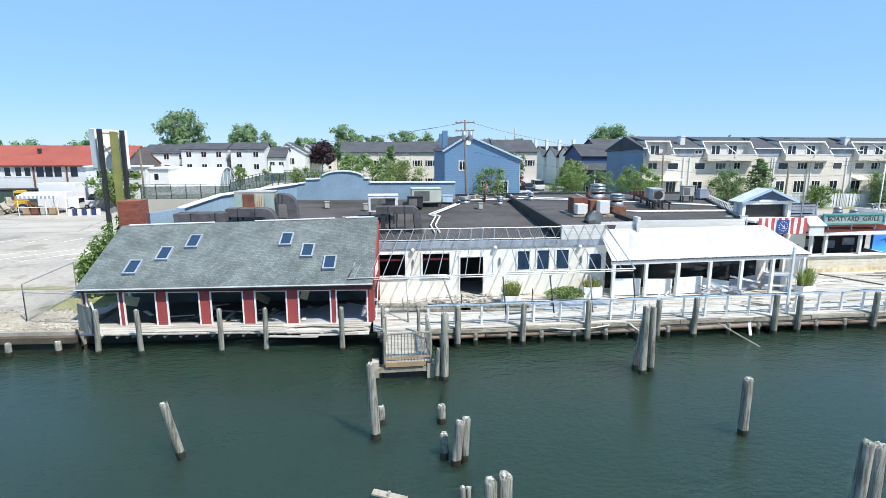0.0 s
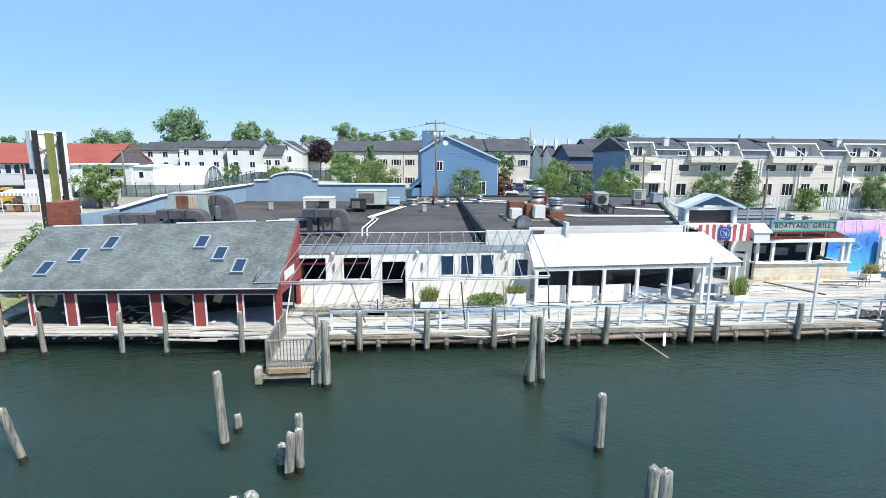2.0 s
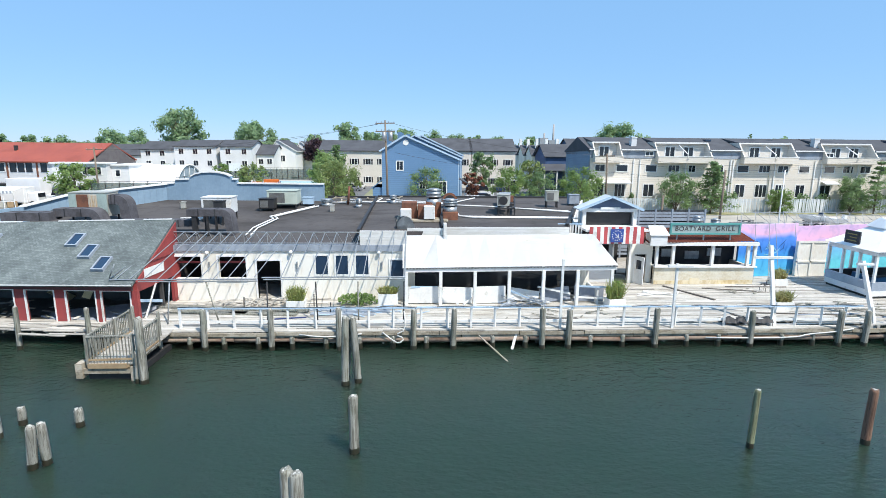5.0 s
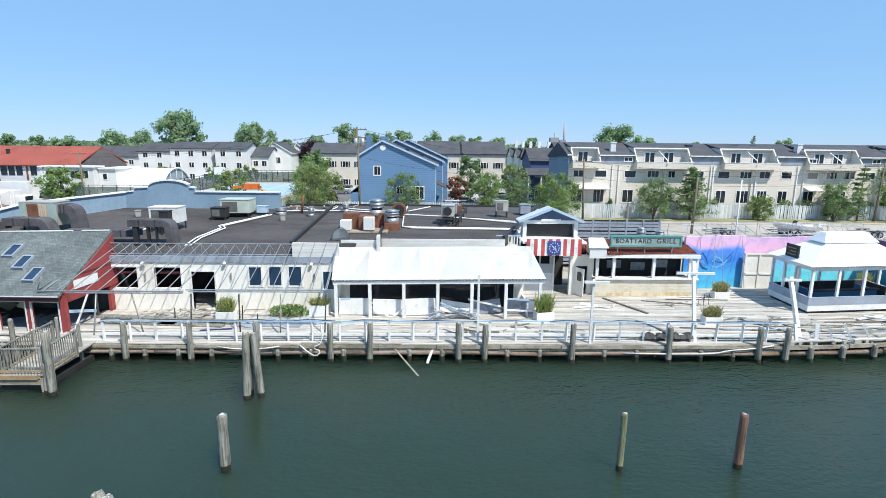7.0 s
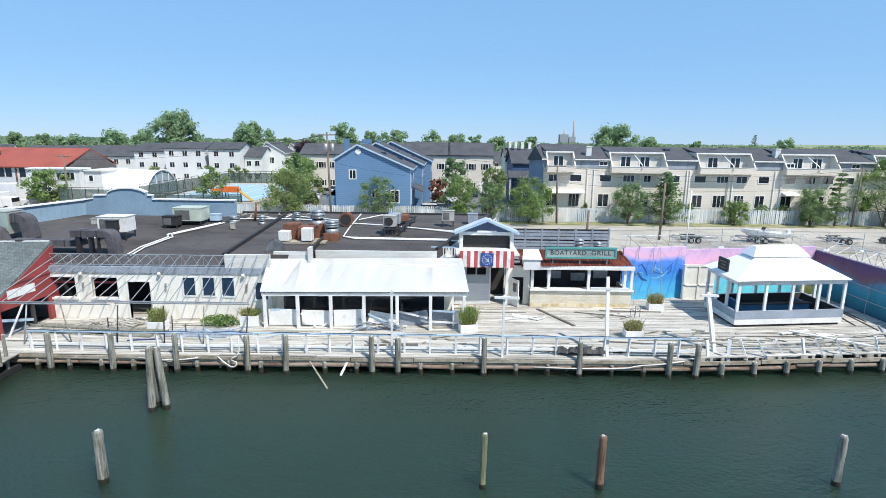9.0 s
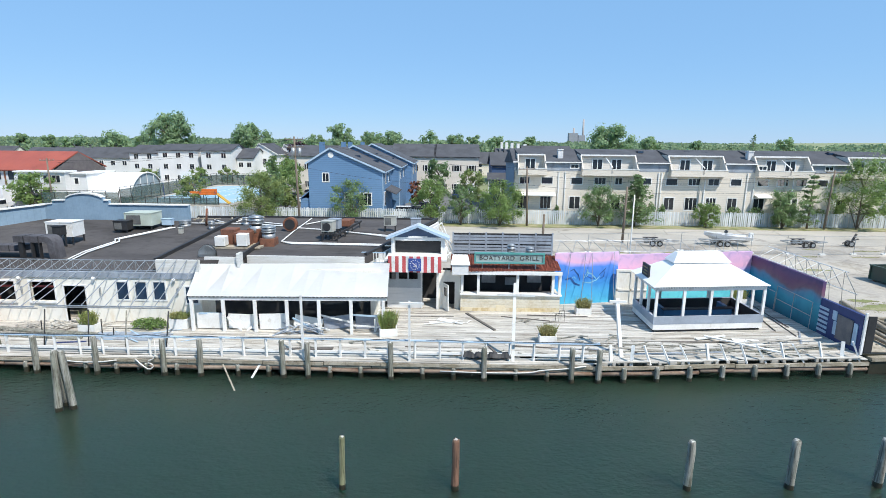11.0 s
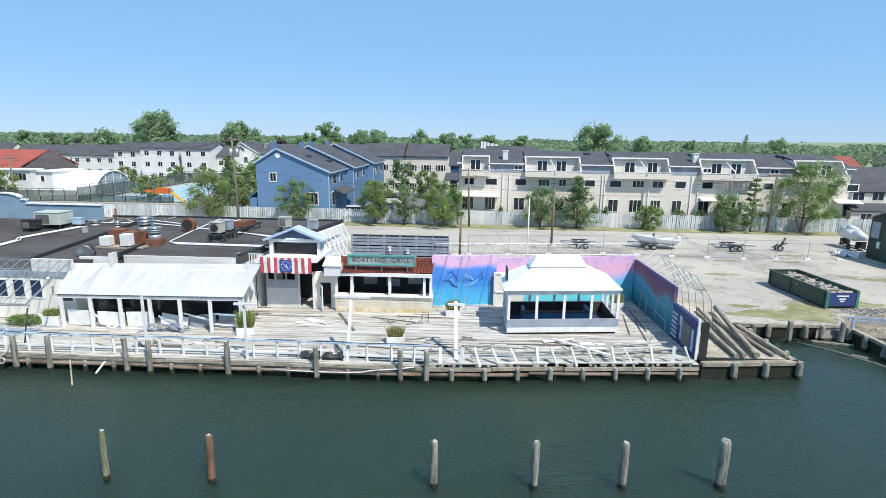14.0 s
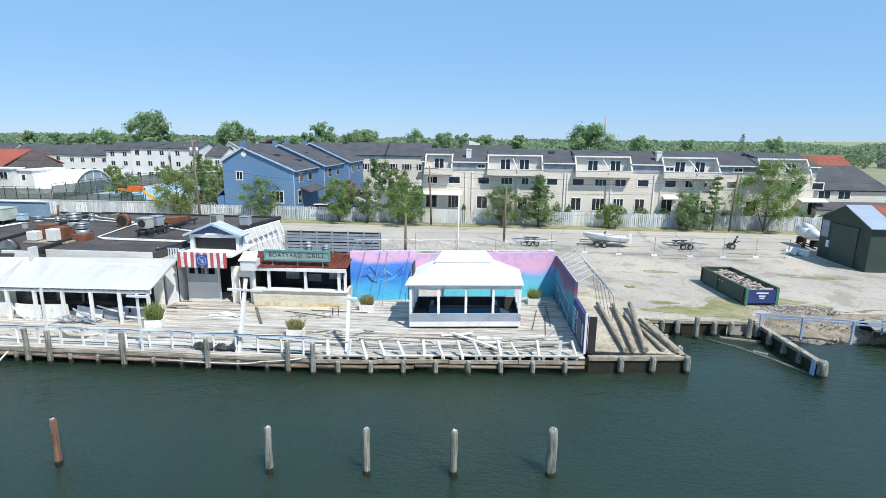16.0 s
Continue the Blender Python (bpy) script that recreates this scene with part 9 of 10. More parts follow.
def weeds(name, blobs, label, seed, n=1500, h=0.05, material="grass"):
    """An uneven patch of turf with dry blades standing on it: x, y and half-widths of its lobes."""
    rng = np.random.default_rng(seed)
    t = thing(name, (blobs[0][0], blobs[0][1], GZ), 0, label, "grass", kind="structure")
    bm = B()
    vs, fs = [], []
    for k, (cx, cy, rx, ry) in enumerate(blobs):
        ph = rng.uniform(0, 6.3, 6)
        pts = []
        for i in range(56):
            a = 2 * math.pi * i / 56
            w = 1 + 0.16 * math.sin(3 * a + ph[0]) + 0.13 * math.sin(5 * a + ph[1]) + 0.1 * math.sin(9 * a + ph[2]) + 0.08 * math.sin(17 * a + ph[3]) + rng.uniform(-0.05, 0.05)
            pts.append((cx + rx * w * math.cos(a) * 0.85, cy + ry * w * math.sin(a) * 0.85))
        poly(bm, pts, GZ + 0.004, GZ + 0.02 + 0.004 * k)
        m = int(n * rx * ry / 5)
        a, r = rng.uniform(0, 6.3, m), np.sqrt(rng.uniform(0, 1.35, m))
        for x, y, hh, d in zip(cx + rx * r * np.cos(a), cy + ry * r * np.sin(a), h * rng.uniform(0.3, 1.6, m), rng.uniform(0, 6.3, m)):
            q = len(vs)
            dx, dy = 0.012 * math.cos(d), 0.012 * math.sin(d)
            x, y = x - blobs[0][0], y - blobs[0][1]
            vs += [(x - dx, y - dy, 0), (x + dx, y + dy, 0), (x + dy * 3, y - dx * 3, hh)]
            fs.append((q, q + 1, q + 2))
    part("turf", bm, material, t, at_world=True)
    quick("grass_blade", vs, fs, DRY, t, kind="stuff")
    return t


weeds("grass_patch", [(53.6, 34.6, 3.4, 1.3), (56.6, 36.2, 1.6, 1.9), (56.0, 34.0, 1.5, 0.9), (52.0, 36.4, 1.1, 0.4)], "patchy dry grass and weeds round the container", 21)
weeds("grass_patch", [(61.4, 37.6, 1.7, 0.8), (63.2, 36.6, 1.2, 0.5)], "dry weeds beside the container", 22, 900)
weeds("grass_patch", [(68.6, 45.3, 2.4, 0.45), (66.2, 46.0, 0.9, 0.3)], "thin line of weeds in the asphalt", 23, 900)
weeds("grass_patch", [(54.8, 46.0, 1.5, 0.5)], "sparse weeds behind the container", 24, 500)
weeds("grass_patch", [(50.7, 40.5, 0.45, 0.3), (58, 51.8, 1.2, 0.25), (64, 51.9, 1.4, 0.25), (61, 55.5, 1.0, 0.25), (66.5, 55.0, 1.5, 0.3), (45.0, 53.0, 1.2, 0.3), (38.0, 52.6, 1.3, 0.35), (33.0, 51.5, 0.9, 0.5)], "scattered weed tufts in the yard", 25, 2200, 0.1)
rng = np.random.default_rng(33)
bm = B()
g = [[bm.verts.new((57.25 + i * 0.6, 30.4 + j * 0.42 + 0.006 * (i * 0.6) ** 2 + 0.25 * math.sin(i * 0.9), min(GZ + 0.02, -0.3 + 0.105 * j + rng.uniform(-0.06, 0.08)))) for j in range(13)] for i in range(26)]
for i in range(25):
    for j in range(12):
        bm.faces.new((g[i][j], g[i + 1][j], g[i + 1][j + 1], g[i][j + 1])).smooth = True
SHINGLE = stained(stained(mat("brown_grey_shore_gravel", (0.34, 0.29, 0.22), (0.19, 0.16, 0.12), 1.0, scale=0.7, fine=8, bump=0.9), 1.2, 0.6, lo=0.48, hi=0.6), 7, 0.55, lo=0.5, hi=0.6)
solo("rubble_shore", bm, SHINGLE, "brown-grey rubble shore beside the bulkhead", "ground", "structure")


def stones(name, n, region, z, size, seed, label, zr=0.3, material="rubble"):
    rng = np.random.default_rng(seed)
    bm = B()
    for i in range(n):
        x, y = rng.uniform(region[0], region[1]), rng.uniform(region[2], region[3])
        s = size * rng.uniform(0.4, 1.5)
        m = pose(x, y, z + rng.uniform(0, zr) * s, rng.uniform(0, 90), rng.uniform(0, 90), rng.uniform(0, 90)) @ Matrix.Diagonal((s, s * rng.uniform(0.6, 1), s * rng.uniform(0.4, 0.8), 1))
        box(bm, -0.5, 0.5, -0.5, 0.5, -0.5, 0.5, m)
    return solo(name, bm, material, label, "rubble", "stuff")


stones("rubble", 160, (57.6, 66, 31.4, 33.0), 0.06, 0.09, 5, "broken stones on the gravel shore", zr=0.6, material=SHINGLE)
stones("rubble", 150, (57.6, 66, 33.0, 34.6), 0.5, 0.09, 15, "broken stones and wood on the gravel shore", zr=0.4)
stones("rubble", 700, (58.6, 64.0, 34.9, 36.6), GZ - 0.005, 0.07, 16, "dark gravel strewn beside the shore", zr=0.3, material=mat("dark_wet_gravel", (0.26, 0.24, 0.21), (0.17, 0.155, 0.14), 0.95, scale=3, fine=12, island=0.3))
stones("rubble", 260, (-27, -21.6, 25.9, 27.6), GZ - 0.02, 0.12, 6, "broken stone and concrete on the bank")
stones("rubble", 160, (-27, -22, 27.0, 29.5), GZ, 0.09, 7, "broken stone and concrete on the bank")
stones("rubble", 200, (45, 49.2, 27, 34), GZ, 0.1, 8, "bark and wood scraps on the bank", material="palewood")
# timber bulkhead caps round the inlet
blk = thing("inlet_bulkhead", (53, 32, 0), 0, "weathered timber bulkhead round the inlet", "bulkhead")
for p, q in (((44.4, 25.72), (50.0, 26.32)), ((49.85, 26.3), (49.5, 32.5)), ((49.5, 32.4), (56.9, 32.75)), ((56.85, 32.8), (57.15, 26.3))):
    bm = B()
    beam(bm, (*p, 0.86), (*q, 0.86), 0.34, 0.2)
    part("cap", bm, "palewood", blk, at_world=True)
    bm = B()
    beam(bm, (*p, 0.1), (*q, 0.1), 0.12, 1.3)
    part("sheeting", bm, "wet", blk, at_world=True)
for x, y in ((46.2, 25.7), (48.0, 25.88), (49.95, 26.1), (50.05, 27.6), (49.85, 29.4), (49.85, 31.2), (50.6, 32.2), (51.6, 32.2), (54.0, 32.2), (55.1, 32.2), (56.6, 32.0), (56.75, 30.6), (56.9, 29.2), (57.0, 27.8)):
    pile(x, y, 1.0, 0.21, (0, 0), "short round bulkhead pile by the inlet", group="bulkhead piles")
LOGWOOD = stained(mat("grey_brown_log_timber", (0.37, 0.32, 0.24), (0.24, 0.2, 0.15), 0.9, scale=2.0, fine=16, stretch=(2, 0.5, 2), bump=0.8), 4.0, 0.6, (2, 0.4, 2), 0.5, 0.6)
for p, q, r in (((46.85, 34.8, 1.2), (46.55, 26.3, 1.15), 0.135), ((47.9, 34.6, 1.22), (47.05, 26.4, 1.14), 0.12), ((49.0, 34.4, 1.4), (47.7, 26.4, 1.18), 0.165), ((48.9, 31.5, 1.2), (49.5, 26.6, 1.12), 0.13), ((48.5, 30.2, 1.12), (48.8, 26.7, 1.1), 0.11), ((48.3, 33.0, 1.12), (48.1, 28.5, 1.1), 0.1)):
    bm = B()
    n = 7
    P0, P1 = Vector(p), Vector(q)
    tube(bm, [P0.lerp(P1, k / n) + Vector((0.018 * math.sin(k * 1.1 + r * 40), 0, 0.015 * math.sin(k * 1.3))) for k in range(n + 1)], r, 12)
    solo("timber_log", bm, LOGWOOD, "long weathered pile timber lying on the bank", "log", group="stacked logs")
bm = B()
tube(bm, [(53.2, 31.6, 0.03), (54.6, 30.4, 0.02), (55.9, 28.6, 0.03), (57.3, 25.95, 0.02)], 0.05, 8)
solo("floating_boom", bm, "timber", "thin grey timber boom floating across the inlet", "boom")
for p, q, r in (((54.3, 31.9, 0.03), (56.6, 31.3, 0.05), 0.1), ((55.3, 29.6, 0.05), (55.95, 29.15, 0.05), 0.11)):
    bm = B()
    beam(bm, p, q, r * 2, r)
    solo("floating_plank", bm, "timber", "waterlogged grey plank floating in the inlet", "plank", group="floating planks")
bm = B()
beam(bm, (56.95, 26.5, 0.05), (56.98, 26.5, 0.95), 0.35, 0.06)
solo("bulkhead_end_plate", bm, "paleblue", "pale blue sheet on the end of the bulkhead", "plate")
# pale blue pipe rail and broken ramp
RAILB = mat("steel_blue_rail_paint", (0.20, 0.28, 0.44), (0.40, 0.46, 0.55), 0.5, scale=1.5)
pr = thing("pipe_rail", (60, 32.6, GZ), 0, "pale blue steel handrail along the shore", "railing")
for z in (1.75, 1.55):
    bm = B()
    beam(bm, (56.5, 32.0, z), (64.6, 30.6, z), 0.09, 0.09)
    part("rail", bm, RAILB, pr, at_world=True)
for x in (56.8, 59.2, 62.0):
    bm = B()
    beam(bm, (x, 32.0 - (x - 56.5) * 0.173, 0.2), (x, 32.0 - (x - 56.5) * 0.173, 1.75), 0.12, 0.12)
    part("post", bm, RAILB, pr, at_world=True)
rp = thing("broken_ramp", (65, 32, GZ), -18, "collapsed timber ramp with a blue rail", "ramp")
for i in range(9):
    bm = B()
    box(bm, -1.2, 3.0, -1.3 + i * 0.28, -1.05 + i * 0.28, 0.12 + 0.01 * i, 0.18 + 0.01 * i)
    part("deck_board", bm, "palewood", rp)
for y in (-1.2, 1.1):
    bm = B()
    box(bm, -1.3, 3.1, y - 0.1, y + 0.1, -0.5, 0.12)
    part("stringer", bm, "wet", rp)
bm = B()
beam(bm, (-1.0, -1.3, 0.9), (2.6, -1.3, 0.6), 0.09, 0.12)
beam(bm, (-0.9, -1.3, 0), (-0.9, -1.3, 0.95), 0.1, 0.1)
beam(bm, (1.6, -1.3, 0), (1.6, -1.3, 0.75), 0.1, 0.1)
part("rail", bm, RAILB, rp)

# roll-off container
dp = thing("roll_off_container", (58.75, 39.6, GZ), 5, "dark green roll-off container full of rubble", "container")
bm = B()
for q in ((-1.22, -1.14, -3.2, 3.25), (1.14, 1.22, -3.2, 3.25)):
    box(bm, q[0], q[1], q[2], q[3], 0.18, 1.3)
box(bm, -1.14, 1.14, 3.17, 3.25, 0.18, 1.3)
box(bm, -1.2, 1.2, -3.2, 3.25, 0.12, 0.2)
part("body", bm, "dumpgreen", dp)
for y in (-3.05, 0.6, 3.1):
    for x in (-1.26, 1.26):
        bm = B()
        box(bm, x - 0.05, x + 0.05, float(y) - 0.05, float(y) + 0.05, 0.15, 1.28)
        part("rib", bm, "dumpgreen", dp)
bm = B()
box(bm, -1.05, 1.05, -3.28, -3.2, 0.25, 1.22)
part("tailgate", bm, "navy", dp, "navy blue tailgate")
for k, (w, z) in enumerate(((0.9, 0.95), (0.5, 0.72), (0.35, 0.55))):
    bm = B()
    box(bm, -w / 2, w / 2, -3.295, -3.285, z, z + 0.1)
    part("plain_bar", bm, "white", dp)
GATEG = mat("green_gate_paint", (0.06, 0.22, 0.15), None, 0.5)
for x in (-1.14, 1.14):
    bm = B()
    box(bm, x - 0.1, x + 0.1, -3.32, -3.18, 0.1, 1.32)
    part("gate_post", bm, GATEG, dp, "bright green gate post")
bm = B()
for x in (-1.22, 1.22):
    box(bm, x - 0.08, x + 0.08, -3.2, 3.25, 1.3, 1.38)
box(bm, -1.22, 1.22, 3.13, 3.29, 1.3, 1.38)
part("rim", bm, "dumpgreen", dp)
for y in (-2.8, 2.8):
    bm = B()
    rod(bm, (-1.1, y, 0.08), (1.1, y, 0.08), 0.09, n=8)
    part("roller", bm, "rust", dp)
rng = np.random.default_rng(12)
bm = B()
for i in range(130):
    x, y = rng.uniform(-1, 1), rng.uniform(-2.9, 3)
    s = rng.uniform(0.1, 0.45)
    box(bm, -s, s, -s * 0.3, s * 0.3, -0.05, 0.05, pose(x, y, 0.85 + 0.2 * math.cos(x) + rng.uniform(-0.05, 0.15), rng.uniform(-25, 25), rng.uniform(-25, 25), rng.uniform(0, 180)))
box(bm, -1.1, 1.1, -3.1, 3.1, 0.2, 0.85)
part("rubble_load", bm, "rubble", dp, "pale rubble and scrap wood", kind="stuff")


# wire fence panels across the yard
def wire_fence(name, pts, h, step, label, feet=False, mat_="steel"):
    t = thing(name, (*pts[0], GZ), 0, label, "fence")
    for (xa, ya), (xb, yb) in zip(pts, pts[1:]):
        L = math.hypot(xb - xa, yb - ya)
        n = max(1, int(L / step))
        for i in range(0 if (xa, ya) == tuple(pts[0]) else 1, n + 1):
            x, y = xa + (xb - xa) * i / n, ya + (yb - ya) * i / n
            bm = B()
            rod(bm, (x, y, GZ - 0.02), (x, y, GZ + h), 0.03, n=6)
            part("post", bm, mat_, t, at_world=True)
            if feet:
                bm = B()
                box(bm, x - 0.3, x + 0.3, y - 0.12, y + 0.12, GZ, GZ + 0.14)
                part("foot", bm, "white", t, at_world=True)
        bm = B()
        for z in (0.08, h):
            rod(bm, (xa, ya, GZ + z), (xb, yb, GZ + z), 0.02, n=5)
        part("rail", bm, mat_, t, at_world=True)
        bm = B()
        m = int(L / 0.22)
        for i in range(m):
            for s in (1, -1):
                f0, f1 = i / m, min(1, max(0, (i + s * h / 0.22 * 0.9) / m))
                g = abs(f1 - f0) * m / (h / 0.22 * 0.9)
                beam(bm, (xa + (xb - xa) * f0, ya + (yb - ya) * f0, GZ + 0.08), (xa + (xb - xa) * f1, ya + (yb - ya) * f1, GZ + 0.08 + (h - 0.08) * g), 0.004, 0.004)
        part("mesh_wire", bm, mat_, t, at_world=True, kind="stuff")
    return t


wire_fence("yard_fence", [(31.5, 52.0), (40, 53.0), (46, 54.0), (53, 53.2), (60.2, 52.8), (70.5, 53.6)], 2.0, 3.4, "temporary wire fence panels across the yard", True)
wire_fence("bank_fence", [(-24.4, 27.3), (-24.8, 32.4), (-22.4, 33.5)], 1.9, 2.6, "rusty chain-link fence on the bank")
wire_fence("bank_fence", [(-24.4, 27.3), (-21.4, 26.6)], 1.5, 3.0, "sagging chain-link fence beside the pavilion")


# ---- vehicles ----
def wheel(parent, x, y, r, w, axis="Y"):
    d = Vector((0, w / 2, 0)) if axis == "Y" else Vector((w / 2, 0, 0))
    c = Vector((x, y, r))
    bm = B()
    rod(bm, c - d, c + d, r, n=16)
    wh = part("wheel", bm, "rubber", parent)
    bm = B()
    rod(bm, c - d * 1.08, c + d * 1.08, r * 0.58, n=12)
    part("rim", bm, "steel", wh)


def car(x, y, rz, paint, label, kind="sedan"):
    t = thing("parked_car", (x, y, GZ + 0.03), rz, label, "car", "parked cars")
    L, W = (4.5, 1.75) if kind != "van" else (5.0, 1.95)
    hood, top = (0.85, 1.45) if kind == "sedan" else (1.0, 1.75) if kind == "suv" else (1.2, 2.1)
    prof = [(-L / 2, 0.3), (L / 2, 0.3), (L / 2, hood - 0.15), (L / 2 - 0.2, hood), (-L / 2 + 0.15, hood + 0.05), (-L / 2, hood - 0.1)]
    cab = [(-L / 2 + (0.75 if kind == "sedan" else 0.15), hood), (L / 2 - (1.25 if kind != "van" else 0.9), hood), (L / 2 - (1.9 if kind != "van" else 1.3), top), (-L / 2 + (1.25 if kind == "sedan" else 0.35), top)]

    def extr(pr, w, w2=None):
        bm = B()
        a = [bm.verts.new((px, -w / 2, pz)) for px, pz in pr]
        b = [bm.verts.new((px, w / 2, pz)) for px, pz in pr]
        bm.faces.new(a)
        bm.faces.new(b[::-1])
        for i in range(len(pr)):
            bm.faces.new((a[(i + 1) % len(pr)], a[i], b[i], b[(i + 1) % len(pr)]))
        bmesh.ops.recalc_face_normals(bm, faces=bm.faces)
        bmesh.ops.bevel(bm, geom=bm.edges[:], offset=0.05, segments=2, affect="EDGES")
        return bm
    part("body", extr(prof, W), paint, t)
    part("cabin", extr(cab, W * 0.88), "glass", t)
    bm = B()
    box(bm, cab[3][0] + 0.05, cab[2][0] - 0.05, -W * 0.4, W * 0.4, top - 0.04, top + 0.02)
    part("roof", bm, paint, t)
    for sx in (-L / 2 + 0.8, L / 2 - 0.85):
        for sy in (-W / 2 + 0.05, W / 2 - 0.05):
            wheel(t, sx, sy, 0.32, 0.2)
    for sy in (-0.6, 0.6):
        bm = B()
        box(bm, L / 2 - 0.02, L / 2 + 0.02, sy - 0.18, sy + 0.18, hood - 0.3, hood - 0.16)
        part("headlight", bm, "white", t)
    return t


for x, y, rz, pnt, lab, kd in ((15.0, 75.5, 8, "mirrorcar", "white car parked by the blue terrace", "suv"), (16.2, 79.0, 5, "cargrey", "silver car parked by the blue terrace", "sedan"), (17.0, 83.5, 5, "carblue", "dark blue car parked by the terrace", "sedan"), (17.0, 92, 3, "mirrorcar", "white van parked by the terrace", "van"), (22.2, 104, 90, "carblue", "dark car parked before the garage", "suv"), (25.5, 108, 90, "mirrorcar", "white pickup parked before the garage", "van"), (27.0, 76.5, 90, "cargrey", "silver car near the street fence", "sedan"), (27.8, 84, 90, "mirrorcar", "white car near the terrace end", "sedan"), (-8, 92, 0, "mirrorcar", "white car in the car park", "suv"), (-9, 98, 0, "cargrey", "silver car in the car park", "sedan"), (-6, 108, 80, "mirrorcar", "white car in the far car park", "sedan"), (-17.5, 118, 10, "carred", "red car in the far car park", "sedan"), (-20.5, 120, 10, "carred", "red car in the far car park", "suv"), (-7, 103.5, 0, "cargrey", "silver car in the car park", "sedan")):
    car(x, y, rz, pnt, lab, kd)


def trailer(x, y, rz, label, L=5.0):
    t = thing("boat_trailer", (x, y, GZ), rz, label, "trailer", "boat trailers")
    for s in (-0.7, 0.7):
        bm = tube(B(), [(-L / 2, s, 0.55), (L / 2 - 1.2, s, 0.55), (L / 2, s * 0.03, 0.5)], 0.06)
        part("side_rail", bm, "steel", t)
    for xx in (-L / 2, -L / 4, 0.2, L / 2 - 1.2):
        bm = B()
        beam(bm, (xx, -0.64, 0.55), (xx, 0.64, 0.55), 0.09, 0.1)
        part("crossbar", bm, "steel", t)
    for xx in (-0.75, 0.05):
        for s in (-0.95, 0.95):
            wheel(t, xx, s, 0.32, 0.2)
    for s in (-0.95, 0.95):
        bm = B()
        box(bm, -1.2, 0.5, s - 0.13, s + 0.13, 0.66, 0.74)
        part("mudguard", bm, "black", t)
    return t


trailer(44.6, 57.2, 0, "dark empty boat trailer in the yard")
trailer(61.5, 57.4, 4, "galvanised empty boat trailer in the yard")
tr = trailer(52.3, 57.4, -6, "boat trailer under a white motor boat")
bt = thing("motor_boat", (52.6, 57.4, GZ + 0.45), 177, "white open motor boat on a trailer", "boat")
bm = B()
secs = []
for i in range(11):
    f = i / 10
    xx = 2.6 - 5.0 * f
    w = 0.98 * min(1, (f * 2.0) ** 0.7) if f > 0 else 0.02
    zt = 1.12 - 0.42 * min(1, f * 1.3)
    zk = 0.02 + 0.75 * max(0, 0.3 - f) / 0.3
    zc = zk * 0.55 + zt * 0.45
    secs.append([bm.verts.new(v) for v in ((xx, -w, zt), (xx, -w * 0.84, zc), (xx, 0, zk), (xx, w * 0.84, zc), (xx, w, zt), (xx, w * 0.86, zt + 0.02), (xx, w * 0.8, zt - 0.3), (xx, -w * 0.8, zt - 0.3), (xx, -w * 0.86, zt + 0.02))])
for a, b in zip(secs, secs[1:]):
    for i in range(9):
        bm.faces.new((a[i], a[(i + 1) % 9], b[(i + 1) % 9], b[i]))
bm.faces.new(secs[-1])
bm.faces.new(secs[0][::-1])
bmesh.ops.recalc_face_normals(bm, faces=bm.faces)
part("hull", bm, "mirrorcar", bt)
bm = B()
sheet(bm, (2.3, -0.3, 1.12), (2.3, 0.3, 1.12), (0.9, 0.72, 0.95), (0.9, -0.72, 0.95), 0.05)
part("foredeck", bm, "mirrorcar", bt)
bm = B()
box(bm, -0.5, 0.1, -0.3, 0.3, 0.35, 0.95)
part("console", bm, "mirrorcar", bt)
bm = B()
sheet(bm, (0.25, -0.4, 1.0), (0.1, -0.35, 1.3), (0.1, 0.35, 1.3), (0.25, 0.4, 1.0), 0.02)
part("windscreen", bm, "skylight", bt)
bm = B()
box(bm, -2.75, -2.4, -0.2, 0.2, 0.1, 1.05)
part("outboard_motor", bm, "white", bt)
ct = thing("engine_cart", (66.5, 57.6, GZ), 0, "small engine on a two-wheeled cart", "cart")
bm = B()
beam(bm, (-0.8, 0, 0.4), (0.9, 0, 0.9), 0.1, 0.1)
rod(bm, (0.2, 0, 0.6), (0.6, 0, 1.5), 0.12, n=8)
part("frame", bm, "black", ct)
for s in (-0.3, 0.3):
    wheel(ct, 0, s, 0.35, 0.14)
cb = thing("covered_boat", (75.9, 58.9, GZ), 0, "boat wrapped in white cover beside the shed", "boat")
bm = B()
for (p, q, r, r2) in (((0, -1.5, 1.6), (0, 0.2, 1.7), 0.22, 0.72), ((0, 0.2, 1.7), (0, 2.4, 1.8), 0.72, 0.66), ((0, 0.0, 2.2), (0, 1.6, 2.35), 0.3, 0.42)):
    rod(bm, p, q, r, r2, n=10)
part("cover", bm, "white", cb)
bm = B()
for yy in (-0.6, 1.9):
    box(bm, -0.55, 0.55, yy - 0.08, yy + 0.08, 0.35, 1.1)
box(bm, -0.5, -0.38, -1.6, 2.2, 0.25, 0.37)
box(bm, 0.38, 0.5, -1.6, 2.2, 0.25, 0.37)
for xx in (-0.5, 0.5):
    rod(bm, (xx - 0.08, 0.6, 0.28), (xx + 0.08, 0.6, 0.28), 0.28, n=12)
part("cradle", bm, "black", cb)
stones("white_sacks", 14, (71.3, 73.0, 54.6, 55.8), GZ + 0.2, 0.6, 41, "pile of white sacks by the shed", material="white")

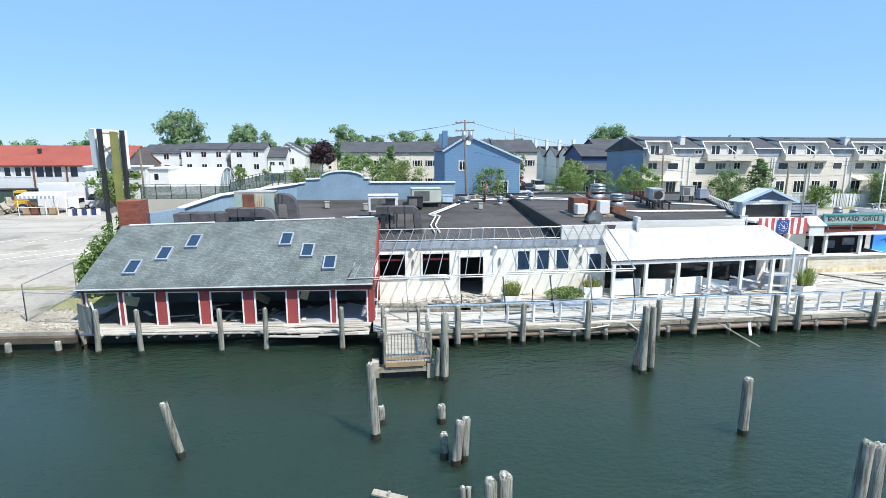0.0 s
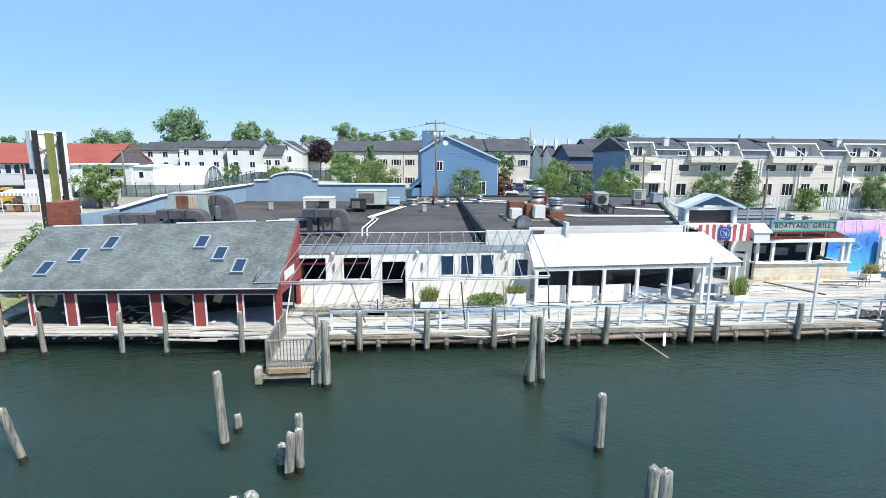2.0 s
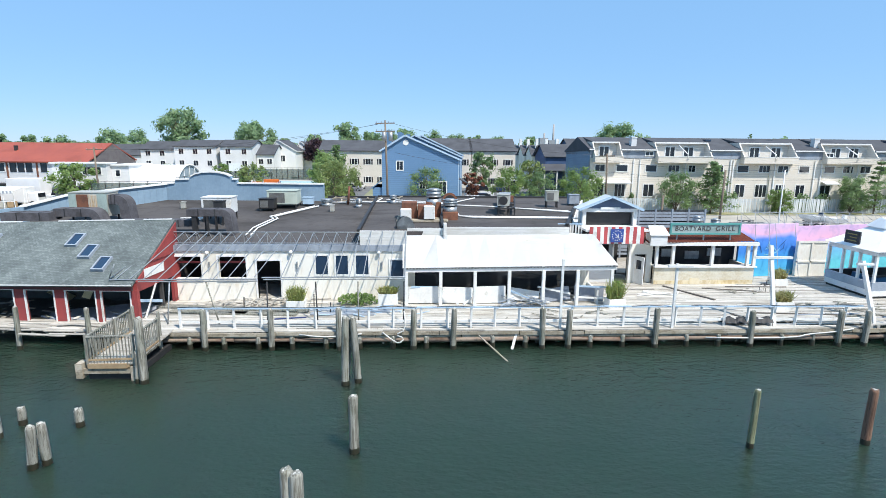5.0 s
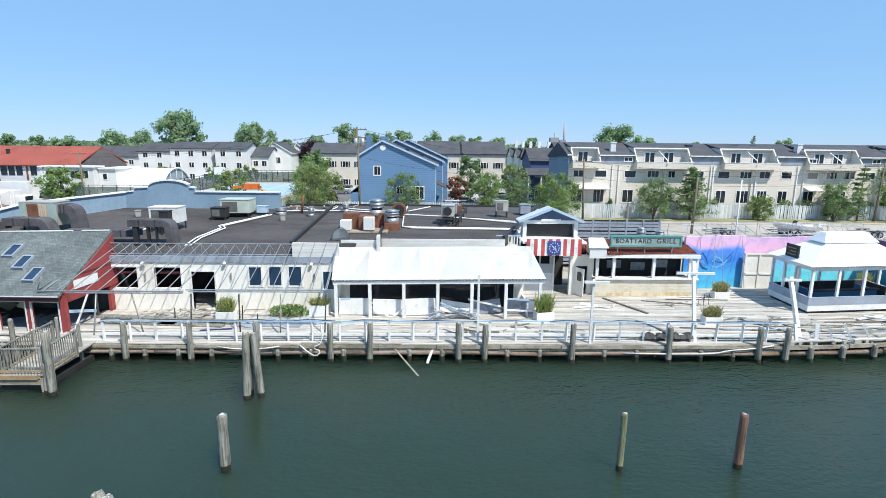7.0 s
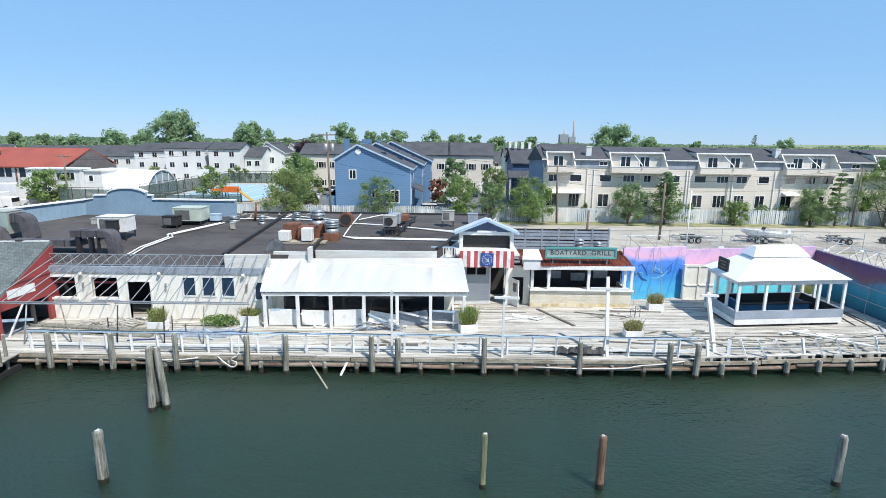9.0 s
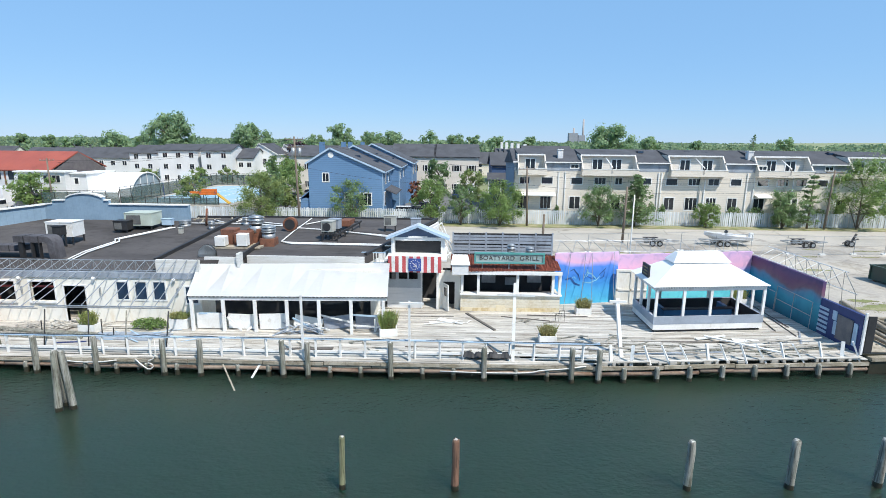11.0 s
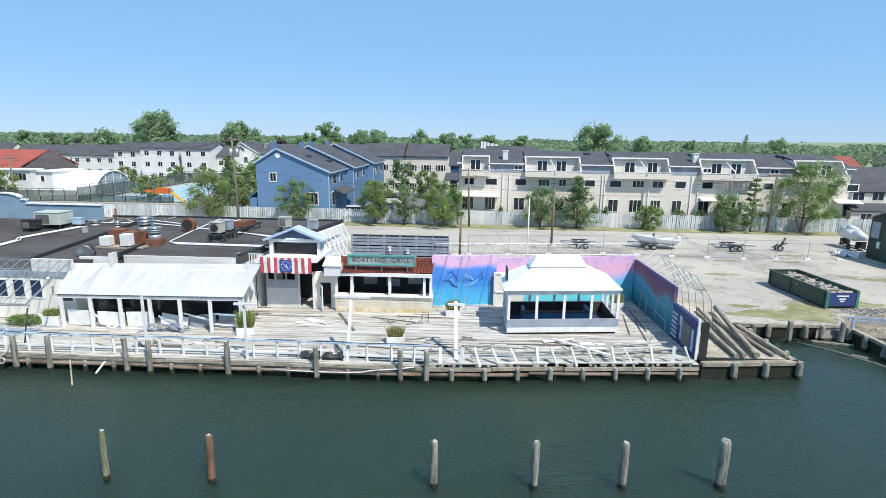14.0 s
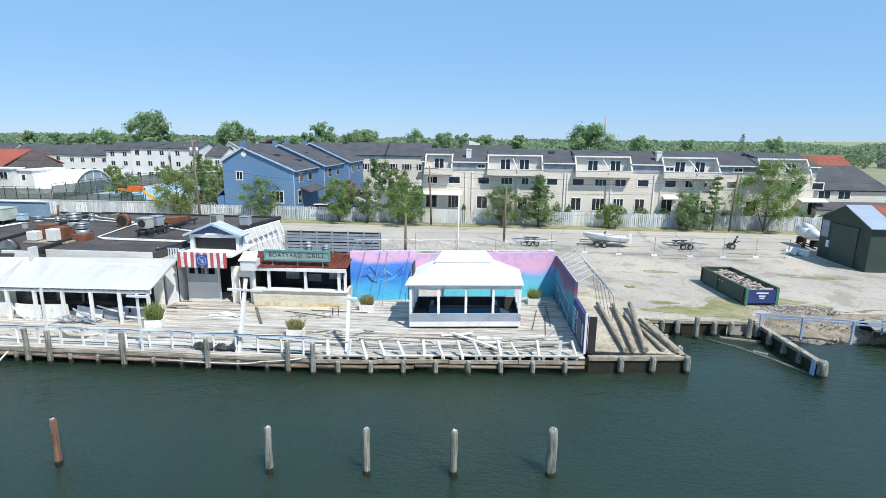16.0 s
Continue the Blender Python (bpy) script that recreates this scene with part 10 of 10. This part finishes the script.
# dark green shed
sh = thing("green_shed", (78, 51.5, GZ), 0, "dark green corrugated shed with a rusting roof", "shed")
SHG = lined(mat("dark_green_corrugated", (0.035, 0.06, 0.045), (0.028, 0.048, 0.038), 0.6, scale=0.6, fine=5), "Y", 0.3, 0.02, 0.75)
bm = B()
prof = ((48.0, GZ), (55.2, GZ), (55.2, 5.2), (51.6, 6.75), (48.0, 5.2))
va = [bm.verts.new((74.3, y, z)) for y, z in prof]
vb = [bm.verts.new((86.0, y, z)) for y, z in prof]
bm.faces.new(va)
bm.faces.new(vb[::-1])
for i in range(5):
    bm.faces.new((va[(i + 1) % 5], va[i], vb[i], vb[(i + 1) % 5]))
bmesh.ops.recalc_face_normals(bm, faces=bm.faces)
part("wall", bm, SHG, sh, at_world=True)
bm = B()
sheet(bm, (74.0, 47.6, 5.1), (76.4, 47.6, 5.1), (76.4, 51.6, 6.85), (74.0, 51.6, 6.85), 0.08)
part("roof_sheet", bm, mat("grey_blue_roof_sheet", (0.42, 0.48, 0.56), (0.36, 0.40, 0.46), 0.4, 0.3), sh, at_world=True)
bm = B()
sheet(bm, (76.4, 47.6, 5.1), (86.3, 47.6, 5.1), (86.3, 51.6, 6.85), (76.4, 51.6, 6.85), 0.08)
part("roof_sheet", bm, "terracotta", sh, "rusted roof sheet", at_world=True)
bm = B()
sheet(bm, (74.0, 51.6, 6.85), (86.3, 51.6, 6.85), (86.3, 55.6, 5.1), (74.0, 55.6, 5.1), 0.08)
part("roof_sheet", bm, "steel", sh, at_world=True)
bm = B()
box(bm, 74.2, 74.28, 49.6, 53.2, GZ, 4.6)
box(bm, 74.15, 74.3, 49.4, 53.6, 4.6, 4.8)
part("sliding_door", bm, "dumpgreen", sh, at_world=True)
bm = B()
box(bm, 74.22, 74.29, 53.8, 54.9, 3.2, 4.9)
part("notice_board", bm, "greyband", sh, at_world=True)
bm = B()
box(bm, 74.2, 74.3, 53.5, 53.9, 2.2, 2.9)
part("meter_box", bm, "white", sh, at_world=True)

# ---- left-hand lot ----
bm = B()
random.seed(2)
for k in range(9):
    p = (-27 - k * 2.9, 47.5 - k * 0.1)
    beam(bm, (*p, GZ + 0.012), (p[0] - 4.2, p[1] - 4.8, GZ + 0.012), 0.12, 0.008)
    beam(bm, (p[0] + 0.5, 53.2, GZ + 0.012), (p[0] - 0.2, 51.2, GZ + 0.012), 0.12, 0.008)
solo("parking_lines", bm, "white", "worn white parking bay lines on asphalt", "marking", "structure")
bm = B()
weeds("grass_patch", [(-23.4, 31.0, 1.8, 2.6), (-28.0, 34.0, 3.0, 0.4), (-35.0, 34.6, 4.0, 0.35)], "weedy grass beside the pavilion", 26, 900)
bm = B()
poly(bm, [(-45, 27.3), (-21.5, 26.0), (-21.4, 28.3), (-26, 28.6), (-45, 31)], GZ + 0.004, GZ + 0.05)
solo("earth_bank", bm, "earth", "bare sandy bank on the shore", "ground", "structure")
bm = B()
beam(bm, (-36, 26.3, 0.62), (-21.2, 25.45, 0.6), 0.35, 0.28)
solo("shore_timber", bm, mat("dark_brown_shore_timber", (0.11, 0.085, 0.06), (0.06, 0.05, 0.035), 0.9, scale=2, fine=14), "heavy dark timber edging along the bank", "bulkhead", "structure")
bm = B()
beam(bm, (-36, 26.42, 0.15), (-21.2, 25.57, 0.15), 0.25, 0.9)
solo("shore_sheeting", bm, "wet", "wet dark plank sheeting under the bank", "bulkhead", "structure")
for x in (-24.0, -21.9):
    pile(x, 25.2, 0.6, 0.16, (0, 0), "short dark pile on the bank edge", group="bank piles")
bd = thing("fallen_shingle_board", (-20.5, 25.1, DZ), 0, "fallen grey shingled board leaning on a pile", "board")
bm = B()
sheet(bm, (-20.84, 25.2, 2.4), (-20.04, 25.05, 2.1), (-20.03, 25.1, 0.85), (-20.92, 25.25, 1.1), 0.05)
part("panel", bm, "shingle", bd, at_world=True)
bm = B()
beam(bm, (-20.15, 24.95, 2.5), (-19.85, 25.0, 0.85), 0.06, 0.06)
part("batten", bm, "white", bd, at_world=True)
# shrubs behind the pavilion
for k, (x, y, h, w) in enumerate(((-23.6, 31.6, 3.4, 0.6), (-23.1, 31.9, 4.2, 0.55), (-22.6, 32.2, 4.9, 0.6), (-22.1, 33.0, 5.5, 0.5))):
    t = thing("juniper_shrub", (x, y, GZ), 0, "upright ragged green juniper shrub", "shrub", "junipers by the pavilion")
    bm = B()
    rod(bm, (0, 0, -0.05), (0.1, 0, h - GZ - 0.6), 0.09, 0.02, n=6)
    part("trunk", bm, "bark", t)
    r2 = np.random.default_rng(90 + k)
    for j in range(1):
        leaves("leaves", 1500, (0, 0, (h - GZ) * 0.52), (w, w, (h - GZ) * 0.52), 0.11, "leaf", t, 90 + k, lambda v: 0.45 + 0.75 * abs(math.sin(5 * math.atan2(v[1], v[0]) + 4 * v[2])))
# billboard
sgn = thing("billboard", (-23.7, 35.8, GZ), 0, "old white billboard on three tall steel posts", "billboard")
for (xb, yb, xt, yt, zt, m, w) in ((-24.0, 35.3, -23.96, 35.3, 10.45, "black", 0.28), (-23.4, 35.6, -23.3, 35.6, 10.3, "ochre", 0.42), (-23.35, 36.5, -23.22, 36.5, 10.4, "black", 0.28)):
    bm = B()
    beam(bm, (xb, yb, GZ), (xt, yt, zt), w, w * 0.7)
    part("post", bm, m, sgn, at_world=True)
bm = B()
sheet(bm, (-24.85, 36.0, 10.5), (-23.2, 37.1, 10.4), (-23.2, 37.1, 8.0), (-24.85, 36.0, 8.05), 0.12)
part("board", bm, "white", sgn, at_world=True)
bm = B()
sheet(bm, (-24.8, 35.95, 10.45), (-24.3, 35.6, 10.45), (-24.3, 35.6, 8.1), (-24.8, 35.95, 8.1), 0.1)
part("side_board", bm, "white", sgn, at_world=True)
bm = B()
beam(bm, (-24.0, 35.3, 10.2), (-23.2, 36.5, 10.2), 0.08, 0.08)
beam(bm, (-24.0, 35.3, 9.8), (-23.3, 36.0, 8.0), 0.06, 0.06)
beam(bm, (-23.4, 35.6, 5.6), (-24.0, 35.3, 5.4), 0.06, 0.3)
part("brace", bm, "steel", sgn, at_world=True)
# storage yard across the street
vn = thing("white_van", (-49.4, 76.4, GZ), 4, "white box van parked in the storage yard", "van")
bm = B()
box(bm, -2.6, 0.8, -1.0, 1.0, 0.5, 2.7, bevel=0.05)
part("cargo_box", bm, "mirrorcar", vn)
bm = B()
box(bm, 0.8, 2.2, -0.95, 0.95, 0.45, 2.0, bevel=0.15)
part("cab", bm, "mirrorcar", vn)
bm = B()
box(bm, 1.5, 2.21, -0.8, 0.8, 1.25, 1.85)
part("windscreen", bm, "glass", vn)
for xx in (-1.6, 1.4):
    for s in (-0.9, 0.9):
        wheel(vn, xx, s, 0.38, 0.24)
bx = thing("box_trailer", (-51.6, 80.4, GZ), 0, "white box trailer in the storage yard", "trailer")
bm = B()
box(bm, -2.4, 2.4, -1.2, 1.2, 0.9, 3.7, bevel=0.05)
part("body", bm, "mirrorcar", bx)
for xx in (-1.6, -0.7):
    for s in (-1.0, 1.0):
        wheel(bx, xx, s, 0.45, 0.25)
ld = thing("wheel_loader", (-54.6, 76.5, GZ), 10, "yellow wheel loader in the storage yard", "loader")
bm = B()
box(bm, -1.8, 0.6, -0.7, 0.7, 0.7, 1.6, bevel=0.08)
part("body", bm, "yellow", ld)
bm = B()
box(bm, -0.6, 0.5, -0.6, 0.6, 1.6, 2.9, bevel=0.05)
part("cab", bm, "yellow", ld)
bm = B()
box(bm, -0.5, 0.51, -0.61, 0.61, 1.8, 2.6)
part("cab_glass", bm, "glass", ld)
bm = B()
beam(bm, (0.5, 0, 1.4), (2.0, 0, 0.8), 0.3, 0.3)
box(bm, 1.9, 2.6, -1.0, 1.0, 0.2, 0.9)
part("bucket", bm, "rust", ld)
for xx in (-1.2, 0.4):
    for s in (-0.9, 0.9):
        wheel(ld, xx, s, 0.6, 0.4)
stl = thing("market_stall", (-50.2, 72.8, GZ), 0, "white pipe stall with a scalloped awning", "stall")
bm = B()
sheet(bm, (-2.4, -0.6, 2.5), (2.4, -0.6, 2.5), (2.4, 1.4, 2.9), (-2.4, 1.4, 2.9), 0.06)
part("awning", bm, "white", stl)
for i in range(20):
    bm = B()
    box(bm, -2.4 + i * 0.24, -2.16 + i * 0.24, -0.64, -0.6, 2.12 + 0.06 * (i % 2), 2.5)
    part("scallop", bm, "white" if i % 2 else "greyband", stl)
for x in (-2.3, 0.9, 2.3):
    for y in (-0.5, 1.3):
        bm = B()
        rod(bm, (x, y, 0), (x, y, 2.6), 0.05, n=6)
        part("post", bm, "white", stl)
bm = B()
rod(bm, (-2.3, -0.5, 1.05), (2.3, -0.5, 1.05), 0.05, n=6)
part("rail", bm, "white", stl)
for i, x in enumerate((-1.8, -0.8, 0.3, 1.3)):
    bm = B()
    box(bm, x - 0.38, x + 0.38, 0, 0.8, 0, 1.0)
    part("crate", bm, ("rail_new", "rust", "hvac", "rail_new")[i], stl)
gs_ = thing("garden_shed", (-44.6, 79.0, GZ), 0, "small grey gabled garden shed", "shed")
bm = B()
box(bm, -1.6, 1.6, -1.2, 1.2, 0, 1.9)
part("wall", bm, "grey_siding", gs_)
bm = B()
sheet(bm, (-1.8, -1.4, 1.8), (1.8, -1.4, 1.8), (1.8, 0, 2.7), (-1.8, 0, 2.7), 0.08)
sheet(bm, (-1.8, 0, 2.7), (1.8, 0, 2.7), (1.8, 1.4, 1.8), (-1.8, 1.4, 1.8), 0.08)
part("roof", bm, "farroof", gs_)
ctn = thing("container", (-60, 82.3, GZ), 0, "long dark green storage container", "container")
bm = B()
box(bm, -7, 7, -1.2, 1.2, 0, 2.6, bevel=0.04)
part("body", bm, "dumpgreen", ctn)
bm = B()
box(bm, -7.1, 7.1, -1.3, 1.3, 2.6, 2.75)
part("tarpaulin", bm, "black", ctn)
car(-46.4, 82.9 - 2.6, 178, "mirrorcar", "white pickup by the hall", "van")
stones("stacked_goods", 90, (-62, -55, 73.5, 76.5), GZ + 0.2, 0.9, 51, "mixed stacked goods and machine parts", 1.2, "rubble")
stones("stacked_goods", 60, (-60, -55.5, 73.0, 75.5), GZ + 0.2, 0.7, 52, "rusty machine parts in the yard", 1.0, "rust")
for i in range(7):
    bm = B()
    box(bm, -46.4 + i * 0.5, -46.0 + i * 0.5, 71.6 + 0.12 * i, 71.9 + 0.12 * i, GZ, GZ + 0.8)
    solo("road_barrier", bm, "navy" if i % 2 else "white", "blue or white plastic road barrier", "barrier", group="road barriers")
bm = B()
box(bm, -44, -38.6, 79.6, 79.75, GZ, 2.9)
solo("plank_wall", bm, "white_siding", "white board wall along the storage yard", "wall")

# ---- loose things on the deck ----
def plank(x, y, rz, L, w=0.16, t=0.04, m="deck", label="loose weathered plank on the deck", z=None, tilt=0.0):
    bm = B()
    box(bm, -L / 2, L / 2, -w / 2, w / 2, 0, t)
    b = solo("loose_plank", bm, m, label, "plank", group="loose planks")
    b.matrix_basis = pose(x, y, (DZ + 0.012) if z is None else z, 0, tilt, rz)
    return b


DARKW = mat("dark_wet_board", (0.10, 0.09, 0.08), (0.16, 0.14, 0.12), 0.8)
for a in ((23.4, 30.6, -62, 3.6, 0.18, 0.05, DARKW), (21.2, 30.7, -25, 1.1, 0.5, 0.03, "white"), (20.4, 30.3, 10, 0.5, 0.3, 0.03, "white"), (26.4, 31.2, -14, 3.2, 0.06, 0.05, DARKW), (28.6, 31.9, -2, 4.0, 0.05, 0.05, DARKW), (23.9, 25.9, -72, 1.2, 0.15, 0.04, DARKW), (27.5, 26.3, -6, 5.0, 0.05, 0.05, DARKW), (31.5, 26.4, -60, 1.6, 0.05, 0.05, DARKW), (38.9, 27.7, -6, 1.5, 0.9, 0.04, "white"), (30.2, 27.2, 2, 1.5, 0.05, 0.03, DARKW), (14.2, 25.7, 2, 1.6, 0.35, 0.03, DARKW), (12.7, 25.6, 8, 1.2, 0.2, 0.04, DARKW), (-3.5, 27.6, -7, 8.5, 0.45, 0.1, "timber"), (-5.5, 27.2, 3, 3, 0.2, 0.04, "deck"), (1.5, 29.6, 5, 2.2, 0.2, 0.04, "deck"), (3.5, 27.4, 2, 3.2, 0.12, 0.05, "greyband"), (4.2, 27.1, -4, 3.0, 0.12, 0.05, "greyband"), (0.0, 26.0, 10, 1.6, 0.1, 0.04, "navy")):
    plank(*a[:4], *a[4:6], a[6])
for x, y, rz, L_, w, m in ((31.5, 26.0, 3, 4.6, 0.1, "timber"), (34.2, 25.9, 6, 5.2, 0.12, "greyband"), (37.8, 26.3, 4, 5.0, 0.1, "timber"), (41.2, 26.7, 7, 4.6, 0.12, "timber"), (33.0, 27.0, -3, 3.8, 0.09, "timber"), (36.0, 27.6, 2, 4.4, 0.08, DARKW), (40.2, 27.9, 9, 4.0, 0.08, DARKW), (42.4, 28.4, 60, 3.0, 0.09, "greyband"), (29.0, 26.2, 2, 3.6, 0.08, "greyband"), (35.3, 25.4, 5, 3.4, 0.14, "deck"), (39.4, 25.8, 5, 3.8, 0.14, "deck"), (42.6, 30.6, 84, 3.6, 0.05, DARKW), (42.0, 31.6, 80, 4.0, 0.05, DARKW), (43.0, 32.6, 88, 4.4, 0.05, DARKW)):
    plank(x, y, rz, L_, w, 0.05, m, "long grey rail board fallen on the wrecked deck edge")
for x, y, rz, L_, w in ((-4.6, 27.0, -5, 4.2, 0.5), (-1.6, 26.7, -6, 3.6, 0.4), (2.3, 27.4, 2, 3.4, 0.35), (3.6, 27.0, 1, 3.0, 0.35), (2.6, 26.6, -2, 3.4, 0.3)):
    plank(x, y, rz, L_, w, 0.07, "greyband" if x > 0 else "timber", "broad grey slab of fallen awning on the patio")
random.seed(71)
bm = B()
for i in range(62):
    x, y = random.uniform(-4.4, 0.2), random.uniform(28.0, 29.35)
    s = random.uniform(0.1, 0.5)
    box(bm, -s, s, -0.035, 0.035, 0, 0.03, pose(x, y, DZ + random.uniform(0.01, 0.16), random.uniform(-12, 12), random.uniform(-14, 14), random.choice((0, 90, 30, -20)) + random.uniform(-25, 25)))
solo("debris_pile", bm, "deck", "heap of broken boards before the doorway", "debris", "stuff")
bm = B()
for i in range(16):
    x = random.uniform(11.2, 13.6)
    y = 28.2 + random.uniform(-0.4, 0.3)
    s = random.uniform(0.3, 0.9)
    box(bm, -s, s, -0.05, 0.05, 0, 0.04, pose(x, y, DZ + random.uniform(0.02, 0.4), random.uniform(-15, 15), random.uniform(-25, 25), random.uniform(-40, 40)))
solo("debris_pile", bm, "greyband", "broken grey boards under the canopy", "debris", "stuff")
# scraps strewn over the deck: x, y, spread, count
for k, (cx, cy, sx, sy, n, m) in enumerate(((22.0, 30.6, 1.4, 0.8, 9, "white"), (26.8, 30.9, 1.4, 0.5, 8, "timber"), (30.5, 27.4, 2.5, 0.9, 12, "timber"), (36.5, 26.6, 5.0, 0.7, 34, "timber"), (41.0, 27.3, 2.0, 0.9, 16, "deck"), (14.0, 26.2, 3.5, 0.7, 18, "timber"), (4.0, 27.2, 2.0, 0.7, 22, "paleblue"), (-5.0, 28.0, 1.6, 0.9, 16, "deck"), (24.0, 25.2, 4.5, 0.35, 22, "timber"))):
    bm = B()
    for i in range(n):
        L_ = random.uniform(0.12, 0.75) if i % 4 else random.uniform(0.8, 1.7)
        box(bm, -L_ / 2, L_ / 2, -0.03 - 0.03 * (i % 3 == 0), 0.03, 0, 0.025, pose(random.gauss(cx, sx * 0.6), random.gauss(cy, sy * 0.6), DZ + random.uniform(0.016, 0.07), random.uniform(-3, 3), random.uniform(-4, 4), random.gauss(0, 35)))
    solo("deck_scraps", bm, m, "splintered boards and scraps strewn on the deck", "debris", "stuff")
bm = B()
rng = np.random.default_rng(4)
g = [[bm.verts.new((22.2 + i * 0.12, 24.44 + j * 0.13 + 0.04 * math.sin(i * 0.8), DZ + 0.03 + 0.46 * (0.7 + 0.3 * abs(math.sin(i * 0.55 + 0.4))) * (0.4, 0.95, 1, 0.7, 0.05)[j] * rng.uniform(0.75, 1))) for j in range(5)] for i in range(22)]
for i in range(21):
    for j in range(4):
        bm.faces.new((g[i][j], g[i + 1][j], g[i + 1][j + 1], g[i][j + 1]))
solo("black_tarpaulin", bm, "black", "crumpled black plastic sheet on the deck edge", "tarpaulin")
HOSE = mat("dirty_white_hose", (0.68, 0.67, 0.63), (0.5, 0.48, 0.44), 0.6, scale=4)
for pts in (((21.0, 23.96, 0.5), (23.0, 23.95, 0.46), (25.6, 23.94, 0.48), (26.3, 23.95, 0.66), (27.4, 23.97, 0.72), (28.6, 24.0, 0.9)), ((4.9, 24.0, 0.86), (5.3, 23.9, 0.55), (5.7, 23.85, 0.32), (6.0, 23.86, 0.6), (5.5, 23.9, 0.75), (6.05, 23.95, 1.0), (5.95, 24.1, 1.9)), ((0.9, 23.97, 0.78), (1.8, 23.95, 0.66), (3.0, 23.95, 0.68), (3.9, 23.97, 0.8))):
    P_ = [Vector(p) for p in pts]
    run = [P_[0]]
    for a, b, c in zip(P_, P_[1:], P_[2:]):
        run += [a.lerp(b, 0.75), b.lerp(c, 0.25)]
    solo("water_hose", tube(B(), run + [P_[-1]], 0.035, 7), HOSE, "dirty white hose hanging along the deck edge", "hose", group="hoses")
ch_ = thing("chair_frame", (28.6, 31.0, DZ), 20, "rusty bare metal chair frame", "chair")
for x in (-0.2, 0.2):
    bm = B()
    rod(bm, (x, -0.2, 0), (x, -0.2, 0.75), 0.015, n=5)
    rod(bm, (x, 0.2, 0), (x, 0.2, 0.42), 0.015, n=5)
    rod(bm, (x, -0.2, 0.42), (x, 0.2, 0.42), 0.015, n=5)
    part("side_frame", bm, "black", ch_)
bm = B()
rod(bm, (-0.2, -0.2, 0.75), (0.2, -0.2, 0.75), 0.015, n=5)
rod(bm, (-0.2, 0.2, 0.42), (0.2, 0.2, 0.42), 0.015, n=5)
part("crossbar", bm, "black", ch_)
for x, y, x2, y2, z2, m in ((9.6, 23.9, 11.1, 22.0, -0.2, "palewood"), (11.5, 24.2, 11.2, 23.6, 0.1, "white")):
    bm = B()
    beam(bm, (x, y, 0.7), (x2, y2, z2), 0.07 if m == "palewood" else 0.12, 0.04)
    solo("fallen_timber", bm, m, "fallen board hanging from the deck into the water", "plank", group="fallen timbers")
bm = B()
beam(bm, (-7.5, 13.3, 0.22), (-6.6, 13.0, 0.12), 0.22, 0.05)
beam(bm, (-7.15, 13.1, -0.5), (-7.05, 13.1, 0.34), 0.06, 0.06)
solo("broken_finger_pier", bm, "palewood", "broken plank end of an old finger pier", "pier")
